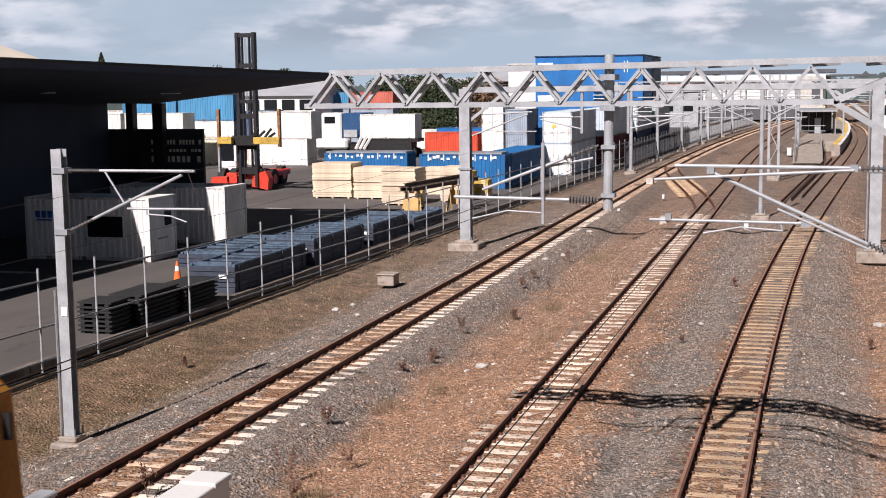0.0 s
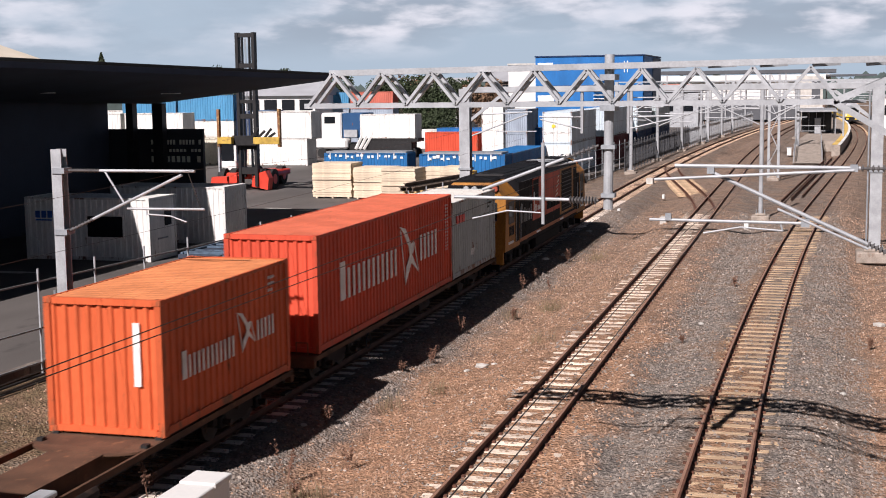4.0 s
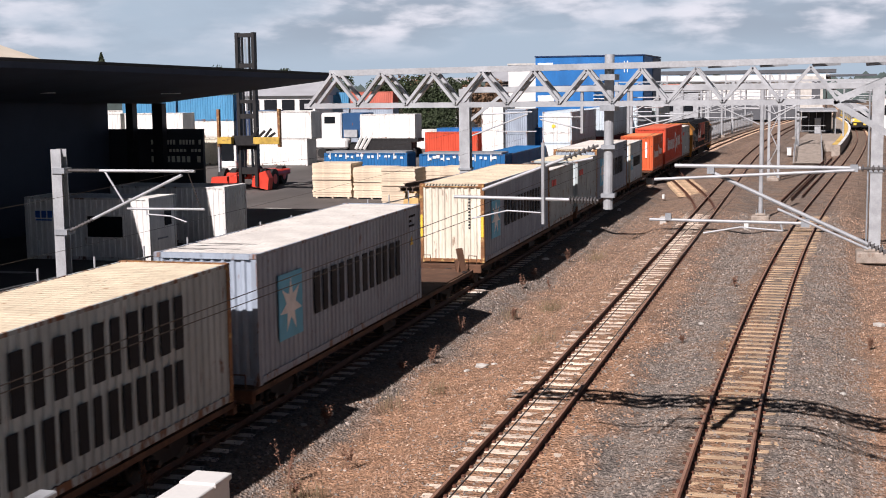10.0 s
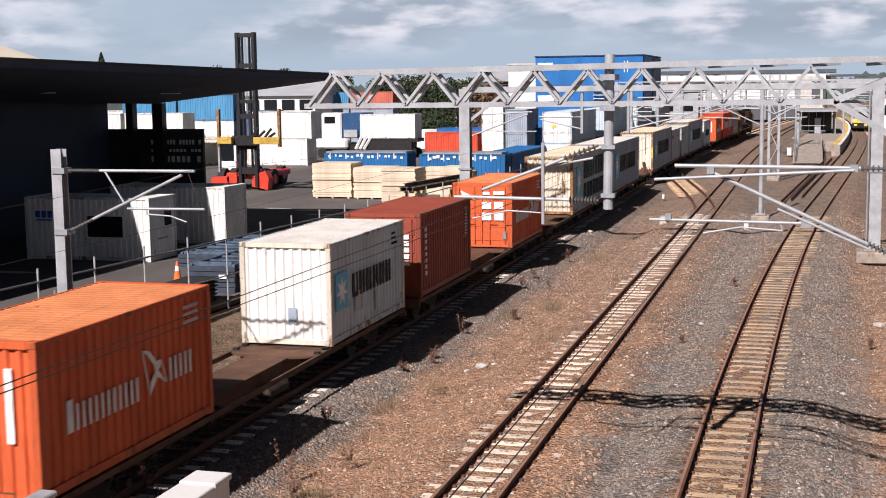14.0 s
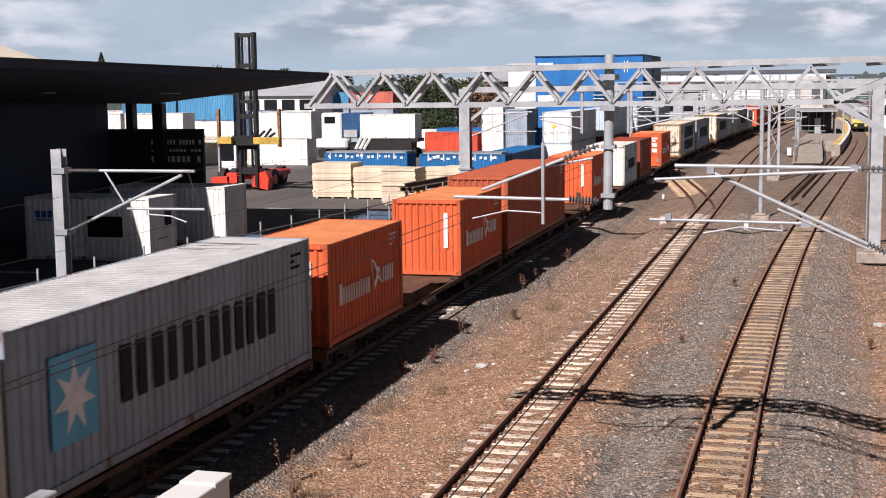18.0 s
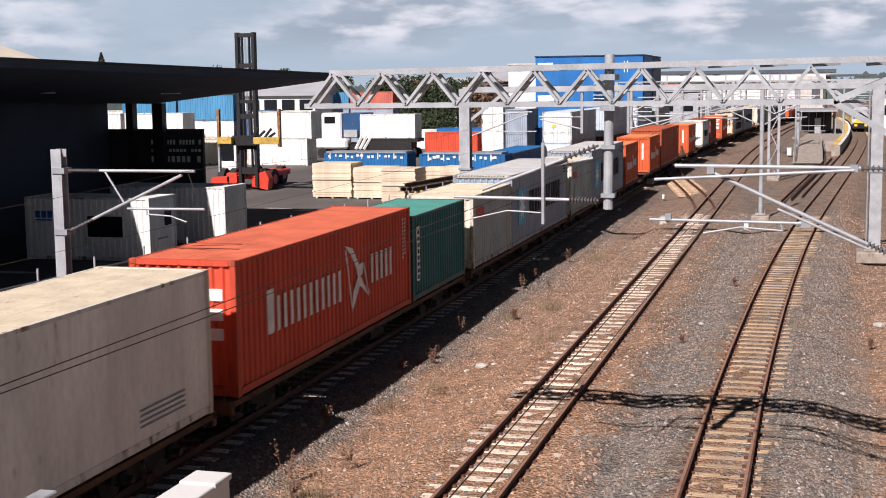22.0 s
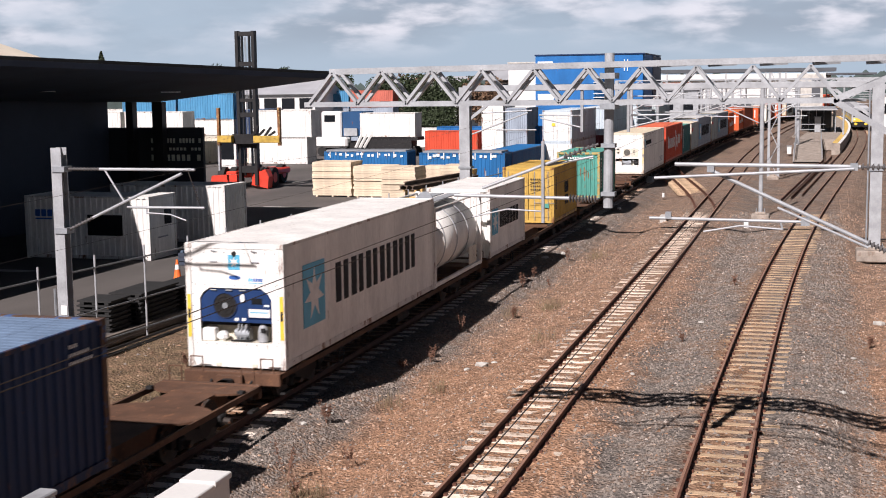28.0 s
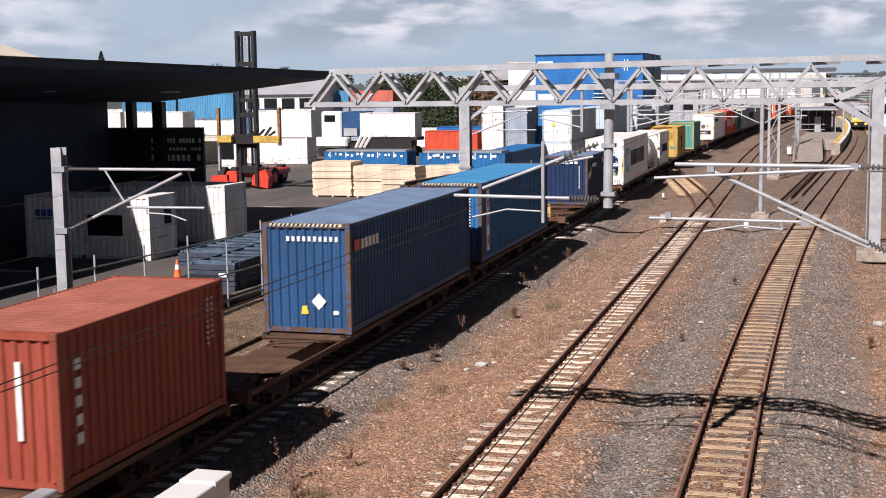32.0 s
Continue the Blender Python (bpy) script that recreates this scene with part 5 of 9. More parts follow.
def build_loads():
    def c20(front, paint, label, h=STD, **k):
        return load(front, 6.058, h, container(label, 6.058, h, paint, **k))

    def c40(front, paint, label, h=HC, **k):
        return load(front, 12.192, h, container(label, 12.192, h, paint, **k))
    S, B, s2, b2 = 6.058, 12.192, 3.029, 6.096

    def orange(front, label, bar=True, **k):
        c = c20(front, M_ORANGE, label, **k)
        bird_marks(c, S, STD)
        small_codes(c, S, STD, M_MARKWHITE, int(-front))
        if bar:
            end_plate(c, "white_bar", M_MARKWHITE, s2, rect(0.62, 0.76, 0.95, 2.15), "upright white bar")
        return c
    c = c20(-2.8, M_PALE, "grey-white corrugated container with small red wordmark", roof=M_ROOFW); red_marks(c, S, STD); small_codes(c, S, STD, M_MARKBLACK, 1)
    blocks(c, M_MARKWHITE, -0.6, 0.55, 0.5, 0.22, 3, "", 0.5, 0.3)
    c = c40(-8.95, M_RED, "long bright red container with white wordmark"); bird_marks(c, B, HC); small_codes(c, B, HC, M_MARKWHITE, 2, True)
    orange(-22.95, "short orange-red container with white wordmark")
    c = c20(-35.4, M_ICE, "short pale blue-grey container with star logo", posts=M_CREAM, roof=M_ROOFW); liner_marks(c, S, STD); small_codes(c, S, STD, M_MARKBLACK, 4)
    end_blocks(c, M_MARKBLACK, s2, 0.1, 2.2, 0.5, 0.08, 4, down=True)
    c = c40(-43.05, M_GREY, "long grey container with star logo and dark wordmark", posts=M_RUSTPOST, roof=M_ROOFW); liner_marks(c, B, HC); hazard(c, b2, HC); small_codes(c, B, HC, M_MARKBLACK, 5)
    plate(c, "warning_mark", M_SIGNYEL, [(5.05, 1.55), (5.3, 1.55), (5.175, 1.8)], "yellow warning triangle")
    c = c20(-55.35, M_PALE, "stained pale grey container with red wordmark", roof=M_ROOFC); red_marks(c, S, STD); seams(c, S, STD, 1, M_PALEPATCH)
    c = c20(-62.72, M_PALE, "stained pale grey container with red wordmark", roof=M_ROOFW); red_marks(c, S, STD); seams(c, S, STD, 2, M_PALEPATCH)
    c = c40(-68.9, M_GREY, "long grey container with rusty orange posts and cream end", posts=M_RUSTPOST, end=M_CREAM, roof=M_ROOFC); liner_marks(c, B, HC); hazard(c, b2, HC)
    end_blocks(c, M_MARKBLACK, b2, 0.62, 2.42, 1.3, 0.07, 11, down=True)
    for x in (-1.155, 1.155):
        end_plate(c, "yellow_strip", M_SIGNYEL, b2, rect(x - 0.045, x + 0.045, 0.95, 1.75), "yellow warning strip", 0.06)
    c = c40(-89.08, M_GREY, "long grey container with dark wordmark", roof=M_ROOFW); liner_marks(c, B, HC); small_codes(c, B, HC, M_MARKBLACK, 6)
    plate(c, "warning_mark", M_SIGNYEL, [(5.05, 1.75), (5.3, 1.75), (5.175, 2.0)], "yellow warning triangle")
    c = c40(-102.6, M_PALE, "long rust-streaked cream container with two-line wordmark", posts=M_RUSTPOST, end=M_CREAMRUST, roof=M_ROOFC); liner_marks(c, B, HC, second=True); hazard(c, b2, HC)
    c = orange(-122.4, "short orange container with double doors and white placards", False, rear="doors")
    for x, z, w, hh in ((-0.05, 1.55, 0.42, 0.28), (0.45, 1.55, 0.42, 0.28), (-0.05, 1.10, 0.42, 0.30), (0.45, 1.10, 0.42, 0.30), (-0.02, 2.12, 0.32, 0.12), (0.42, 2.12, 0.5, 0.14), (0.45, 1.95, 0.3, 0.12)):
        end_plate(c, "placard", M_MARKWHITE, s2, rect(x + 0.05, x + 0.05 + w * 0.9, z, z + hh), "white placard", 0.085)
    end_plate(c, "logo_shape", M_MARKWHITE, s2, [(-0.88, 2.28), (-0.5, 2.1), (-0.3, 1.92), (-0.62, 2.0), (-0.78, 1.95)], "white swooping logo shape", 0.085)
    end_plate(c, "label_plate", M_GALVDULL, s2, rect(0.85, 0.98, 0.35, 0.65), "", 0.085)
    c = c20(-135.0, M_OXIDE, "short oxide-brown container with upright white wordmark", rear="doors"); upright_marks(c, S, STD, M_MARKWHITE); small_codes(c, S, STD, M_MARKWHITE, 7, True)
    for k in range(5):
        end_plate(c, "placard", M_MARKWHITE, s2, rect(0.5, 0.86, 1.0 + k * 0.2, 1.14 + k * 0.2), "", 0.085)
    c = c20(-142.75, M_ICE, "short pale grey container with rusty post and star logo", posts=M_CREAM, end=M_WHITE, roof=M_ROOFW); liner_marks(c, S, STD); small_codes(c, S, STD, M_MARKBLACK, 8); seams(c, S, STD, 3, M_PALEPATCH)
    end_plate(c, "repair_patch", M_GREY, s2, rect(0.05, 0.28, 0.55, 0.95), "grey repair patch")
    c = orange(-155.5, "short orange container with white wordmark and white bar")
    c = c40(-169.7, M_BRICK, "long brick-red container without large markings"); small_codes(c, B, HC, M_MARKWHITE, 9)
    orange(-183.0, "short orange container with white upright bar on its end")
    orange(-195.6, "short orange container with white wordmark")
    c = c40(-202.85, M_GREY, "long grey container with star logo and dark wordmark"); liner_marks(c, B, HC); hazard(c, b2, HC); small_codes(c, B, HC, M_MARKBLACK, 10)
    c = c20(-215.15, M_PALE, "patched pale grey container with red wordmark", posts=M_CREAM, end=M_CREAM, roof=M_ROOFC); red_marks(c, S, STD); seams(c, S, STD, 4, M_PALEPATCH)
    end_blocks(c, M_MARKBLACK, s2, -0.9, 1.95, 0.7, 0.08, 6)
    c = c40(-222.3, M_GREY, "long grey container with star logo and dark wordmark"); liner_marks(c, B, HC); hazard(c, b2, HC); small_codes(c, B, HC, M_MARKBLACK, 11)
    plate(c, "warning_mark", M_SIGNYEL, [(5.05, 1.75), (5.3, 1.75), (5.175, 2.0)], "yellow warning triangle")
    c = c20(-234.65, M_PALE, "pale grey container with red wordmark", posts=M_CREAM, end=M_CREAM, roof=M_ROOFC); red_marks(c, S, STD)
    plate(c, "red_panel", M_MARKRED, rect(-2.45, -1.75, 1.72, 2.02), "red panel behind the wordmark", 0.003)
    c = c20(-241.9, M_GREEN, "short dark green container with upright white wordmark", roof=M_TEAL); upright_marks(c, S, STD, M_MARKBLACK, M_MARKWHITE)
    c = c40(-248.2, M_RED, "long red container with white wordmark"); bird_marks(c, B, HC); small_codes(c, B, HC, M_MARKWHITE, 12, True)
    for k in range(3):
        end_plate(c, "placard", M_MARKWHITE, b2, rect(0.1, 0.9, 1.2 + k * 0.42, 1.45 + k * 0.42), "white placard")
    c = c40(-261.6, M_WHITE, "long cream-white refrigerated container with machinery end", reefer=True, rear="reefer", posts=M_CREAM, roof=M_ROOFC); liner_marks(c, B, HC, small=True)
    for k in range(4):
        plate(c, "vent_louvre", M_GALVDULL, rect(3.2, 4.9, 0.42 + k * 0.10, 0.45 + k * 0.10), "", 0.01)
    c = c20(-287.7, M_TEAL, "short faded green container with rusty streaks", posts=M_TEALRUST); upright_marks(c, S, STD, M_MARKBLACK, M_MARKWHITE)
    end_blocks(c, M_MARKWHITE, s2, -0.6, 2.22, 1.5, 0.09, 11)
    for k, x in enumerate((-0.45, -0.28, 0.12, 0.34, 0.55, 0.42)):
        end_plate(c, "rust_streak", M_RUSTPOST, s2, [(x, 1.0 + 0.12 * (k % 3)), (x + 0.035, 1.0 + 0.12 * (k % 3)), (x + 0.04, 1.5 + 0.1 * (k % 4)), (x - 0.01, 1.46 + 0.1 * (k % 4))], "orange rust streak", 0.003)
    c = c20(-301.15, M_YELLOW, "short ochre-yellow container with double doors", rear="doors")
    blocks(c, M_MARKBLACK, -0.30, 1.22, 1.05, 0.52, 3, "black logo block", 0.62)
    blocks(c, M_MARKBLACK, -0.22, 0.66, 0.92, 0.44, 2, "black logo block", 0.74)
    upright_marks(c, S, STD, M_MARKDIM, n=13)
    end_plate(c, "logo_block", M_MARKBLACK, s2, rect(-0.82, -0.52, 1.98, 2.16), "black logo block", 0.085)
    end_plate(c, "logo_block", M_MARKBLACK, s2, rect(-0.80, -0.54, 1.82, 1.92), "black logo block", 0.085)
    end_plate(c, "green_label", M_TEAL, s2, rect(0.62, 0.98, 0.72, 0.92), "green label", 0.085)
    for k in range(4):
        end_blocks(c, M_MARKBLACK, s2 + 0.085, 0.12, 1.55 + k * 0.16, 0.7, 0.05, 7, name="fine_code_bar")
    c = c20(-313.6, M_WHITE, "short white refrigerated container with dark wordmark", reefer=True); liner_marks(c, S, STD)
    tank(-320.95)
    c = c40(-327.1, M_WHITE, "long white refrigerated container with blue machinery end", reefer=True, rear="reefer", blue_end=True); liner_marks(c, B, HC)
    c = c20(-347.0, M_NAVY, "short navy blue container with white end marking", posts=M_NAVYRUST); small_codes(c, S, STD, M_MARKWHITE, 14)
    end_blocks(c, M_MARKWHITE, s2, -0.75, 2.18, 1.5, 0.13, 6, 0.7)
    end_blocks(c, M_MARKWHITE, s2, 0.74, 1.98, 1.2, 0.06, 11, down=True)
    plate(c, "logo_shape", M_MARKWHITE, [(-2.8, 1.55), (-2.55, 1.72), (-2.3, 1.62), (-2.05, 1.78), (-1.95, 2.02), (-1.85, 1.75), (-1.75, 1.65), (-1.9, 1.55), (-2.0, 1.35), (-2.15, 1.5), (-2.45, 1.48), (-2.6, 1.3)], "white leaping logo shape")
    blocks(c, M_MARKWHITE, -1.5, 1.92, 1.5, 0.20, 6, "white wordmark block")
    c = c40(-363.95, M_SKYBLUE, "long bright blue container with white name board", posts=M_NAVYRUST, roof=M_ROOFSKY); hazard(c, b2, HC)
    plate(c, "name_board", M_MARKWHITE, [(-5.35, 0.35), (-4.95, 0.35), (-4.95, 2.6), (-5.35, 2.6)], "white upright board")
    for z in (0.55, 1.25, 1.95):
        plate(c, "wordmark_block", M_MARKRED, [(-5.28, z), (-5.02, z + 0.05), (-5.06, z + 0.42), (-5.24, z + 0.36)], "red wordmark block", 0.012)
    end_blocks(c, M_MARKWHITE, b2, 0.72, 2.4, 1.2, 0.07, 11, down=True)
    end_plate(c, "warning_mark", M_SIGNYEL, b2, [(-0.2, 2.1), (0.05, 2.1), (-0.075, 2.4)], "yellow warning mark")
    plate(c, "label_plate", M_MARKWHITE, rect(5.1, 5.45, 1.35, 1.7)); plate(c, "label_plate", M_SIGNYEL, rect(5.2, 5.4, 0.8, 1.2))
    c = c40(-377.9, M_BLUE, "long dark blue container with striped header", posts=M_NAVYRUST); hazard(c, b2, HC)
    end_blocks(c, M_MARKWHITE, b2, -0.55, 2.42, 1.5, 0.13, 10, 0.5)
    end_plate(c, "placard", M_MARKWHITE, b2, [(0.32, 0.62), (0.52, 0.84), (0.32, 1.06), (0.12, 0.84)], "white diamond placard")
    end_plate(c, "warning_mark", M_SIGNYEL, b2, [(-0.18, 0.5), (0.02, 0.5), (-0.02, 0.72), (-0.14, 0.72)], "yellow warning mark")
    end_plate(c, "placard", M_MARKWHITE, b2, rect(0.72, 0.86, 0.5, 0.6))
    blocks(c, M_MARKRED, -5.75, 2.15, 0.5, 0.28, 1, "red logo block", 0.85); blocks(c, M_MARKWHITE, -5.2, 2.15, 1.5, 0.26, 5, "white wordmark block", 0.65)
    c = c20(-397.65, M_BROWN, "short oxide-brown container with upright wordmark"); upright_marks(c, S, STD, M_MARKWHITE, n=5); small_codes(c, S, STD, M_MARKWHITE, 15, True)
    end_plate(c, "white_bar", M_MARKWHITE, s2, rect(0.42, 0.52, 0.8, 2.1), "upright white bar")


def tank(front):
    L, h, hl = 6.058, 2.591, 3.029
    c = thing("tank_container", "white tank container in an open steel frame", "tank container", "containers on the train")
    for sx in (-1, 1):
        for sy in (-1, 1):
            slab("corner_post", M_WHITE, c, 0.13, 0.15, h - 0.2, sx * (W2 - 0.065), sy * (hl - 0.075), 0.1)
            for z in (0.0, h - 0.118):
                slab("corner_casting", M_WHITE, c, 0.162, 0.178, 0.118, sx * (W2 - 0.081), sy * (hl - 0.089), z, 0.008)
            rod("brace", M_WHITE, c, (sx * 1.1, sy * (hl - 0.08), 0.1), (0, sy * (hl - 0.08), 1.3), 0.05)
        slab("bottom_rail", M_WHITE, c, 0.09, L - 0.36, 0.12, sx * (W2 - 0.05), 0, 0.02)
        rod("top_rail", M_WHITE, c, (sx * (W2 - 0.06), -hl + 0.15, h - 0.06), (sx * (W2 - 0.06), hl - 0.15, h - 0.06), 0.035)
        slab("walkway", M_GALV, c, 0.45, L - 0.8, 0.03, sx * 0.3, 0, h - 0.05)
    for sy in (-1, 1):
        for z in (0.02, h - 0.12):
            slab("end_beam", M_WHITE, c, 2.1, 0.1, 0.1, 0, sy * (hl - 0.06), z)
    bm = fresh()
    tube(bm, (0, -hl + 0.35, 1.28), (0, hl - 0.35, 1.28), 1.12, 32)
    tube(bm, (0, -hl + 0.35, 1.28), (0, -hl + 0.12, 1.28), 1.12, 32, 0.75)
    tube(bm, (0, hl - 0.35, 1.28), (0, hl - 0.12, 1.28), 1.12, 32, 0.75)
    t = part("barrel", bm, M_WHITE, c, "smooth white tank barrel")
    for p in t.data.polygons:
        p.use_smooth = len(p.vertices) == 4
    for y in (-1.5, 0, 1.5):
        bm = fresh()
        tube(bm, (0, y - 0.04, 1.28), (0, y + 0.04, 1.28), 1.14, 32)
        part("barrel_band", bm, M_GALV, c)
    plate(c, "data_board", M_CREAM, rect(1.2, 2.2, 0.2, 0.8), "pale data board")
    disc("manhole", M_GALVDULL, c, 0, 0, h - 0.03, 0.28, 0.06)
    rolling(c, front - L / 2, L / 2 - 0.6, DECK)


build_loads()


def hull(bm, w, low, shoulder, top, y0, y1, cut=0.42, slope0=0.0, slope1=0.0):
    """A body of chamfered section from y0 to y1; the slopes draw its upper end edges inwards."""
    sec = [(-w, low), (w, low), (w, shoulder), (w - cut, top), (-w + cut, top), (-w, shoulder)]
    def ring(y, s):
        return [bm.verts.new((x, y + s * max(0, (z - low - 1.2)) / (top - low - 1.2) if z > low + 1.2 else y, z)) for x, z in sec]
    a, b = ring(y0, slope0), ring(y1, -slope1)
    bm.faces.new(a); bm.faces.new(b[::-1])
    for i in range(6):
        bm.faces.new((a[i], b[i], b[(i + 1) % 6], a[(i + 1) % 6]))


def locomotive():
    lo = thing("locomotive", "weathered black, red and yellow diesel locomotive with two cabs", "locomotive")
    W = 1.36
    bm = fresh(); hull(bm, W, 1.15, 3.44, 3.66, -6.55, 6.7, 0.34)
    part("engine_hood", bm, M_LOCOBLACK, lo, "sooty black engine hood")
    box_part("underframe", M_LOCOBLACK, lo, -1.33, 1.33, -8.9, 8.9, 0.86, 1.15, 0.02)
    for s in (-1, 1):
        bm = fresh()
        hull(bm, W + 0.02, 0.95, 2.95, 3.60, 6.72 if s > 0 else -9.15, 9.15 if s > 0 else -6.57, 0.62, 0.35 if s < 0 else 0, 0.35 if s > 0 else 0)
        cab = part("cab", bm, M_LOCOYEL, lo, "weathered yellow cab")
        # windscreens, side windows, doors
        for x in (-0.62, 0.62):
            bm = fresh()
            prism(bm, [(x - 0.42, 2.15), (x + 0.42, 2.15), (x + 0.40, 2.85), (x - 0.40, 2.85)], 1, s * 9.165 - 0.02, s * 9.165 + 0.02)
            wd = part("windscreen", bm, M_LOCOGLASS, cab, "dark cab window")
            wd.matrix_basis = Matrix.Translation((0, -s * 0.16, 0)) @ Matrix.Translation((0, s * 9.165, 2.5)) @ Matrix.Rotation(s * radians(11), 4, "X") @ Matrix.Translation((0, -s * 9.165, -2.5))
        for sx in (-1, 1):
            box_part("side_window", M_LOCOGLASS, cab, sx * (W + 0.02) - 0.012, sx * (W + 0.02) + 0.012, s * 8.05 - 0.42, s * 8.05 + 0.42, 2.02, 2.78, 0.0, "dark side window")
            bm = fresh()
            for a, b in (((s * 8.05 - 0.47, 1.97), (s * 8.05 + 0.47, 2.02)), ((s * 8.05 - 0.47, 2.78), (s * 8.05 + 0.47, 2.83)), ((s * 8.05 - 0.47, 2.02), (s * 8.05 - 0.42, 2.78)), ((s * 8.05 + 0.42, 2.02), (s * 8.05 + 0.47, 2.78))):
                box(bm, sx * (W + 0.02) - 0.02, sx * (W + 0.02) + 0.022, a[0], b[0], a[1], b[1])
            part("window_frame", bm, M_BLACKSTEEL, cab)
            box_part("door", M_LOCOBLACK, cab, sx * (W - 0.02) - 0.035, sx * (W - 0.02) + 0.045, s * 6.98 - 0.36, s * 6.98 + 0.36, 1.15, 2.95)
            for d in (-0.42, 0.42):
                rod("handrail", M_GALV, cab, (sx * (W + 0.08), s * 7.0 + d, 1.2), (sx * (W + 0.08), s * 7.0 + d, 2.5), 0.02)
            bm = fresh()
            box(bm, sx * (W + 0.03) - 0.01, sx * (W + 0.03) + 0.012, s * 7.75, s * 8.6, 1.18, 1.28)
            part("white_panel", bm, M_MARKWHITE, cab)
            me = shared("number_bar", lambda bm: box(bm, -0.012, 0.012, 0, 0.12, 0, 0.36))
            for k in range(4):
                part("number_bar", None, M_MARKBLACK, cab, "", Matrix.Translation((sx * (W + 0.025), s * 8.0 - 0.42 + k * 0.22, 1.5)), me)
            mirror = fresh(); box(mirror, sx * (W + 0.08), sx * (W + 0.2), s * 8.65 - 0.03, s * 8.65 + 0.03, 2.3, 2.7)
            part("mirror", mirror, M_BLACKSTEEL, cab)
        for x, m in ((-0.55, M_LOCOGLASS), (-0.2, M_GALV), (0.12, M_GALV), (0.5, M_LOCOGLASS), (0.95, M_BROWN)):
            disc("headlight", m, cab, x, s * 8.88, 3.38, 0.105, 0.2, 16, "round lamp")
        box_part("lamp_board", M_LOCOBLACK, cab, -0.95, 1.08, s * 8.84 - 0.05, s * 8.84 + 0.05, 3.25, 3.51, 0.03, "sooty black lamp board")
        bm = fresh(); hull(bm, 0.72, 3.58, 3.64, 3.70, 6.9 if s > 0 else -8.6, 8.6 if s > 0 else -6.9, 0.1)
        part("cab_roof", bm, M_LOCOBLACK, cab)
        box_part("headstock", M_LOCOYEL, lo, -1.3, 1.3, s * 9.05 - 0.08, s * 9.05 + 0.08, 0.45, 1.05, 0.03)
        box_part("pilot", M_LOCOBLACK, lo, -1.15, 1.15, s * 9.1 - 0.06, s * 9.1 + 0.06, 0.18, 0.48, 0.02)
        box_part("coupler", M_DARK, lo, -0.16, 0.16, s * 9.4 - 0.35, s * 9.4 + 0.35, 0.55, 0.85, 0.03)
        # bogie with three axles
        bg = thing("bogie", "", "", at=Matrix.Translation((0, s * 5.5, 0)))
        bg.parent = lo
        for sx in (-1, 1):
            bm = fresh()
            prism(bm, [(-2.3, 0.42), (-1.2, 0.38), (1.2, 0.38), (2.3, 0.42), (2.2, 0.72), (0.9, 0.80), (-0.9, 0.80), (-2.2, 0.72)], 0, sx * 0.98 - 0.07, sx * 0.98 + 0.07)
            part("side_frame", bm, M_LOCOBLACK, bg)
            for d in (-1.7, 0, 1.7):
                me = shared("loco_wheel", lambda bm: (tube(bm, (-0.065, 0, 0), (0.065, 0, 0), 0.48, 24), tube(bm, (-0.09, 0, 0), (0.09, 0, 0), 0.2, 12)))
                part("wheel", None, M_WHEEL, bg, "", Matrix.Translation((sx * 0.58, d, 0.48)), me)
                me = shared("loco_axle_box", lambda bm: box(bm, -0.12, 0.12, -0.17, 0.17, -0.16, 0.16, 0.04))
                part("axle_box", None, M_DARK, bg, "", Matrix.Translation((sx * 1.06, d, 0.48)), me)
            for d in (-0.85, 0.85):
                rod("damper", M_DARK, bg, (sx * 1.1, d, 0.42), (sx * 1.1, d + 0.1, 0.86), 0.05)
    box_part("fuel_tank", M_LOCOBLACK, lo, -1.25, 1.25, -2.9, 2.9, 0.32, 0.9, 0.12)
    # side dress: red panel, grille, wordmarks, sill stripe
    for sx in (-1, 1):
        x = sx * W
        def side(name, m, y0, y1, z0, z1, proud=0.012, label="", parent=lo):
            return box_part(name, m, parent, min(x - sx * 0.02, x + sx * proud), max(x - sx * 0.02, x + sx * proud), y0, y1, z0, z1, 0.0, label)
        side("red_panel", M_LOCORED, -3.9, 2.3, 1.65, 3.42, label="faded red side panel")
        side("yellow_frame", M_LOCOYEL, 2.3, 6.66, 1.30, 3.42, 0.010, "yellow frame of the grille")
        gr = side("grille", M_LOCOBLACK, 2.6, 5.25, 1.42, 3.34, 0.02, "black radiator grille")
        side("side_door", M_LOCOBLACK, -3.85, -2.75, 2.55, 3.36, 0.018)
        side("side_door", M_LOCOBLACK, 5.75, 6.6, 1.32, 3.3, 0.02)
        side("red_hatch", M_MAROON, -2.2, -1.75, 2.85, 3.34, 0.02)
        side("sill_stripe", M_LOCOSTRIPE, -6.5, 6.7, 1.04, 1.18, 0.02, "dull orange sill stripe")
        side("white_panel", M_MARKWHITE, 2.2, 3.0, 1.06, 1.14, 0.03)
        side("white_panel", M_MARKWHITE, -3.2, -2.4, 1.06, 1.14, 0.03)
        me = shared("letter_block", lambda bm: box(bm, -0.012, 0.012, 0, 0.10, 0, 0.78))
        for k, (y, m, z) in enumerate(((-6.15, M_MARKGREY, 1.0), (-5.85, M_MARKDIM, 0.7), (-5.55, M_MARKGREY, 0.75), (-5.2, M_MARKGREY, 0.62), (-4.95, M_MARKDIM, 0.62), (-4.7, M_MARKGREY, 0.62), (-4.3, M_MARKGREY, 0.8))):
            part("wordmark_block", None, m, lo, "worn pale wordmark block", Matrix.Translation((x + sx * 0.012, y, 1.78)) @ Matrix.Diagonal((1, 1, z, 1)), me)
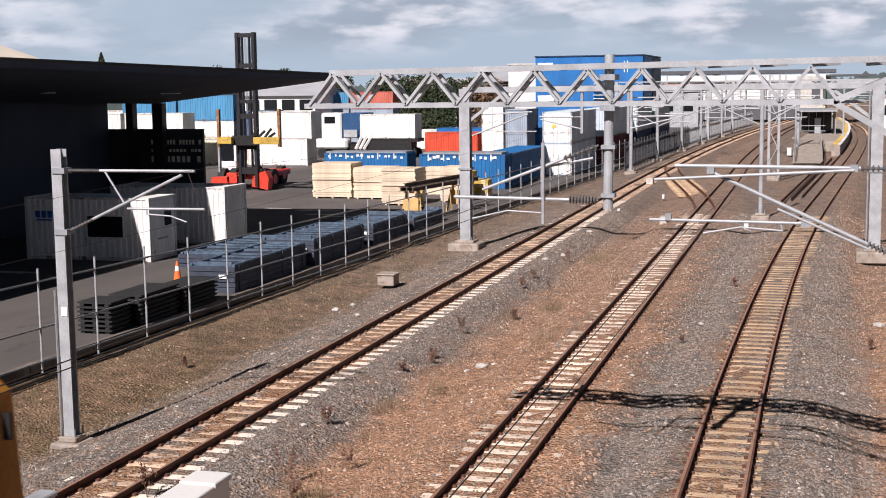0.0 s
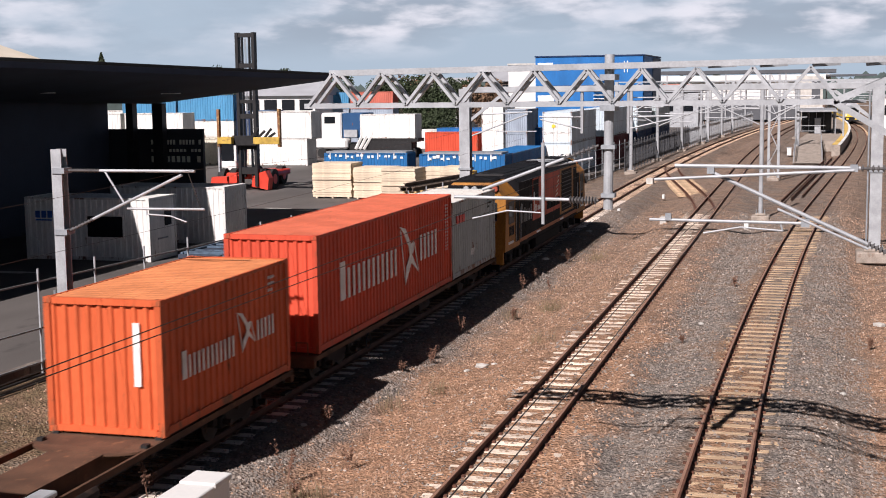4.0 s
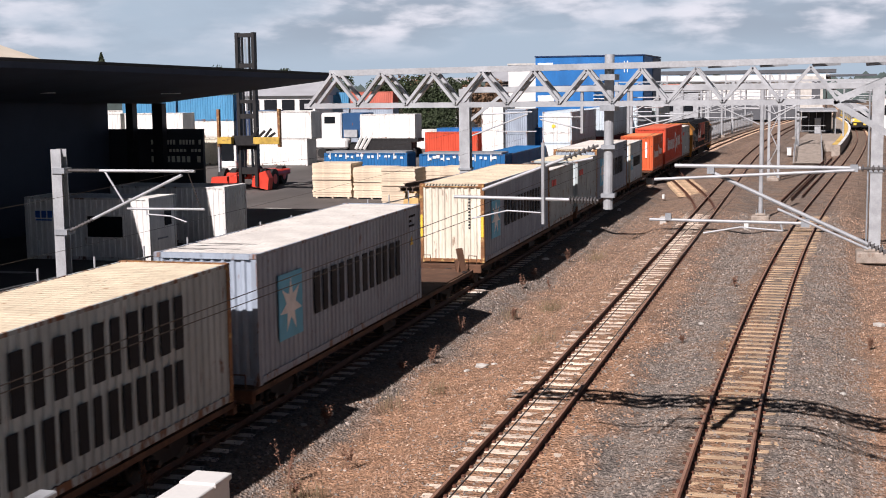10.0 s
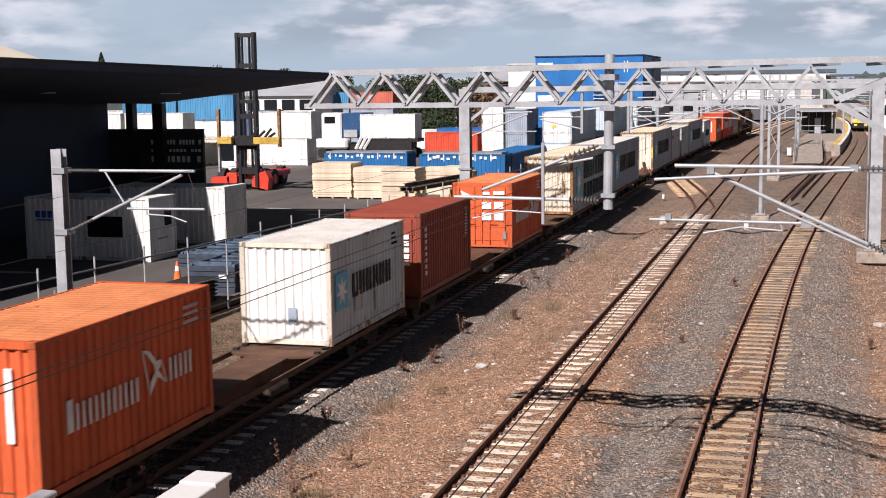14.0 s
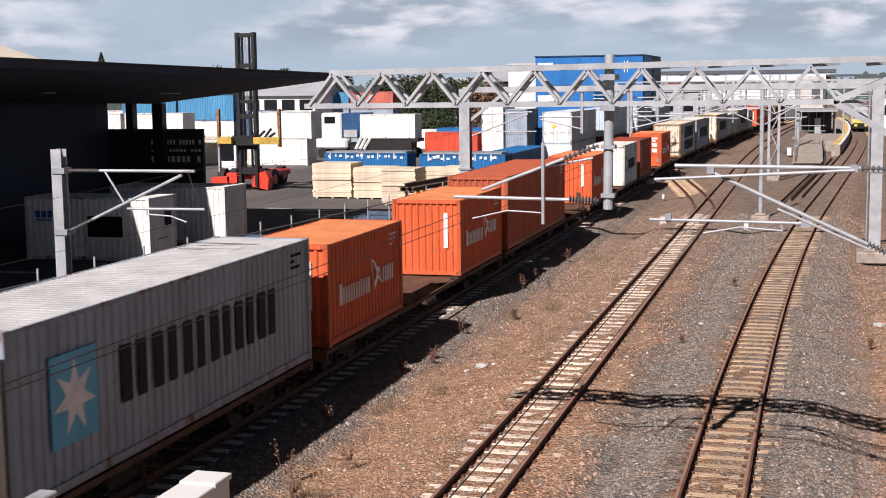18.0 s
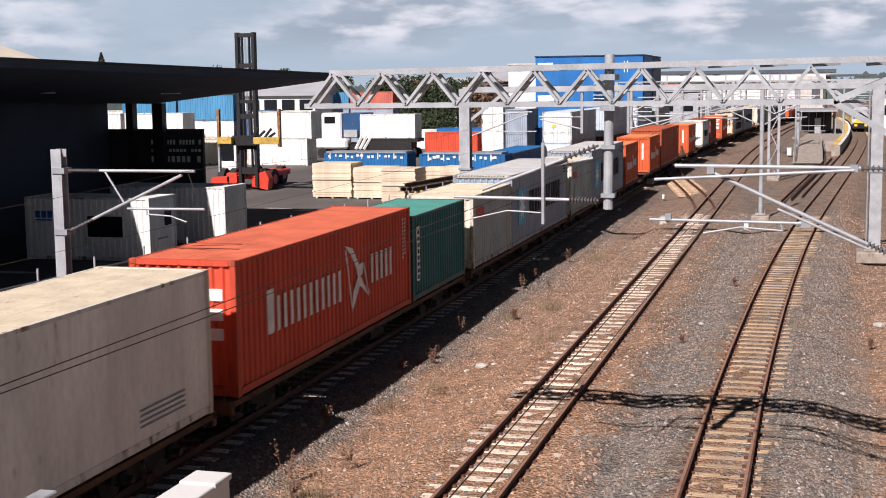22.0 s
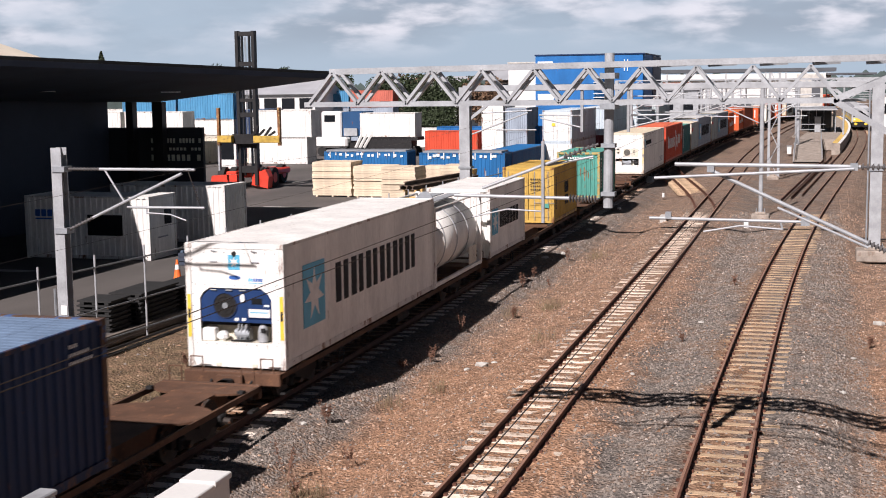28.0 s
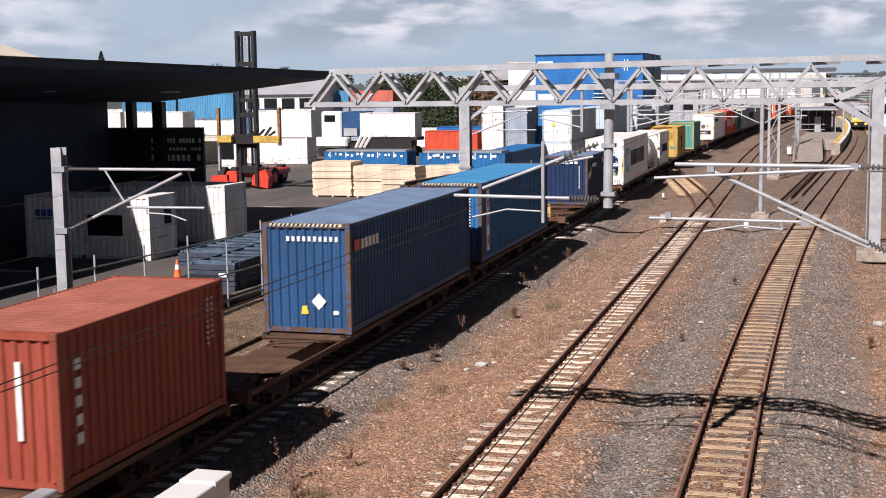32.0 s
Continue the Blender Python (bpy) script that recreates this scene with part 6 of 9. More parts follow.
        me = shared("letter_wide", lambda bm: box(bm, -0.012, 0.012, 0, 0.48, 0, 0.78))
        for y, w, z in ((-3.75, 0.28, 1.05), (-3.45, 0.5, 0.35), (-2.95, 0.75, 0.26), (-2.55, 0.3, 0.72), (-2.12, 0.24, 0.8), (-1.75, 0.24, 1.1)):
            part("wordmark_block", None, M_MARKWHITE, lo, "worn white wordmark block", Matrix.Translation((x + sx * 0.024, y, 2.02)) @ Matrix.Diagonal((1, w, z, 1)), me)
        me = shared("letter_small", lambda bm: box(bm, -0.012, 0.012, 0, 0.22, 0, 0.36))
        for k in range(9):
            part("wordmark_block", None, M_LOCOBLACK, lo, "", Matrix.Translation((x + sx * 0.024, -0.9 + k * 0.34, 1.85)), me)
        bm = fresh()
        for k in range(5):
            prism(bm, [(1.0 + k * 0.16, 2.25 + k * 0.2), (1.6 + k * 0.10, 2.35 + k * 0.2), (1.63 + k * 0.10, 2.41 + k * 0.2), (1.1 + k * 0.16, 2.32 + k * 0.2)], 0, min(x, x + sx * 0.026), max(x, x + sx * 0.026))
        part("logo_shape", bm, M_MARKCREAM, lo, "pale feathered logo shape")
        rod("long_handrail", M_BLACKSTEEL, lo, (x + sx * 0.06, -6.4, 3.47), (x + sx * 0.06, 4.2, 3.47), 0.018)
        for y in (-5.4, -4.6, -2.7, -1.0, 0.6):
            side("panel_seam", M_BLACKSTEEL, y, y + 0.02, 1.3, 3.42, 0.016)
        for k in range(10):
            rb = fresh()
            box(rb, min(x, x + sx * 0.03), max(x, x + sx * 0.03), 2.65, 5.2, 1.5 + k * 0.18, 1.53 + k * 0.18)
            part("grille_bar", rb, M_BLACKSTEEL, gr)
    # roof
    box_part("roof_walk", M_BLACKSTEEL, lo, -0.62, 0.62, -6.0, 2.2, 3.62, 3.74, 0.05, "raised dark roof section")
    for y in (-4.6, -2.8, -1.0, 0.8):
        box_part("roof_hatch", M_LOCOBLACK, lo, -0.55, 0.55, y - 0.85, y + 0.85, 3.735, 3.765, 0.01)
    for y in (4.9,):
        disc_bm = fresh()
        tube(disc_bm, (0, y, 3.58), (0, y, 3.70), 0.78, 26)
        f = part("fan_housing", disc_bm, M_GALVDULL, lo, "pale round roof fan")
        disc_bm = fresh()
        tube(disc_bm, (0, y, 3.695), (0, y, 3.712), 0.62, 26)
        part("fan", disc_bm, M_BLACKSTEEL, f)
        for k in range(7):
            d = -0.51 + k * 0.17
            w = math.sqrt(0.62 ** 2 - d * d) - 0.03
            box_part("fan_slat", M_GALV, f, -w, w, y + d - 0.035, y + d + 0.035, 3.71, 3.728)
    box_part("exhaust", M_LOCOBLACK, lo, -0.25, 0.25, 2.3, 2.7, 3.6, 3.80, 0.03)
    rod("horn", M_GALVDULL, lo, (0.3, 8.2, 3.75), (0.3, 8.7, 3.78), 0.05)
    for s in (-1, 1):
        rod("roof_rail", M_BLACKSTEEL, lo, (s * 0.86, -6.3, 3.66), (s * 0.86, 2.4, 3.66), 0.018)
    rolling(lo, 7.3, 5.5)


locomotive()


# ---------------------------------------------------------------- the passenger unit far off
UNIT = []


def passenger_car(lead, middle):
    """A car of the unit, its nose towards -y."""
    c = thing("passenger_car", "silver and yellow passenger train car with a yellow nose" if lead else "silver passenger train car with dark windows", "train car", "cars of the passenger train")
    L, W = 21.0, 1.34
    bm = fresh(); hull(bm, W, 0.95, 2.95, 3.55, -L / 2, L / 2, 0.5, 0.3 if lead else 0, 0)
    b = part("body", bm, M_ROOFGREY, c, "silver-grey body shell")
    for s in (-1, 1):
        for k in range(7):
            y = -L / 2 + 2.6 + k * 2.7
            box_part("window", M_LOCOGLASS, b, min(s * (W - 0.02), s * (W + 0.012)), max(s * (W - 0.02), s * (W + 0.012)), y - 0.95, y + 0.95, 1.95, 2.75)
        for y in (-5.4, 5.4):
            box_part("door", M_SIGNYEL, b, min(s * (W - 0.02), s * (W + 0.02)), max(s * (W - 0.02), s * (W + 0.02)), y - 0.35, y + 0.35, 1.0, 2.85, 0, "yellow sliding door")
        box_part("stripe", M_SIGNYEL, b, min(s * (W - 0.02), s * (W + 0.008)), max(s * (W - 0.02), s * (W + 0.008)), -L / 2 + 0.5, L / 2 - 0.5, 1.2, 1.5)
    box_part("underframe", M_DARK, c, -1.2, 1.2, -L / 2 + 0.6, L / 2 - 0.6, 0.55, 0.96)
    for yb in (-7.6, 7.6):
        bg = thing("bogie", "", "", at=Matrix.Translation((0, yb, 0)))
        bg.parent = c
        for sx in (-1, 1):
            slab("side_frame", M_DARK, bg, 0.12, 2.6, 0.3, sx * 0.95, 0, 0.35)
            for dy in (-0.9, 0.9):
                me = shared("car_wheel", lambda bm: tube(bm, (-0.06, 0, 0), (0.06, 0, 0), 0.42, 18))
                part("wheel", None, M_WHEEL, bg, "", Matrix.Translation((sx * 0.57, dy, 0.42)), me)
    if lead:
        y = -L / 2
        box_part("front_mask", M_SIGNYEL, c, -1.1, 1.1, y - 0.07, y + 0.2, 1.15, 1.72, 0.04, "bright yellow nose panel")
        box_part("windscreen", M_LOCOGLASS, c, -1.12, 1.12, y - 0.03, y + 0.3, 1.9, 2.72, 0.03, "dark windscreen")
        box_part("brow", M_GALVDULL, c, -1.0, 1.0, y + 0.02, y + 0.5, 2.78, 3.2, 0.04, "grey brow panel")
        box_part("skirt", M_DARK, c, -1.25, 1.25, y - 0.02, y + 0.3, 0.35, 1.13, 0.03)
        for x in (-0.72, 0.72):
            box_part("buffer_pad", M_SIGNYEL, c, x - 0.22, x + 0.22, y - 0.09, y - 0.02, 0.68, 1.0, 0.02, "yellow buffer pad")
            disc("headlight", M_MARKWHITE, c, x * 1.3, y - 0.08, 1.5, 0.12, 0.06, 14, "round headlight")
        box_part("coupler", M_DARK, c, -0.15, 0.15, y - 0.5, y, 0.5, 0.8)
    UNIT.append((c, middle))


passenger_car(True, 10.5)
passenger_car(False, 32.2)

# ---------------------------------------------------------------- overhead line
def insulator(parent, p, q, r=0.05, n=7):
    p, q = Vector(p), Vector(q)
    bm = fresh()
    d = (q - p) / (n + 1)
    prof = [(p, 0.022)]
    for k in range(1, n + 1):
        c, u = p + d * k, d.normalized()
        prof += [(c - u * 0.022, 0.022), (c - u * 0.012, r * 1.25), (c + u * 0.012, r * 0.8), (c + u * 0.02, 0.022)]
    lathe(bm, prof + [(q, 0.022)], (q - p).normalized())
    part("insulator", bm, M_INS, parent, "dark ribbed insulator")


def h_column(parent, x, y, z0, z1, w=0.24, name="column", m=None):
    bm = fresh()
    t = 0.028
    h, s = w / 2, t / 2
    prism(bm, [(x - h, y - h), (x + h, y - h), (x + h, y - h + t), (x + s, y - h + t), (x + s, y + h - t), (x + h, y + h - t), (x + h, y + h), (x - h, y + h), (x - h, y + h - t), (x - s, y + h - t), (x - s, y - h + t), (x - h, y - h + t)], 2, z0, z1)
    return part(name, bm, m or M_GALV, parent)


def footing(parent, x, y, s=0.55, z=-0.02):
    bm = fresh()
    box(bm, x - s, x + s, y - s, y + s, z - 0.5, z, 0.05)
    box(bm, x - s * 0.6, x + s * 0.6, y - s * 0.6, y + s * 0.6, z, z + 0.12, 0.02)
    part("footing", bm, M_FOOT, parent, "concrete footing")
    for sx in (-1, 1):
        for sy in (-1, 1):
            rod("anchor_bolt", M_GALVDULL, parent, (x + sx * s * 0.45, y + sy * s * 0.45, z), (x + sx * s * 0.45, y + sy * s * 0.45, z + 0.3), 0.02)


def line_mast():
    y = 24.2
    m = thing("catenary_mast", "galvanised steel mast with a cantilever over the near track", "catenary mast")
    h_column(m, -2.65, y, -0.3, 6.1)
    footing(m, -2.65, y, 0.36, -0.2)
    insulator(m, (-2.45, y, 5.65), (-1.65, y, 5.65), 0.036, 9)
    tube_part("top_tube", M_GALV, m, (-1.7, y, 5.65), (0.49, y, 5.65), 0.032)
    insulator(m, (-2.52, y, 4.35), (-1.85, y, 4.65), 0.036, 8)
    tube_part("diagonal_tube", M_GALV, m, (-1.9, y, 4.63), (0.19, y, 5.57), 0.032)
    tube_part("strut", M_GALV, m, (-1.58, y, 5.64), (-1.15, y, 4.97), 0.022)
    tube_part("registration_tube", M_GALV, m, (-1.09, y, 4.86), (0.68, y, 4.87), 0.026)
    bm = fresh()
    tube(bm, (-0.64, y, 4.75), (-0.1, y, 4.72), 0.016)
    tube(bm, (-0.1, y, 4.72), (0.26, y, 4.60), 0.016)
    tube(bm, (-0.64, y, 4.87), (-0.64, y, 4.73), 0.016)
    part("steady_arm", bm, M_GALV, m)
    tube_part("dropper", M_WIRE, m, (0.34, y, 5.6), (0.59, y, 4.9), 0.008)
    slab("bracket", M_GALVDULL, m, 0.3, 0.3, 0.12, -2.6, y, 5.59)
    slab("bracket", M_GALVDULL, m, 0.3, 0.3, 0.12, -2.6, y, 4.29)
    slab("number_plate", M_MARKWHITE, m, 0.14, 0.012, 0.2, -2.62, y - 0.13, 2.55, label="small white plate")
    rod("conduit", M_GALVDULL, m, (-2.84, y - 0.1, -0.1), (-2.84, y - 0.1, 3.1), 0.03)
    m.matrix_basis = Matrix.Translation(EYE) @ Matrix.Scale(MAST, 4) @ Matrix.Translation(-EYE)


MAST = 1.045
line_mast()


def borne(x, z):
    """A point of a wire at the near mast."""
    return tuple(EYE + (Vector((x, 24.2, z)) - EYE) * MAST)


def gantry():
    y = 22.3
    g = thing("cantilever_gantry", "galvanised lattice gantry with overhead-line brackets above two tracks", "gantry")
    top, low, d = 7.58, 6.98, 0.42
    for dy in (0, d):
        bm = fresh()
        box(bm, 3.7, 13.05, y + dy - 0.035, y + dy + 0.035, low - 0.045, low + 0.045)
        part("bottom_chord", bm, M_GALV, g)
        bm = fresh()
        bar(bm, (4.2, y + dy, top - 0.01), (15.3, y + dy, top + 0.10), 0.08, 0.10)
        part("top_chord", bm, M_GALV, g)
        xs_b = [3.8 + 0.922 * k for k in range(11)]
        xs_t = [4.26 + 0.925 * k for k in range(10)]
        for k in range(10):
            for a, b in ((xs_b[k], xs_t[k]), (xs_b[k + 1], xs_t[k])):
                bm = fresh()
                bar(bm, (a, y + dy, low + 0.02), (b, y + dy, top - 0.02), 0.13, 0.05)
                part("lattice_bar", bm, M_GALV, g)
    for k in range(12):
        x = 3.8 + 0.84 * k
        bm = fresh()
        bar(bm, (x, y + 0.04, low), (x + 0.42, y + d - 0.04, low), 0.05, 0.05)
        bar(bm, (x + 0.42, y + 0.04, top), (x + 0.84, y + d - 0.04, top + 0.02), 0.05, 0.05) if x > 4.1 else None
        part("cross_tie", bm, M_GALV, g)
    for dy in (0, d):
        bm = fresh()
        bar(bm, (12.95, y + dy, low), (14.6, y + dy, 7.68), 0.08, 0.10)
        part("knee", bm, M_GALV, g)
        bm = fresh()
        bar(bm, (12.95, y + dy, low), (14.9, y + dy, 5.80), 0.08, 0.10)
        part("knee", bm, M_GALV, g)
    h_column(g, 15.1, y + 0.2, -0.85, 8.0, 0.36)
    footing(g, 15.1, y + 0.2, 0.8, -0.76)
    # drop tube with the cantilever of the middle track
    tube_part("drop_tube", M_GALV, g, (9.25, y + 0.2, 7.82), (9.23, y + 0.2, 5.15), 0.085, 14)
    slab("clamp", M_GALVDULL, g, 0.26, 0.55, 0.10, 9.25, y + 0.2, low - 0.12)
    slab("clamp", M_GALVDULL, g, 0.26, 0.55, 0.10, 9.25, y + 0.2, top - 0.2)
    slab("clamp", M_GALVDULL, g, 0.24, 0.24, 0.07, 9.24, y + 0.2, 6.2)
    slab("clamp", M_GALVDULL, g, 0.24, 0.24, 0.07, 9.24, y + 0.2, 5.36)
    q = y - 0.05
    insulator(g, (9.1, q, 6.27), (8.45, q, 6.02))
    tube_part("diagonal_tube", M_GALV, g, (8.5, q, 6.04), (7.04, q, 5.49), 0.028)
    tube_part("diagonal_tube", M_GALV, g, (9.0, q + 0.06, 6.05), (8.2, q + 0.06, 5.9), 0.022)
    insulator(g, (9.1, q, 5.32), (8.55, q, 5.33), 0.06, 9)
    tube_part("horizontal_tube", M_GALV, g, (8.6, q, 5.33), (6.52, q, 5.36), 0.03)
    tube_part("upright_tube", M_GALV, g, (8.14, q - 0.06, 6.32), (8.14, q - 0.06, 4.9), 0.03)
    bm = fresh()
    tube(bm, (8.1, q - 0.06, 5.1), (7.5, q - 0.06, 5.13), 0.014); tube(bm, (7.5, q - 0.06, 5.13), (6.86, q - 0.06, 4.98), 0.014)
    part("steady_arm", bm, M_GALV, g)
    # cantilever of the right-hand track, held by the gantry's own column
    insulator(g, (14.0, q, 5.89), (13.35, q, 5.90))
    tube_part("bracket_tube", M_GALV, g, (14.0, q, 5.89), (15.0, y + 0.2, 5.88), 0.04)
    tube_part("top_tube", M_GALV, g, (13.4, q, 5.90), (10.4, q, 5.93), 0.034)
    insulator(g, (14.0, q, 4.45), (13.5, q, 4.68))
    tube_part("bracket_tube", M_GALV, g, (14.0, q, 4.45), (15.0, y + 0.2, 4.40), 0.04)
    tube_part("diagonal_tube", M_GALV, g, (13.55, q, 4.65), (10.97, q, 5.84), 0.034)
    tube_part("brace_tube", M_GALV, g, (13.55, q - 0.05, 4.58), (12.1, q - 0.05, 5.22), 0.022)
    tube_part("messenger_tube", M_GALV, g, (13.3, q - 0.08, 5.87), (10.07, q - 0.08, 5.70), 0.026)
    tube_part("registration_tube", M_GALV, g, (12.55, q, 4.98), (9.98, q, 5.01), 0.026)
    slab("tube_end", M_GALVDULL, g, 0.1, 0.08, 0.12, 10.3, q, 5.0)
    slab("clamp", M_GALVDULL, g, 0.14, 0.12, 0.14, 12.55, q, 4.92)
    slab("clamp", M_GALVDULL, g, 0.12, 0.12, 0.12, 11.0, q, 5.80)
    slab("clamp", M_GALVDULL, g, 0.12, 0.12, 0.12, 13.3, q, 5.84)
    bm = fresh()
    tube(bm, (12.19, q, 4.85), (11.5, q, 4.90), 0.016); tube(bm, (11.5, q, 4.90), (10.89, q, 4.79), 0.016); tube(bm, (12.19, q, 4.85), (12.15, q, 4.98), 0.016)
    part("steady_arm", bm, M_GALV, g)

    g.matrix_basis = Matrix.Translation(EYE) @ Matrix.Scale(0.98, 4) @ Matrix.Translation(-EYE)

gantry()


def hung(x, z):
    """A point of a wire at the lattice gantry."""
    return EYE + (Vector((x, 22.3, z)) - EYE) * 0.98


def wire(pts, r=0.0055, name="overhead_wire", label="thin dark overhead wire"):
    bm = fresh()
    rings = []
    for p in pts:
        p = Vector(p)
        rings.append([bm.verts.new(p + Vector((math.cos(a) * r, 0, math.sin(a) * r))) for a in (0, 1.2566, 2.5133, 3.7699, 5.0265)])
    for a, b in zip(rings, rings[1:]):
        for i in range(5):
            bm.faces.new((a[i], a[(i + 1) % 5], b[(i + 1) % 5], b[i]))
    return tagged(part(name, bm, M_WIRE, None), label, "wire")


def span(a, b, sag=0.0, n=10):
    a, b = Vector(a), Vector(b)
    return [a.lerp(b, k / n) - Vector((0, 0, sag * 4 * (k / n) * (1 - k / n))) for k in range(n + 1)]


wire(r=0.004, pts=span((0.1, -30, 4.75), borne(0.27, 4.60), 0.1) + span(borne(0.27, 4.6), (-0.2, 59, 4.9), 0.05) + span((-0.2, 59, 4.9), (line_1(140), 140, 5.0), 0.05))
wire(r=0.004, pts=span((0.1, -30, 5.9), borne(0.49, 5.68), 0.5) + span(borne(0.49, 5.68), (-0.1, 59, 6.2), 0.4) + span((-0.1, 59, 6.2), (line_1(140), 140, 6.2), 0.5))
wire(span((6.6, -30, 5.25), hung(6.87, 4.98), 0.0) + span(hung(6.87, 4.98), (6.6, 75, 5.0), 0.05) + span((6.6, 75, 5), (line_2(150), 150, 5.0)))
wire(span((7.0, -30, 5.25), hung(6.98, 5.20), 0.04) + span(hung(6.98, 5.2), (6.6, 75, 6.0), 0.2))
wire(span((10.42, -30, 4.8), hung(10.58, 4.8), 0.0) + span(hung(10.58, 4.8), (12.4, 75, 5.0), 0.05))
wire(span((10.42, -30, 4.83), hung(10.85, 4.8), 0.0) + span(hung(10.85, 4.8), (12.4, 75, 5.6), 0.1))


def plain_mast(x, y, h, r, label, arms=(), square=False):
    m = thing("catenary_mast", label, "catenary mast", "overhead-line masts")
    if square:
        h_column(m, x, y, -0.3, h, r * 2)
    else:
        tube_part("column", M_GALV, m, (x, y, -0.3), (x, y, h), r, 10)
    footing(m, x, y, max(0.5, r * 3), -0.1)
    q = 1.6 if y > 110 else 1.0
    for s, z in arms:
        insulator(m, (x + 0.15 * (1 if s > 0 else -1), y, z), (x + 0.22 * s, y, z))
        tube_part("top_tube", M_GALV, m, (x + 0.22 * s, y, z), (x + s, y, z), 0.035 * q)
        tube_part("diagonal_tube", M_GALV, m, (x + 0.15 * (1 if s > 0 else -1), y, z - 1.2), (x + 0.9 * s, y, z - 0.05), 0.035 * q)
        tube_part("registration_tube", M_GALV, m, (x + 0.45 * s, y, z - 0.85), (x + 1.1 * s, y, z - 0.8), 0.028 * q)
    return m


def portal():
    p = thing("portal_gantry", "white-grey steel portal across the tracks on stout columns", "gantry")
    y = 59.5
    for x in (-3.1, 15.35):
        h_column(p, x, y, -0.3, 7.2, 0.50)
        footing(p, x, y, 0.75, -0.05)
        slab("clamp", M_GALVDULL, p, 0.6, 0.6, 0.1, x, y, 3.4)
    slab("beam", M_GALV, p, 18.6, 0.26, 0.28, 6.1, y, 7.0, 0.02)
    for s, x in ((1, -3.1), (-1, 15.35)):
        bm = fresh()
        bar(bm, (x + s * 0.2, y, 5.7), (x + s * 1.9, y, 7.0), 0.12, 0.14)
        part("knee", bm, M_GALV, p)
    insulator(p, (-2.8, y, 6.0), (-2.2, y, 6.0))
    tube_part("top_tube", M_GALV, p, (-2.25, y, 6.0), (0.1, y, 6.1), 0.035)
    tube_part("diagonal_tube", M_GALV, p, (-2.8, y, 5.0), (-0.1, y, 6.0), 0.035)
    tube_part("registration_tube", M_GALV, p, (-1.6, y, 5.2), (0.3, y, 5.2), 0.028)
    for x, s in ((2.44, -1), (4.57, 1)):
        rod("drop_tube", M_GALV, p, (x, y, 7.0), (x, y, 5.1), 0.075)
        tube_part("top_tube", M_GALV, p, (x, y, 5.85), (x + s * 2.0, y, 5.88), 0.04)
        tube_part("diagonal_tube", M_GALV, p, (x, y, 5.3), (x + s * 1.95, y, 5.75), 0.035)
        insulator(p, (x + s * 0.1, y, 5.86), (x + s * 0.45, y, 5.86))
    rod("cable_duct", M_GALVDULL, p, (15.0, y - 0.3, -0.2), (15.0, y - 0.3, 6.9), 0.04)


portal()


def lattice_mast(x, y, h, w, label, arms=()):
    m = thing("lattice_mast", label, "catenary mast", "overhead-line masts")
    for sx in (-1, 1):
        slab("leg", M_GALV, m, 0.2, 0.2, h + 0.3, x + sx * w / 2, y, -0.3)
    n = int(h / 1.1)
    for k in range(n):
        bm = fresh()
        a, b = (-1, 1) if k % 2 else (1, -1)
        bar(bm, (x + a * (w / 2 - 0.1), y, k * h / n), (x + b * (w / 2 - 0.1), y, (k + 1) * h / n), 0.06, 0.06)
        part("brace", bm, M_GALV, m)
    footing(m, x, y, w * 0.6, -0.1)
    for s, z in arms:
        tube_part("top_tube", M_GALV, m, (x, y - 0.15, z), (x + s, y - 0.15, z + 0.1), 0.05)
        tube_part("diagonal_tube", M_GALV, m, (x, y - 0.15, z - 1.3), (x + 0.9 * s, y - 0.15, z), 0.045)
        tube_part("registration_tube", M_GALV, m, (x + 0.4 * s, y - 0.15, z - 0.9), (x + 1.1 * s, y - 0.15, z - 0.85), 0.04)


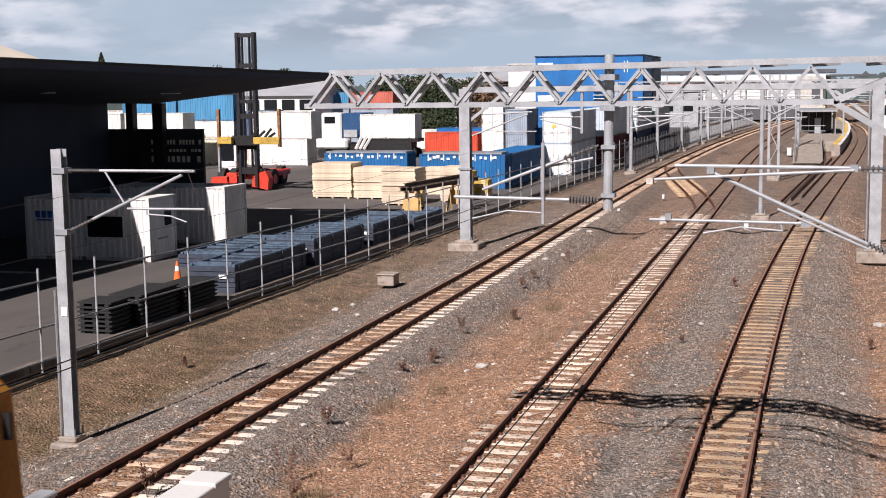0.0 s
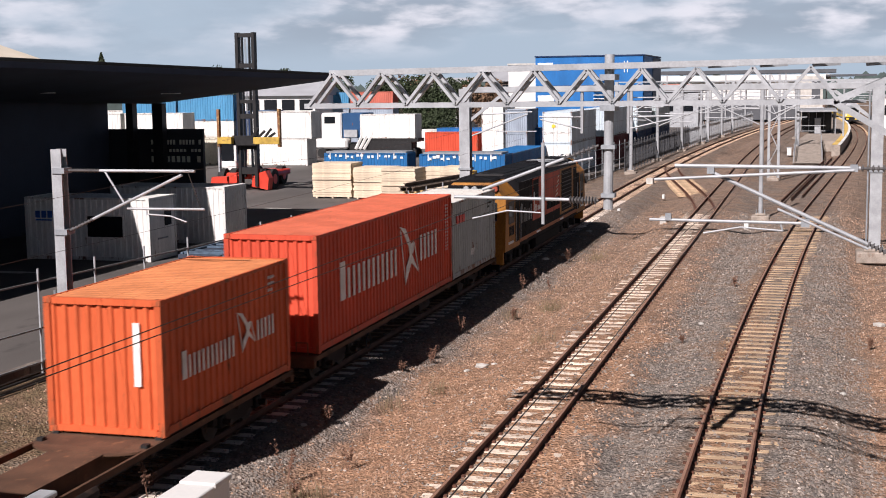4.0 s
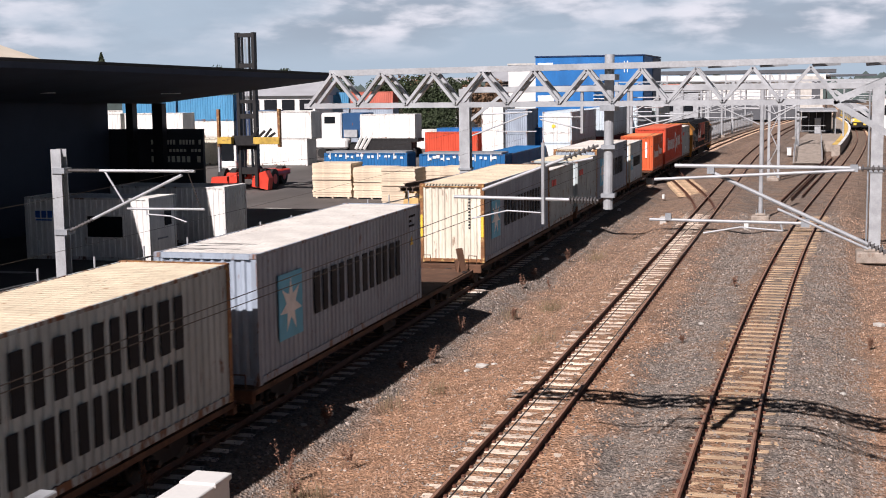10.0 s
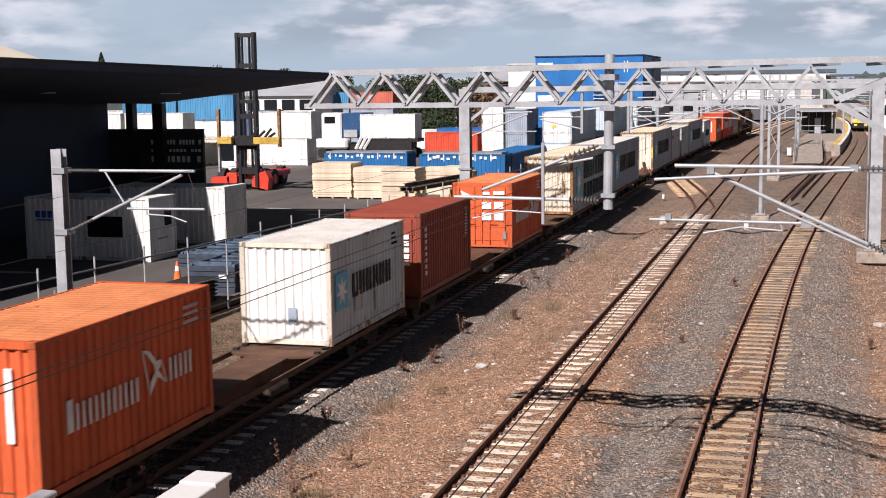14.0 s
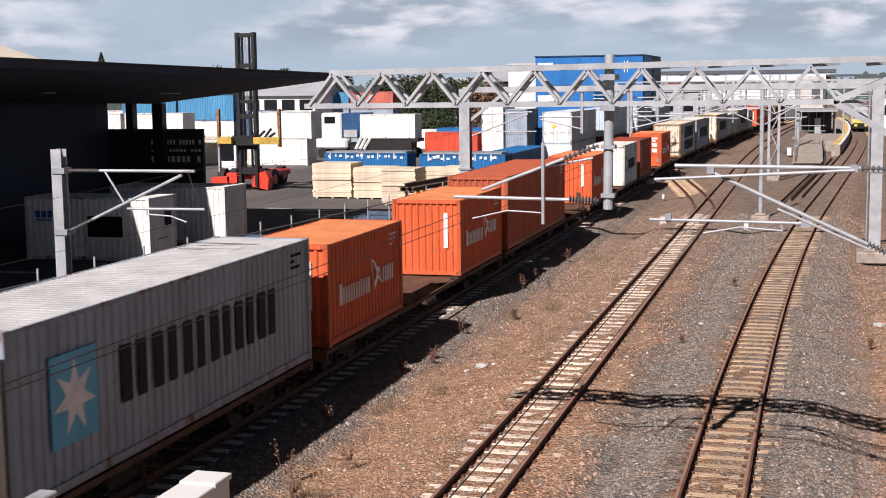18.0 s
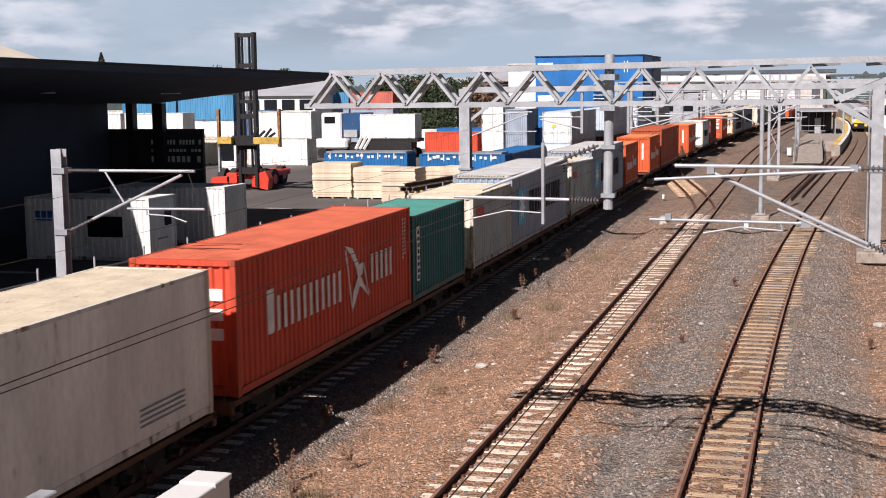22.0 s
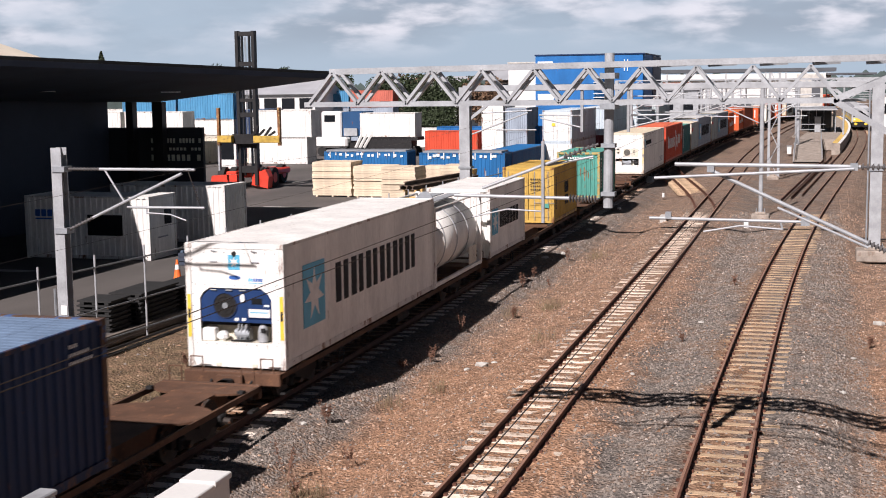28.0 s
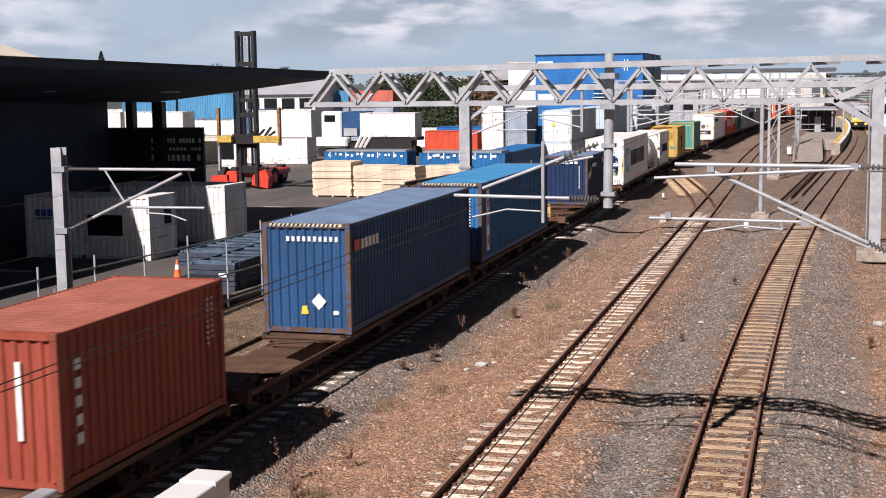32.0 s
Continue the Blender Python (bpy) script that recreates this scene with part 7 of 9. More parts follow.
def far_masts():
    plain_mast(9.93, 75.1, 7.4, 0.12, "slender galvanised mast between tracks", ((-2.9, 6.2), (2.2, 6.2)))
    lattice_mast(9.75, 105.7, 8.0, 0.75, "pale steel lattice mast between tracks", ((-2.8, 6.2), (3.4, 6.2)))
    plain_mast(-2.3, 112.0, 7.3, 0.15, "galvanised mast beside the yard fence", ((2.5, 6.2),))
    plain_mast(-2.2, 131.0, 7.3, 0.16, "galvanised mast beside the yard fence", ((2.7, 6.2), (-2.6, 4.6), (3.2, 4.4)))
    plain_mast(-1.6, 150.0, 7.3, 0.16, "galvanised mast beside the yard fence", ((2.8, 6.2), (4.2, 4.9)))
    plain_mast(-0.9, 168.0, 7.3, 0.16, "galvanised mast far along the line", ((3.0, 6.2), (4.6, 4.8)))
    plain_mast(0.2, 190.0, 7.3, 0.16, "galvanised mast far along the line", ((3.2, 6.2), (4.8, 4.7)))
    plain_mast(11.2, 144.0, 7.3, 0.16, "galvanised mast beside the platform ramp", ((-3.0, 6.2),))
    plain_mast(16.2, 162.0, 7.0, 0.12, "thin mast on the platform", ((2.0, 6.0),))
    plain_mast(10.5, 185.0, 7.3, 0.16, "galvanised mast far along the line", ((-3.0, 6.2), (-5.2, 5.0)))
    for y, x0, x1 in ((140, -7.6, 21.0), (175, -0.6, 22.5), (205, 0.8, 24.0)):
        g = thing("far_portal", "pale lattice portal far along the line", "gantry", "far portals over the tracks")
        for x in (x0, x1):
            slab("leg", M_GALV, g, 0.35, 0.35, 7.9, x, y, -0.3)
        for z in (6.6, 7.5):
            slab("chord", M_GALV, g, x1 - x0, 0.12, 0.12, (x0 + x1) / 2, y, z)
        n = int((x1 - x0) / 1.2)
        for k in range(n):
            a, b = x0 + (x1 - x0) * k / n, x0 + (x1 - x0) * (k + 1) / n
            bm = fresh()
            bar(bm, (a, y, 6.65 if k % 2 else 7.5), (b, y, 7.5 if k % 2 else 6.65), 0.08, 0.08)
            part("lattice_bar", bm, M_GALV, g)
        for f in (line_1, line_2, line_3):
            x = f(y)
            rod("drop_tube", M_GALV, g, (x + 1.6, y, 6.6), (x + 1.6, y, 4.6), 0.08)
            rod("top_tube", M_GALV, g, (x + 1.6, y, 5.9), (x - 0.4, y, 5.9), 0.045)
            rod("registration_tube", M_GALV, g, (x + 1.6, y, 4.9), (x - 0.3, y, 4.95), 0.04)


far_masts()


# ---------------------------------------------------------------- yard fence
def fence():
    f = thing("yard_fence", "tall galvanised rail fence along the container yard", "fence")
    y = 8.6
    while y < 128:
        x = FENCE(y)
        b = -0.05 - 0.009 * max(0, min(y, 60) - 25)
        rod("post", M_GALV, f, (x, y, b - 0.2), (x, y, b + 2.68), 0.032, 8)
        y2 = y + 2.72
        b2 = -0.05 - 0.009 * max(0, min(y2, 60) - 25)
        for z in (0.12, 1.05, 2.32):
            bm = fresh()
            bar(bm, (x, y + 0.03, b + z), (FENCE(y2), y2 - 0.03, b2 + z), 0.035, 0.045)
            part("rail", bm, M_GALVDULL, f)
        y = y2


fence()


# ---------------------------------------------------------------- lineside pieces
def lineside():
    for o, r in ((0.32, 0.035), (0.45, 0.03), (0.58, 0.025)):
        bm = fresh()
        lathe(bm, [(Vector((FENCE(y) + o + 0.05 * math.sin(y), y, -0.20 - 0.003 * y + 0.08 * (o < 0.4))), r) for y in (10 + 3 * k for k in range(24))], Vector((0, 1, 0)), 6)
        tagged(part("ground_cable", bm, M_CABLE, None), "black cable lying along the fence foot", "cable")
    c = thing("cable_pit", "low weathered concrete cable pit", "cable pit")
    box_part("box", M_FOOT, c, -3.62, -2.95, 47.7, 48.4, -0.4, 0.02, 0.03)
    box_part("lid", M_FOOT, c, -3.67, -2.90, 47.65, 48.45, 0.02, 0.08, 0.02)
    c = thing("equipment_cabinet", "pale grey lineside equipment cabinet", "cabinet", "lineside cabinets")
    box_part("body", M_CLADWHITE, c, 3.96, 4.48, 15.7, 17.0, -0.3, 1.60, 0.01)
    box_part("lid", M_CLADWHITE, c, 3.93, 4.51, 15.2, 16.45, 1.60, 1.67, 0.015)
    box_part("lid", M_CLADWHITE, c, 3.93, 4.51, 16.47, 17.03, 1.60, 1.70, 0.015)
    box_part("door_seam", M_GALVDULL, c, 4.478, 4.484, 16.3, 16.32, 0.0, 1.5)
    c = thing("equipment_cabinet", "narrow pale lineside marker box", "cabinet", "lineside cabinets")
    box_part("body", M_CLADWHITE, c, 2.62, 2.86, 14.2, 15.0, -0.3, 1.85, 0.02)
    box_part("lid", M_GALV, c, 2.60, 2.88, 14.18, 15.02, 1.85, 1.93, 0.02)
    # crossover between the left and middle tracks
    def cross(y):
        u = max(0.0, min(1.0, (y - 77) / 44))
        s = 0.6 * u + 0.4 * u * u * (3 - 2 * u)
        return line_2(y) * (1 - s) + line_1(y) * s
    x = thing("crossover", "rusty crossover track between two lines", "railway track", kind="structure")
    for off in (-0.57, 0.57):
        bm = fresh()
        rail_mesh(bm, cross, off, 77.5, 120.5, lambda y: 1.5)
        part("rail", bm, M_STEEL, x)
    me = shared(("sleeper", 2.25, 0.24), one_sleeper(0.24, 2.25, 0.2))
    for k in range(22):
        y = 90 + k * 0.7
        part("sleeper", None, M_TIMBER, x, me=me, at=Matrix.Translation((cross(y), y, -0.015)) @ Matrix.Rotation(0.15, 4, "Z"))
    # loose rails beside the right-hand track
    for k, o in enumerate((-0.45, 0.0, 0.55)):
        r = thing("loose_rail", "loose rusty rail lying beside the track", "rail", "loose rails")
        bm = fresh()
        rail_mesh(bm, lambda y: 11.45 + (y - 86) * 0.066, o, 84 + k * 2, 128 + k * 5, lambda y: 6.0)
        part("bar", bm, M_STEEL, r)
    # point motor boxes, blocks and pale stones
    for px_, py_, s, m, lab in ((4.9, 71.5, 0.35, M_CONC, "pale concrete block"), (9.4, 70.0, 0.25, M_CLADWHITE, "white marker block"), (0.9, 99.0, 0.5, M_CONC, "pale concrete slab"), (3.1, 88.0, 0.16, M_CLADWHITE, "white marker post"), (1.6, 77.5, 0.16, M_CLADWHITE, "white marker post")):
        b = thing("marker_block", lab + " beside the track", "marker block", "trackside blocks")
        box_part("block", m, b, px_ - s / 2, px_ + s / 2, py_ - s, py_ + s, -0.35, s * 0.9 - 0.2, 0.02)
    rng = random.Random(4)
    for px_, py_, s in ((3.86, 34.7, 0.20), (3.6, 34.0, 0.12), (4.1, 35.2, 0.1), (14.9, 44.2, 0.22), (1.9, 27.8, 0.14), (1.75, 26.6, 0.1), (-3.6, 43.0, 0.16), (-3.3, 44.0, 0.12), (-1.9, 40.5, 0.1), (8.3, 33.0, 0.08), (9.4, 41.0, 0.1), (13.5, 33.0, 0.09), (13.9, 38.0, 0.1), (-2.6, 35.0, 0.1), (1.6, 55.0, 0.18), (2.0, 57.0, 0.16), (1.7, 66.0, 0.2)):
        st = thing("pale_stone", "pale broken stone on the ballast", "stone", "pale stones on the ballast")
        bm = fresh()
        bmesh.ops.create_icosphere(bm, subdivisions=1, radius=s)
        for v in bm.verts:
            v.co = Vector((v.co.x * rng.uniform(0.8, 1.3), v.co.y * rng.uniform(0.6, 1.0), v.co.z * rng.uniform(0.35, 0.6)))
        o = part("body", bm, M_CONC, st)
        st.matrix_basis = pose(px_, py_, height(px_, py_) + s * 0.2, 0, 0, rng.uniform(0, 180))


lineside()

# ---------------------------------------------------------------- loading shed with its canopy
LIP_A, LIP_B, LIP_C = 7.2984, -0.05786, -0.00997
CANOPY = ((-30, -17.1), (20, -17.1), (40, -17.0), (44, -17.0), (49.5, -16.48), (57, -14.4), (65.6, -12.2))


def edge(y):
    """The canopy's outer edge, seen from above: it bends towards the tracks at its far end."""
    for (a, xa), (b, xb) in zip(CANOPY, CANOPY[1:]):
        if y <= b:
            return xa + (xb - xa) * (y - a) / (b - a)
    return CANOPY[-1][1]


def lip(y):
    return LIP_A + LIP_B * (edge(y) - 12.6225) + LIP_C * y


def shed():
    s = thing("loading_shed", "dark open-sided loading shed with a tilted canopy and tan roof", "shed")
    bm = fresh()
    y0, y1 = -30, 65.6
    rows = []
    for y in (y0, 20, 40, 44, 49.5, 57, y1):
        e, l = edge(y), lip(y)
        rows.append([bm.verts.new(p) for p in ((e, y, l), (e, y, l - 0.34), (e - 0.66, y, l - 0.43), (e - 10.35, y, l - 1.52), (e - 17, y, l - 1.41), (e - 17, y, l - 0.56), (e - 10.35, y, l - 0.99))])
    for va, vb in zip(rows, rows[1:]):
        for i in range(7):
            bm.faces.new((va[i], va[(i + 1) % 7], vb[(i + 1) % 7], vb[i]))
    bm.faces.new(rows[0][::-1]); bm.faces.new(rows[-1])
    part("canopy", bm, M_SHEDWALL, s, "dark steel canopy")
    for ya, yb in ((y0, 20), (20, 40), (40, 44), (44, 49.5), (49.5, 57), (57, y1)):
        bm = fresh()
        bar(bm, (edge(ya) - 0.03, ya, lip(ya) - 0.02), (edge(yb) - 0.03, yb, lip(yb) - 0.02), 0.16, 0.14)
        part("gutter", bm, M_BLACKSTEEL, s, "dark gutter")
    for y in (-10, 6, 22, 38, 54):
        slab("column", M_BLACKSTEEL, s, 0.45, 0.45, lip(y) - 1.6, edge(y) - 10.3, y, 0)
    slab("column", M_BLACKSTEEL, s, 0.60, 0.5, 6.6, -21.9, 64.8, 0)
    slab("column", M_BLACKSTEEL, s, 0.42, 0.5, 6.6, -23.6, 64.8, 0)
    bm = fresh()
    prism(bm, [(-70.5, -30), (-36.5, -30), (-25.35, 65.3), (-58, 65.3)], 2, 0, 7.0)
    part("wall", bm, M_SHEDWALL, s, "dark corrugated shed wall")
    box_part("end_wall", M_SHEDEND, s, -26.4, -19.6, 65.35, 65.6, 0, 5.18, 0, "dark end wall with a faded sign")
    box_part("end_wall_base", M_MAROON, s, -23.2, -19.65, 65.28, 65.34, 0, 2.0, 0, "dull red lower wall panel")
    # the sign's lines, as plain bars
    for z, n, h in ((4.15, 16, 0.26), (3.72, 14, 0.16), (3.12, 10, 0.34)):
        me = shared(("sign_bar", n), lambda bm: box(bm, 0, 3.2 / n * 0.62, -0.012, 0.012, 0, h))
        for k in range(n):
            if (k * 7 + n) % 6:
                part("sign_bar", None, M_SIGNDIM, s, "", Matrix.Translation((-22.75 + k * 3.1 / n, 65.33, z * 0.95 + 0.38)), me)
    e0 = [(-58, -40, 9.0), (-78, -40, 14.5), (-98, -40, 9.0)]
    e1 = [(-42.0, 87.2, 9.3), (-62.0, 92.0, 14.8), (-82.0, 96.0, 9.3)]
    bm = fresh()
    lo0, lo1 = [(x, y, 6.5) for x, y, z in e0], [(x, y, 6.5) for x, y, z in e1]
    A, B, C, D = [[bm.verts.new(p) for p in q] for q in (e0, e1, lo0, lo1)]
    bm.faces.new((A[0], A[1], B[1], B[0])); bm.faces.new((A[1], A[2], B[2], B[1]))
    bm.faces.new((C[0], D[0], D[2], C[2])); bm.faces.new((A[0], B[0], D[0], C[0])); bm.faces.new((A[2], C[2], D[2], B[2]))
    bm.faces.new((A[0], C[0], C[2], A[2], A[1])); bm.faces.new((B[0], B[1], B[2], D[2], D[0]))
    part("roof", bm, M_SHEDROOF, s, "tan sheet roof")
    for x, y in ((-19.2, 41), (-20.4, 45), (-22, 54), (-17.6, 58)):
        slab("lamp", M_MARKWHITE, s, 1.0, 0.12, 0.05, x, y, lip(y) - 1.15, label="white strip lamp fitting")


shed()


# ---------------------------------------------------------------- boxes that stand in the yard
def yard_box(x, y, z, turn, label, L, h, paint, **k):
    """A container whose floor's centre is at x, y, z, turned by so many degrees (0: along the track)."""
    c = container(label, L, h, paint, group="containers in the yard", **k)
    c.matrix_basis = pose(x, y, z, 0, 0, turn)
    return c


def office_fittings(c):
    """Window, door leaf and sign blocks of the portable office (its right side turned to the camera)."""
    x = W2 + 0.004
    fr = box_part("window", M_GLASS, c, W2 - 0.05, x + 0.012, 0.1 - 0.05, 1.75, 1.05, 1.95, 0, "dark window")
    bm = fresh()
    for a, b, z0, z1 in ((0.0, 1.8, 0.99, 1.05), (0.0, 1.8, 1.95, 2.01), (0.0, 0.05, 1.05, 1.95), (1.75, 1.8, 1.05, 1.95)):
        box(bm, W2 - 0.03, x + 0.03, a, b, z0, z1)
    part("window_frame", bm, M_WHITE, fr)
    for k in range(3):
        box_part("logo_block", M_MARKBLUE, c, W2 - 0.02, x + 0.008, -2.5 + k * 0.3, -2.28 + k * 0.3, 1.85, 2.15, 0, "blue logo block")
    box_part("logo_bar", M_MARKBLUE, c, W2 - 0.02, x + 0.008, -2.5, -1.7, 1.72, 1.78)
    e = 3.029
    box_part("end_window", M_GLASS, c, -0.75, -0.15, e - 0.06, e + 0.01, 1.45, 2.1, 0, "small dark end window")
    box_part("end_sheet", M_WHITE, c, -1.05, 1.05, e - 0.05, e - 0.02, 0.15, 2.6, 0, "flat pale end sheet")
    box_part("end_bar", M_GALVDULL, c, -0.4, 0.5, e - 0.03, e + 0.01, 0.9, 0.96)
    box_part("downpipe", M_MARKWHITE, c, W2 - 0.02, W2 + 0.04, -2.45, -2.38, 0.15, 0.85)


def yard_boxes():
    S, B = 6.058, 12.192
    site = yard_box(-17.5, 50.85, 0.0, -90, "white portable site office made from a container", S, 2.75, M_WHITE, name="site_office", end=M_WHITE)
    office_fittings(site)
    yard_box(-17.0, 57.25, 0.0, -90, "white and blue-grey storage container", S, 2.75, M_WHITE, name="storage_container", end=M_WHITE)
    yard_box(-36.7, 117.2, 0.0, -90, "long white container on the yard floor", S, 2.55, M_WHITE)
    yard_box(-36.3, 117.4, 2.55, -90, "white container stacked on another", S, 2.6, M_WHITE)
    yard_box(-42.5, 117.8, 0.0, -90, "white container on the yard floor", S, 2.59, M_CREAM)
    for k in range(2):
        yard_box(-46.0 - 6.3 * k, 121, 0.0, -90, "cream container at the foot of a stack", S, STD, M_CREAM)
        yard_box(-46.0 - 6.3 * k, 121, STD, -90, "white half-height container in a stack", S, 1.6, M_WHITE)
        yard_box(-46.0 - 6.3 * k, 121, STD + 1.6, -90, "pale blue container on top of a stack", S, 2.6, M_PALEBLUE)
    yard_box(-40.6, 121.0, 0.0, 0, "dark blue container standing end-on", S, STD, M_NAVY)
    yard_box(-40.6, 121.0, STD, 0, "dark blue container on another", S, STD, M_NAVY)
    # stacks beside the fence
    yard_box(-7.4, 111.1, 0.0, 0, "grey container with white doors at the foot of a stack", B, STD, M_ICE, rear="doors", end=M_WHITE)
    t = yard_box(-7.4, 111.1, STD, 0, "pale grey container with white doors on top of a stack", B, STD, M_ICE, rear="doors", end=M_WHITE)
    end_plate(t, "yellow_label", M_SIGNYEL, 6.096, rect(-0.45, -0.15, 1.3, 1.55), "yellow label", 0.09)
    yard_box(-6.4, 125.5, 0.0, 0, "dark maroon container beside the fence", B, STD, M_MAROON)
    yard_box(-6.4, 125.5, STD, 0, "pale grey container on top of a stack", B, STD, M_ICE)
    yard_box(-5.6, 138.5, 0.0, 0, "dark blue container beside the fence", B, STD, M_NAVY)
    yard_box(-5.6, 138.5, STD, 0, "pale grey container on top of a stack", B, STD, M_ICE)
    yard_box(-5.0, 151.5, 0.0, 0, "dark blue container beside the fence", B, STD, M_NAVY)
    yard_box(-5.0, 151.5, STD, 0, "pale grey container on top of a stack", B, STD, M_PALE)
    yard_box(-21.3, 143, 0.0, 0, "white container at the foot of a stack", S, STD, M_WHITE)
    yard_box(-21.3, 143, STD, 0, "white container on top of a stack", S, STD, M_WHITE, rear="doors")
    yard_box(-18.7, 143.4, STD - 0.4, 0, "blue-grey container on top of a stack", S, STD, M_GREY)
    yard_box(-18.7, 143.4, 0, 0, "grey container at the foot of a stack", S, STD - 0.4, M_GREY)
    yard_box(-26.0, 141, 0.0, -90, "orange-red container on the yard floor", S, 2.3, M_RED)
    yard_box(-23.0, 146, 0.0, -90, "royal blue container on the yard floor", B, 2.6, M_ROYAL)
    low = yard_box(-22.6, 102.2, 0, -90, "low royal blue container with pale patches", 7.2, 2.0, M_LOWBLUE)
    low2 = yard_box(-11.5, 91.3, 0, -90, "royal blue container with pale patches", S + 0.3, 2.5, M_LOWBLUE)
    yard_box(-9.55, 98.8, 0, 0, "long dark blue container behind the royal blue one", B, 2.45, M_LOWBLUE)
    rng = random.Random(3)
    for c, L, h in ((low, 7.2, 2.0), (low2, S, 2.5)):
        for k in range(14):
            y, z = -L / 2 + 0.3 + (L - 0.7) * (k + rng.uniform(0, 0.7)) / 14, h - rng.uniform(0.28, 0.44)
            plate(c, "paper_patch", M_MARKWHITE, rect(y, y + rng.uniform(0.12, 0.26), z, z + rng.uniform(0.14, 0.22)), "pale torn paper patch", 0.01)
        slab("roof_load", M_GALVDULL, c, 2.2, L * 0.96, 0.12, 0, 0, h + 0.0, label="grey sheets lying on the roof")
        for k in range(5):
            y = -L / 2 + 0.5 + k * L / 5.2
            plate(c, "white_strap", M_MARKWHITE, rect(y, y + 0.07, h - 0.5, h - 0.02), "white strap", 0.014)
    tr = thing("trailer", "dark low trailer under a white container", "trailer")
    slab("bed", M_DARK, tr, 6.6, 2.3, 0.35, -30.2, 131.2, 1.65)
    for x in (-32.6, -31.5, -28.6, -27.6):
        for y in (130.3, 132.1):
            bm = fresh(); tube(bm, (x, y - 0.15, 0.5), (x, y + 0.15, 0.5), 0.5, 18)
            part("wheel", bm, M_RUBBER, tr)
    for x in (-32.4, -27.7):
        slab("leg", M_DARK, tr, 0.2, 1.6, 0.7, x, 131.2, 0.96)
    slab("rear_board", M_BLACKSTEEL, tr, 4.9, 0.1, 1.4, -30.0, 129.9, 0.35)
    yard_box(-30.2, 131.2, 2.0, -90, "white container on a trailer", S, 2.55, M_WHITE)
    yard_box(-44.5, 168, 0.0, -90, "grey container at the foot of a far stack", S, 2.1, M_GREY)
    yard_box(-44.5, 168, 2.1, -90, "grey container in a far stack", S, 2.4, M_GREY)
    yard_box(-44.5, 168, 4.5, -90, "faded red container on a far stack", S, 2.3, M_FADERED)
    yard_box(-50.8, 168, 0.0, -90, "grey container at the foot of a far stack", S, 2.1, M_GREY)
    yard_box(-50.8, 168, 2.1, -90, "grey container in a far stack", S, 2.4, M_GREY)
    yard_box(-50.8, 168, 4.5, -90, "turquoise container on a far stack", S, 2.3, M_PALEBLUE)
    yard_box(-33.0, 150, 0.0, -90, "long white container beyond the yard", B, 2.3, M_WHITE)
    yard_box(-60.0, 128, 0.0, -90, "tan container beyond the shed", S, STD, M_CREAM)
    yard_box(-60.0, 128, STD, -90, "white container beyond the shed", S, STD, M_WHITE)
    yard_box(-53.5, 112, 0.0, -90, "tan container beyond the shed", S, STD, M_CREAM)
    yard_box(-53.5, 112, STD, -90, "white container beyond the shed", S, STD, M_WHITE)
    yard_box(-47.0, 112, 0.0, -90, "cream container beyond the shed", S, STD, M_CREAM)
    yard_box(-47.0, 112, STD, -90, "white container beyond the shed", S, STD, M_WHITE)


yard_boxes()


def blue_block():
    b = thing("blue_building", "tall royal blue steel-clad plant building", "building")
    w = box_part("wall", M_ROYAL, b, -20.6, -7.3, 160, 178, 0, 10.8, 0.0, "royal blue cladding")
    box_part("side_wall", M_ROYAL, b, -7.29, -7.2, 160.4, 169, 0, 10.78)
    box_part("side_wall", M_NAVY, b, -7.29, -7.12, 169, 177.8, 0, 10.7, 0, "dark blue louvred side")
    box_part("roof_edge", M_NAVY, b, -20.7, -7.1, 159.9, 178.1, 10.8, 10.95)
    box_part("white_panel", M_MARKWHITE, w, -20.3, -18.4, 159.93, 159.99, 9.4, 10.1, 0, "white square panel")
    box_part("white_panel", M_MARKWHITE, w, -20.3, -18.3, 159.93, 159.99, 5.2, 6.1, 0, "white square panel")
    for x in (-9.6, -9.2):
        box_part("white_post", M_MARKWHITE, w, x, x + 0.09, 159.9, 159.97, 8.8, 10.2)
    for k in range(6):
        box_part("stair_tread", M_MARKWHITE, w, -13.3, -11.9, 159.5, 159.98, 5.6 + k * 0.45, 5.68 + k * 0.45)
    box_part("seam", M_NAVY, w, -20.6, -7.3, 159.96, 159.99, 7.2, 7.3)
    # white annex in front of its corner
    n = thing("white_annex", "plain white annex beside the blue building", "building")
    box_part("wall", M_CLADWHITE, n, -26.8, -21.0, 172, 184, 0, 10.1)
    box_part("roof_edge", M_CONC, n, -26.9, -20.9, 171.9, 184.1, 10.1, 10.3)
    box_part("door", M_GALVDULL, n, -24.5, -22.5, 171.95, 171.99, 0, 3.0)


blue_block()


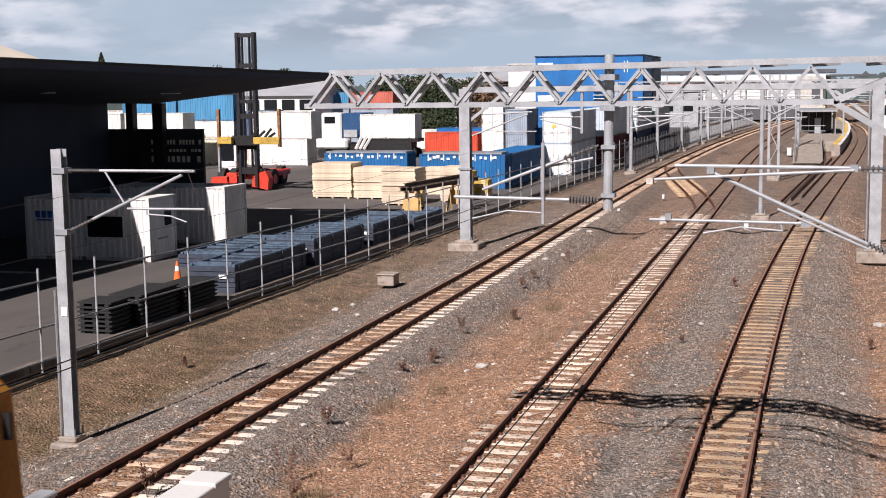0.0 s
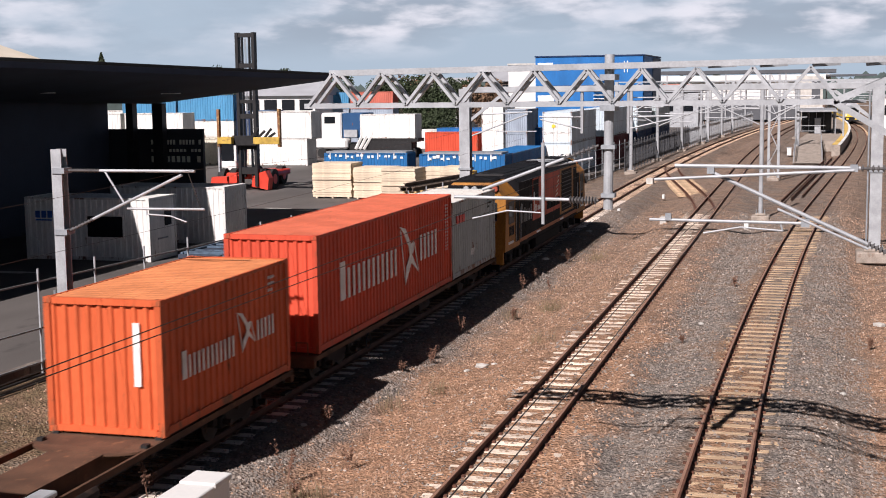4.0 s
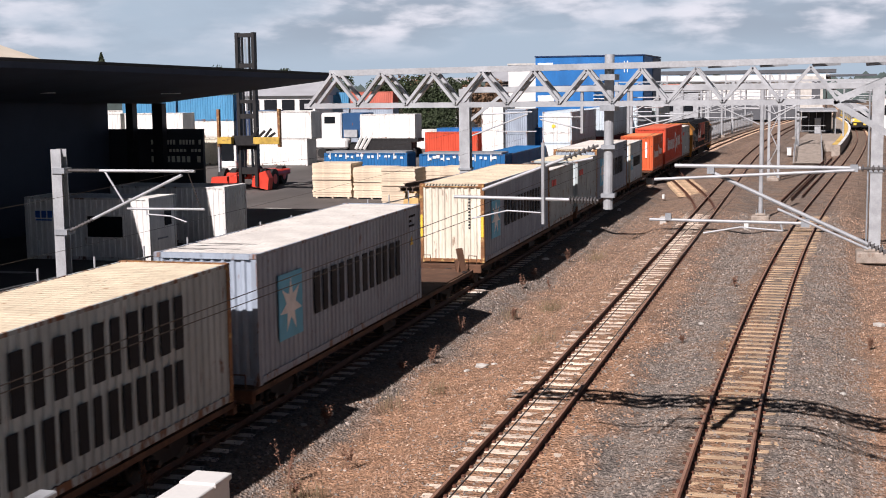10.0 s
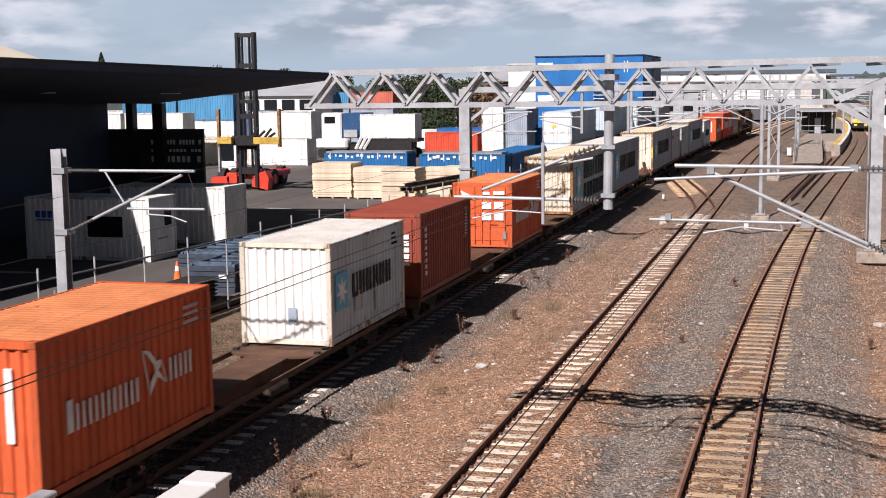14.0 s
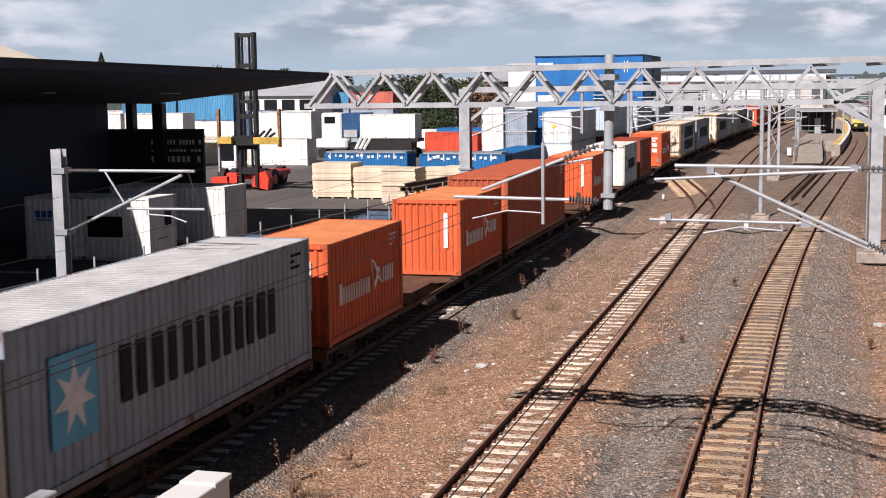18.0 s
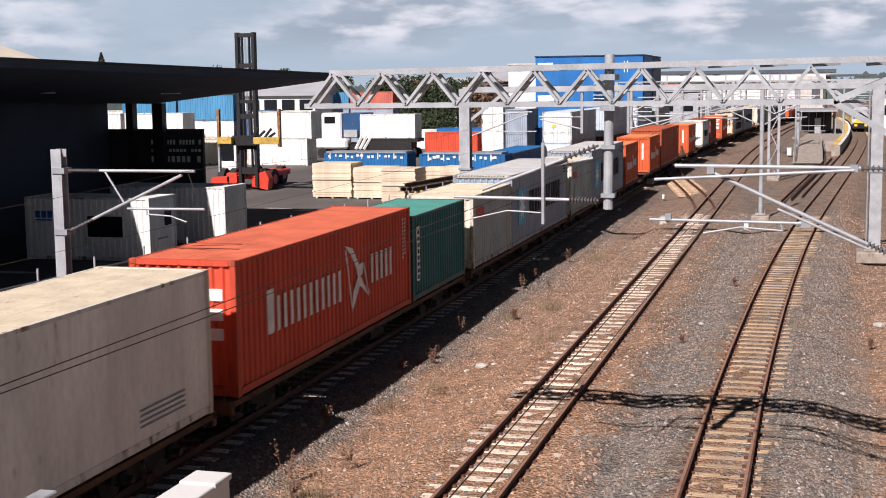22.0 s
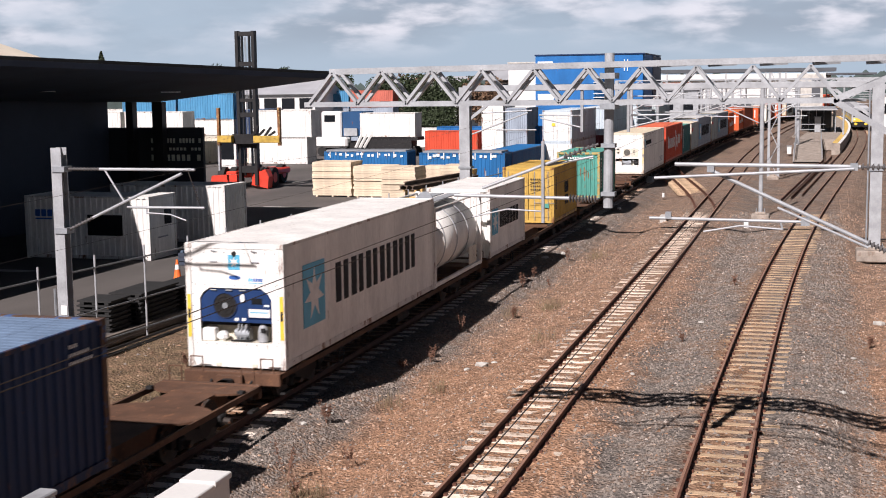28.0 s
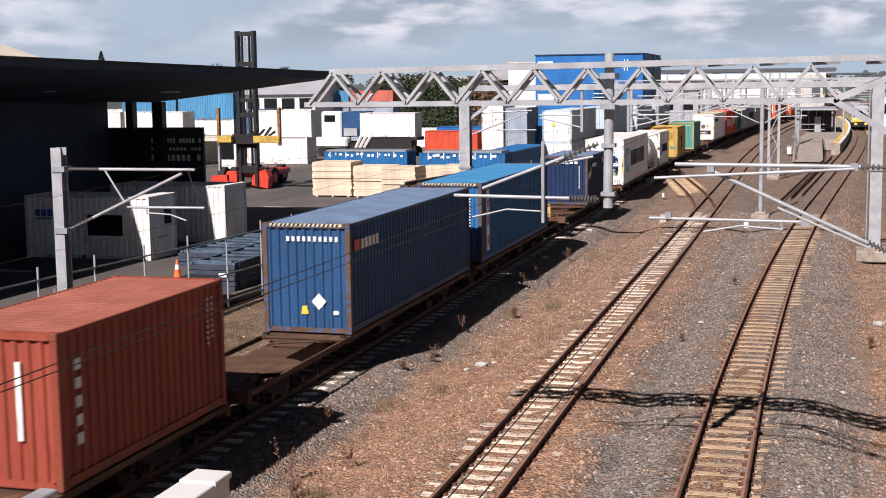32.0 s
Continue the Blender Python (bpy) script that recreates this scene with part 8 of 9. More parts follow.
def handler():
    h = thing("container_handler", "red container handler with tall black mast and yellow spreader", "container handler")
    box_part("chassis", M_HANDRED, h, -29.0, -26.3, 88.0, 94.0, 0.75, 1.2, 0.1, "red chassis")
    bm = fresh()
    prism(bm, [(-26.45, 0.3), (-25.2, 0.05), (-25.1, 0.9), (-25.35, 1.45), (-26.35, 1.1)], 1, 86.9, 87.7)
    part("drive_end", bm, M_HANDRED, h, "red drive axle housing")
    bm = fresh()
    prism(bm, [(-29.75, 0.30), (-27.6, 0.55), (-27.6, 1.05), (-29.6, 0.95)], 1, 86.9, 87.7)
    part("drive_end", bm, M_HANDRED, h, "red drive axle housing")
    box_part("fender", M_HANDRED, h, -27.5, -26.3, 87.3, 88.4, 0.9, 1.25, 0.05)
    for x, y, r, w in ((-25.5, 88.5, 0.75, 0.45), (-26.1, 88.5, 0.75, 0.45), (-28.6, 88.9, 0.75, 0.5), (-29.5, 88.9, 0.75, 0.5), (-26.9, 93.5, 0.7, 0.5), (-28.9, 93.5, 0.7, 0.5)):
        bm = fresh(); tube(bm, (x - w / 2, y, r), (x + w / 2, y, r), r, 22)
        t = part("tyre", bm, M_RUBBER, h, "black tyre")
        bm = fresh(); tube(bm, (x - w / 2 - 0.02, y, r), (x + w / 2 + 0.02, y, r), r * 0.5, 14)
        part("rim", bm, M_HANDRED, t)
    for x, w in ((-27.24, 0.22), (-25.98, 0.22)):
        box_part("mast_rail", M_BLACKSTEEL, h, x - w / 2, x + w / 2, 86.7, 87.2, 0.3, 11.35, 0, "black outer mast rail")
    for x, w, z in ((-26.90, 0.07, 11.2), (-26.34, 0.07, 11.2)):
        box_part("inner_rail", M_BLACKSTEEL, h, x - w / 2, x + w / 2, 86.8, 87.1, 1.0, z)
    for z, d in ((11.0, 0.3), (8.85, 0.3), (6.3, 0.25), (5.2, 0.35), (3.0, 0.3), (1.2, 0.5)):
        box_part("cross_beam", M_BLACKSTEEL, h, -27.34, -25.88, 86.75, 87.15, z, z + d)
    for x in (-26.62, -26.54):
        rod("lift_chain", M_GALVDULL, h, (x, 86.8, 3.8), (x, 86.8, 10.9), 0.025)
    box_part("carriage", M_BLACKSTEEL, h, -27.6, -25.7, 86.3, 86.7, 3.3, 4.0)
    box_part("pulley_block", M_BLACKSTEEL, h, -27.65, -25.6, 86.5, 86.8, 8.3, 8.6)
    box_part("pulley_block", M_BLACKSTEEL, h, -27.8, -27.3, 86.45, 86.75, 8.15, 8.8)
    for x0, x1, z0 in ((-28.55, -27.45, 3.42), (-25.75, -23.75, 3.40)):
        box_part("spreader_beam", M_SPREAD, h, x0, x1, 85.8, 86.3, z0, z0 + 0.5, 0.03, "yellow spreader beam")
    for x in (-28.5, -23.8):
        box_part("spreader_arm", M_RUSTPOST, h, x - 0.09, x + 0.09, 85.9, 86.2, 3.2, 5.9)
    box_part("twist_leg", M_GALV, h, -28.56, -28.44, 85.9, 86.2, 1.4, 3.3)
    for x, z, q in ((-25.6, 3.9, 0.7), (-25.1, 3.9, 0.45), (-24.6, 3.9, 0.6), (-24.3, 3.9, 0.3)):
        bm = fresh(); bar(bm, (x - 0.3, 86.0, z), (x + 0.15, 86.1, z + q), 0.2, 0.16)
        part("hydraulic_arm", bm, M_DARK, h)
    c = box_part("cab", M_CLADWHITE, h, -29.95, -28.6, 89.0, 91.0, 1.3, 2.0, 0.05, "white cab base")
    for x in (-29.9, -28.65):
        for y in (89.05, 90.9):
            box_part("cab_post", M_CLADWHITE, c, x - 0.09, x + 0.09, y - 0.07, y + 0.07, 2.0, 3.5)
    box_part("cab_roof", M_CLADWHITE, c, -30.05, -28.5, 88.9, 91.1, 3.5, 3.66)
    box_part("cab_glass", M_GLASS, c, -29.8, -28.75, 89.1, 90.8, 2.0, 3.45)


handler()


def timber_stacks():
    rng = random.Random(8)
    for x0, x1, y0, h, rows in ((-19.5, -16.75, 81.3, 2.3, 14), (-16.5, -14.0, 81.0, 2.05, 12), (-13.2, -11.0, 77.0, 2.25, 14), (-10.1, -8.6, 79.5, 2.2, 12)):
        t = thing("timber_stack", "neat stack of pale sawn timber panels", "timber stack", "timber stacks in the yard")
        p = (h - 0.12) / rows
        for k in range(3):
            slab("bearer", M_WOOD, t, 0.12, 2.3, 0.1, x0 + 0.25 + k * (x1 - x0 - 0.5) / 2, y0 + 1.2, 0.0)
        for k in range(rows):
            j = rng.uniform(-0.04, 0.04)
            z = 0.1 + k * p + (0.06 if k >= rows // 2 else 0)
            slab("panel", M_WOOD, t, x1 - x0, 2.35, p * 0.955, (x0 + x1) / 2 + j, y0 + 1.2 + rng.uniform(-0.03, 0.03), z)
        for k in (0.3, 1.1, 1.9):
            slab("mid_bearer", M_WOOD, t, x1 - x0, 0.1, 0.075, (x0 + x1) / 2, y0 + 0.1 + k, 0.1 + (rows // 2) * p - 0.012)


timber_stacks()


def yard_clutter():
    rng = random.Random(21)
    # flat dark-blue rack stacks along the fence
    for x0, x1, y0, y1, n, h in ((-9.2, -7.3, 42.6, 49.5, 5, 0.95), (-9.5, -7.1, 49.9, 56.2, 5, 1.05), (-12.6, -10.2, 48.5, 55.0, 3, 0.55), (-9.2, -7.0, 57.2, 62.5, 5, 0.9), (-9.0, -6.8, 63.0, 68.5, 4, 0.6)):
        r = thing("rack_stack", "stack of folded dark blue steel flat racks", "rack stack", "rack stacks along the fence")
        p = h / n
        for k in range(n):
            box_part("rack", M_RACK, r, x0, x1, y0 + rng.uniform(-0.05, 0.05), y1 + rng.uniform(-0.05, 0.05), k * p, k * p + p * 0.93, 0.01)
        top = h - p * 0.07
        for x in (x0 + 0.08, x1 - 0.14):
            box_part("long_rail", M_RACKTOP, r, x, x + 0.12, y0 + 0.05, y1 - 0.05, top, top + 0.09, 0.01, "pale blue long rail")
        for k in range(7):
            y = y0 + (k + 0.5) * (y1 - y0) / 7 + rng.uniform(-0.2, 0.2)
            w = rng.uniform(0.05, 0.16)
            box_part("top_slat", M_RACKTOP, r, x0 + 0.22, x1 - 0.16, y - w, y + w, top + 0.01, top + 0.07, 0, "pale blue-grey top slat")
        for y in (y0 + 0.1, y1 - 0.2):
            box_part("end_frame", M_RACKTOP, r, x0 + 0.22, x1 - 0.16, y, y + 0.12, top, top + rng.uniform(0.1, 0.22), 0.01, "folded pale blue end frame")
        for k in range(4):
            y = y0 + 0.4 + k * (y1 - y0 - 0.8) / 3
            box_part("post", M_RACK, r, x1 - 0.02, x1 + 0.03, y - 0.07, y + 0.07, 0, h + 0.02)
        box_part("label_plate", M_MARKWHITE, r, x1 - 0.6, x1 - 0.3, y0 - 0.075, y0 - 0.06, h * 0.55, h * 0.7)
    for x0, y0, y1, n in ((-8.75, 34.4, 35.6, 7), (-8.55, 35.9, 38.4, 7), (-8.4, 38.6, 41.0, 6)):
        r = thing("pallet_stack", "stack of black plastic pallets", "pallet stack", "black pallet stacks along the fence")
        for k in range(n):
            slab("pallet_deck", M_RUBBER, r, 1.15, y1 - y0, 0.05, x0 + 0.6, (y0 + y1) / 2 + rng.uniform(-0.04, 0.04), k * 0.14 + 0.08)
            for d in (-0.42, 0.0, 0.42):
                slab("pallet_foot", M_RUBBER, r, 0.14, y1 - y0 - 0.06, 0.082, x0 + 0.6 + d, (y0 + y1) / 2, k * 0.14)
    # traffic cone
    c = thing("traffic_cone", "orange traffic cone with a white band", "traffic cone")
    bm = fresh(); tube(bm, (-10.05, 43.5, 0.05), (-10.05, 43.5, 0.98), 0.19, 16, 0.035)
    part("cone", bm, M_CONE, c)
    bm = fresh(); tube(bm, (-10.05, 43.5, 0.62), (-10.05, 43.5, 0.80), 0.098, 16, 0.068)
    part("white_band", bm, M_MARKWHITE, c)
    box_part("base", M_CONE, c, -10.3, -9.8, 43.25, 43.75, 0.0, 0.05, 0.01)
    # yellow trestles carrying dark beams
    for x, y in ((-8.4, 68.2), (-7.4, 74.0)):
        t = thing("trestle", "worn yellow steel trestle beside the fence", "trestle", "yellow trestles beside the fence")
        for sx in (-0.5, 0.5):
            for sy in (-0.45, 0.45):
                bm = fresh(); bar(bm, (x + sx * 1.2, y + sy * 1.2, 0), (x + sx * 0.7, y + sy * 0.3, 1.55), 0.09, 0.09)
                part("leg", bm, M_TRESTLE, t)
        box_part("top_bar", M_TRESTLE, t, x - 0.55, x + 0.55, y - 0.12, y + 0.12, 1.53, 1.68)
        box_part("side_plate", M_TRESTLE, t, x - 0.42, x + 0.42, y - 0.5, y - 0.46, 0.45, 1.3)
    for k, (dx, z) in enumerate(((-0.35, 1.68), (0.0, 1.68), (0.35, 1.68), (-0.1, 1.9))):
        b = thing("steel_beam", "rusty dark steel beam lying on yellow trestles", "steel beam", "beams on the trestles")
        bm = fresh()
        for w, z0, z1 in ((0.2, 0, 0.03), (0.03, 0.03, 0.19), (0.2, 0.19, 0.22)):
            pts = [(-8.55 + dx, 67.4), (-7.2 + dx, 76.5)]
            bar(bm, (pts[0][0], pts[0][1], z + (z0 + z1) / 2), (pts[1][0], pts[1][1], z + (z0 + z1) / 2), w, z1 - z0)
        part("section", bm, M_BEAM, b)
    for x0, x1, y0, h in ((-10.6, -9.2, 85.0, 1.7), (-8.9, -7.9, 84.0, 1.2), (-12.9, -11.4, 86.0, 1.9)):
        p = thing("pallet_load", "pale wooden pallet load of packed sheets", "pallet load", "pallet loads in the yard")
        slab("pallet", M_WOOD, p, x1 - x0, 1.3, 0.14, (x0 + x1) / 2, y0, 0)
        for k in range(6):
            slab("layer", M_YELPACK if x1 > -11 and k % 3 else M_WOOD, p, x1 - x0 - 0.06, 1.24, (h - 0.16) / 6 * 0.94, (x0 + x1) / 2 + rng.uniform(-0.02, 0.02), y0, 0.14 + k * (h - 0.16) / 6)
    # puddles on the yard: their bright reflections are painted as flat pale patches
    for x, y, a, b in ((-18.75, 45.8, 1.0, 0.35), (-26.0, 93.9, 1.1, 0.5), (-14.6, 70.7, 1.3, 0.35), (-13.1, 69.9, 1.2, 0.3), (-16.0, 73.0, 1.4, 0.3), (-19.0, 74.0, 0.9, 0.25), (-12.0, 72.8, 1.0, 0.25)):
        bm = fresh()
        vs = [bm.verts.new((x + a * math.cos(t) * (1 + 0.2 * math.sin(3 * t)), y + b * math.sin(t) * (1 + 0.2 * math.cos(2 * t)), 0.005)) for t in (2 * math.pi * k / 18 for k in range(18))]
        bm.faces.new(vs)
        tagged(part("dust_patch", bm, M_CONC, None), "pale patch painted for bright light on the asphalt", "stain", kind="structure")
    # truck
    t = thing("truck", "white truck with a boxy cab and blue body", "truck")
    box_part("cab", M_CLADWHITE, t, -38.0, -35.7, 131.0, 133.2, 1.4, 4.7, 0.15)
    box_part("bonnet", M_CLADWHITE, t, -38.3, -34.6, 129.6, 131.0, 0.9, 2.0, 0.2)
    box_part("window", M_GLASS, t, -37.6, -36.4, 130.95, 131.0, 3.6, 4.3)
    box_part("body", M_BLUE, t, -35.65, -33.4, 131.2, 135, 2.0, 4.65, 0.05)
    box_part("steps", M_GALV, t, -35.4, -33.9, 130.9, 131.15, 2.1, 2.9)
    for k in range(3):
        bm = fresh(); bar(bm, (-33.6 + k * 0.45, 129.5, 0.9), (-33.0 + k * 0.55, 130.2, 2.5), 0.22, 0.22)
        part("exhaust_pipe", bm, M_CLADWHITE, t)
    for x in (-37.4, -35.2):
        bm = fresh(); tube(bm, (x, 129.5, 0.5), (x, 129.9, 0.5), 0.5, 18)
        part("wheel", bm, M_RUBBER, t)
    box_part("chassis", M_DARK, t, -38.0, -33.4, 130.2, 135, 0.7, 1.4)


yard_clutter()


# ---------------------------------------------------------------- houses, trees and buildings far off
def house(x0, x1, y0, y1, eave, ridge, label, wall=None, roof=None, windows=3):
    h = thing("house", label, "house", "buildings beyond the yard")
    box_part("wall", wall or M_CLADWHITE, h, x0, x1, y0, y1, 0, eave)
    bm = fresh()
    ym = (y0 + y1) / 2
    prism(bm, [(y0 - 0.5, eave), (y1 + 0.5, eave), (ym, ridge)], 0, x0 - 0.5, x1 + 0.5)
    part("roof", bm, roof or M_ROOFGREY, h, "grey sheet roof")
    for k in range(windows):
        x = x0 + (k + 0.5) * (x1 - x0) / windows
        w = box_part("window", M_GLASS, h, x - 0.9, x + 0.9, y0 - 0.06, y0 - 0.01, eave - 1.9, eave - 0.5)
        box_part("sill", M_CLADWHITE, w, x - 1.0, x + 1.0, y0 - 0.14, y0 - 0.07, eave - 2.0, eave - 1.92)


def tree(x, y, h, r, leaf, seed, low=0.25, conifer=False):
    rng = random.Random(seed)
    t = thing("tree", "bushy dark green tree in the distance" if leaf is M_LEAF else "brownish half-bare tree in the distance", "tree", "distant trees")
    bm = fresh()
    tube(bm, (x, y, -0.3), (x, y, h * 0.55), 0.03 * h, 8, 0.012 * h)
    for k in range(5):
        a = rng.uniform(0, 6.28)
        tube(bm, (x, y, h * rng.uniform(0.3, 0.5)), (x + math.cos(a) * r * 0.6, y + math.sin(a) * r * 0.6, h * rng.uniform(0.55, 0.8)), 0.012 * h, 5, 0.004 * h)
    part("trunk", bm, M_BARK, t)
    verts, faces = [], []
    lobes = [(rng.uniform(-0.6, 0.6) * r, rng.uniform(-0.6, 0.6) * r, rng.uniform(low + 0.15, 0.85) * h, rng.uniform(0.35, 0.6) * r) for _ in range(9)]
    for k in range(3600):
        lx, ly, lz, lr = rng.choice(lobes)
        d = Vector((rng.gauss(0, 1), rng.gauss(0, 1), rng.gauss(0, 1))).normalized() * lr * rng.uniform(0.6, 1.05)
        c = Vector((x + lx, y + ly, lz)) + d
        if conifer:
            f = rng.random()
            c = Vector((x, y, h * (low + (1 - low) * f))) + Vector((d.x, d.y, 0)).normalized() * r * (1 - f) * rng.uniform(0.4, 1.0)
        s = rng.uniform(0.10, 0.22) * max(1.0, r / 3)
        u = Vector((rng.gauss(0, 1), rng.gauss(0, 1), rng.gauss(0, 1))).normalized()
        v = u.orthogonal().normalized() * s
        w = u.cross(v).normalized() * s * rng.uniform(0.5, 1)
        i = len(verts)
        verts += [c - v - w * 0.3, c + w, c + v - w * 0.2, c - w]
        faces.append((i, i + 1, i + 2, i + 3))
    me = bpy.data.meshes.new("crown")
    me.from_pydata(verts, [], faces)
    part("crown", None, leaf, t, me=me)


def far_scene():
    house(-60, -50.0, 160, 169, 6.4, 8.3, "white two-storey house with a grey roof", windows=4)
    house(-33.5, -26.5, 186, 196, 8.0, 9.6, "brown-grey building with a low roof", M_SHEDROOFDARK, M_ROOFGREY, 3)
    house(-52, -42, 205, 215, 6.5, 8.8, "pale house among trees")
    for x, y, h, r, m, s in ((-163, 300, 17, 5, M_LEAF, 1), (-105.5, 250, 12.7, 3.2, M_LEAF, 2), (-92, 250, 12.4, 3.0, M_LEAF, 3), (-66, 202, 10.4, 3.2, M_LEAF, 4), (-62.5, 203, 10.0, 3.0, M_LEAF, 5),
                             (-43, 180, 8.8, 3.6, M_LEAF, 6), (-39.5, 182, 9.6, 3.8, M_LEAF, 7), (-36, 180, 9.2, 3.4, M_LEAF, 8), (-33, 182, 9.4, 3.2, M_LEAFDRY, 9), (-41, 176, 5.2, 3.0, M_LEAF, 10), (-36.5, 175, 4.6, 2.8, M_LEAF, 11),
                             (-31.5, 176, 8.0, 2.6, M_LEAFDRY, 12), (-48, 196, 9.5, 3.5, M_LEAFDRY, 13), (-30, 178, 4.5, 2.5, M_LEAF, 14), (-55, 205, 9.2, 3.4, M_LEAF, 15)):
        tree(x, y, h, r, m, s, conifer=(s == 1))
    # hazy line of woods and roofs at the horizon
    rng = random.Random(77)
    verts, faces = [], []
    for k in range(2600):
        a = rng.uniform(-1.1, 0.75)
        d = rng.uniform(520, 700)
        hgt = 7 + 4.5 * abs(noise.noise((a * 7, 0, 0))) + rng.uniform(-1, 1.5)
        c = Vector((12.6 + d * math.sin(a), d * math.cos(a), rng.uniform(-0.3, hgt)))
        s = rng.uniform(1.6, 3.6)
        i = len(verts)
        u = Vector((math.cos(a), -math.sin(a), 0)) * s
        verts += [c - u, c + Vector((0, 0, s * 0.9)), c + u, c - Vector((0, 0, s * 0.9))]
        faces.append((i, i + 1, i + 2, i + 3))
    me = bpy.data.meshes.new("far_woods")
    me.from_pydata(verts, [], faces)
    tagged(part("far_woods", None, M_LEAFFAR, None, me=me), "hazy dark line of distant woods", "woods", kind="stuff")
    # station: long white building with dark roof bands, platform, ramp, shelter
    st = thing("station_building", "long white station building with dark flat canopy roofs", "building")
    box_part("wall", M_CLADWHITE, st, -17, 13, 270, 282, 0, 7.6)
    box_part("roof", M_ROOFDARK, st, -17.5, 17, 269.2, 284, 9.2, 9.9, 0, "dark flat roof band")
    box_part("roof", M_CLADWHITE, st, -17.2, 16, 269.4, 283, 7.7, 8.9, 0, "white fascia")
    for k in range(9):
        x = -16 + k * 3.9
        box_part("roof_post", M_GALV, st, x - 0.12, x + 0.12, 269.3, 269.6, 0, 9.25)
    # flat dark band: the shadowy area below the white front, put into colour
    box_part("lower_wall", M_ROOFDARK, st, -16.8, 9.4, 269.8, 269.98, 0, 3.0, 0, "dark band painted for the shade below the white fascia")
    box_part("lift_tower", M_CONC, st, 9.5, 14.5, 264, 269, 0, 8.6, 0, "grey lift tower")
    box_part("tower_panel", M_ROOFDARK, st, 12.4, 14.0, 263.9, 263.98, 3.2, 7.6)
    for x0, x1, z in ((15, 24, 8.4), (17, 30, 7.2), (20, 34, 5.6)):
        box_part("roof", M_ROOFDARK if z > 8 else M_GALV, st, x0, x1, 255, 275, z, z + 0.35)
    rd = thing("red_tank", "orange-red cylindrical tank beside the line", "tank")
    bm = fresh(); tube(bm, (-13, 235, 5.8), (-8, 235, 5.8), 1.5, 20)
    part("barrel", bm, M_ORANGE, rd)
    box_part("stand", M_GALV, rd, -13, -8, 233.8, 236.2, 0, 4.5)
    for k, (x0, x1, y, z, m) in enumerate(((-16, -6, 225, 6.0, M_GALV), (22, 34, 210, 5.0, M_CLADWHITE), (26, 40, 240, 6.5, M_ROOFGREY), (30, 44, 180, 4.0, M_CLADWHITE))):
        b = thing("lineside_building", "pale lineside building far along the tracks", "building", "lineside buildings")
        box_part("wall", m, b, x0, x1, y, y + 10, 0, z)
        box_part("roof", M_ROOFGREY, b, x0 - 0.3, x1 + 0.3, y - 0.3, y + 10.3, z, z + 0.25)
        for j in range(3):
            x = x0 + (j + 0.5) * (x1 - x0) / 3
            box_part("window", M_GLASS, b, x - 0.8, x + 0.8, y - 0.05, y - 0.01, z * 0.45, z * 0.75)
    # platform between the tracks
    bm = fresh()
    ys = [140, 145, 150, 150.05] + [154 + 5 * k for k in range(20)]
    A = [[bm.verts.new((line_3(y) - o, y, z)) for o, z in ((1.55, -0.3), (1.55, 0.9), (2.4 if y < 150.01 else 6.6, 0.9), (2.4 if y < 150.01 else 6.6, -0.3))] for y in ys]
    for a, b in zip(A, A[1:]):
        for i in range(3):
            bm.faces.new((a[i], a[i + 1], b[i + 1], b[i]))
    bm.faces.new(A[0]); bm.faces.new(A[-1][::-1])
    pf = tagged(part("platform", bm, M_FOOT, None), "grey concrete station platform", "platform", kind="structure")
    for o0, o1, m, lab in ((1.52, 1.83, M_MARKWHITE, "white platform edge"), (1.85, 2.38, M_PLATYEL, "yellow warning strip")):
        bm = fresh()
        R2 = [[bm.verts.new((line_3(y) - o, y, z)) for o, z in ((o0, 0.86), (o0, 0.915), (o1, 0.915), (o1, 0.86))] for y in ys]
        for a, b in zip(R2, R2[1:]):
            for i in range(4):
                bm.faces.new((a[i], a[(i + 1) % 4], b[(i + 1) % 4], b[i]))
        part("edge_strip", bm, m, pf, lab)
    bm = fresh()
    prism(bm, [(127, -0.25), (150, -0.25), (150, 0.88)], 0, 10.9, 13.7)
    tagged(part("ramp", bm, M_FOOT, None), "weathered concrete ramp up to the platform", "ramp", kind="structure")
    f = thing("ramp_rail", "galvanised railing beside the platform ramp", "railing")
    for x in (11.0, 13.6):
        for k in range(10):
            y = 128 + k * 2.4
            rod("post", M_GALV, f, (x, y, -0.25 + (y - 127) * 0.049), (x, y, 0.85 + (y - 127) * 0.049), 0.035)
        for d in (0.5, 1.0):
            rod("rail", M_GALV, f, (x, 128, d - 0.15), (x, 149.6, d + 0.92), 0.03)
    for x, y, w, h in ((10.4, 140, 0.45, 0.8), (11.0, 144, 0.4, 0.9)):
        c = thing("equipment_cabinet", "white lineside equipment cabinet", "cabinet", "lineside cabinets")
        slab("body", M_CLADWHITE, c, w, 0.6, h, x, y, -0.2, 0.03)
        slab("lid", M_GALV, c, w + 0.1, 0.7, 0.06, x, y, h - 0.2)
    pal = thing("palisade_fence", "dark grey palisade fence along the line", "fence")
    for k in range(62):
        y = 112 + k * 2.0
        x = line_1(y) - 3.0
        slab("post", M_GALVDULL if k >= 24 else M_FENCEDARK, pal, 0.08, 0.08, 2.7, x, y, -0.3)
        bm = fresh()
        x2 = line_1(y + 2) - 3.0
        m = M_FENCEDARK if k < 24 else M_GALV
        for z in (0.3, 1.9):
            bar(bm, (x, y + 0.04, z), (x2, y + 1.96, z), 0.05, 0.08)
        part("rail_pair", bm, m, pal)
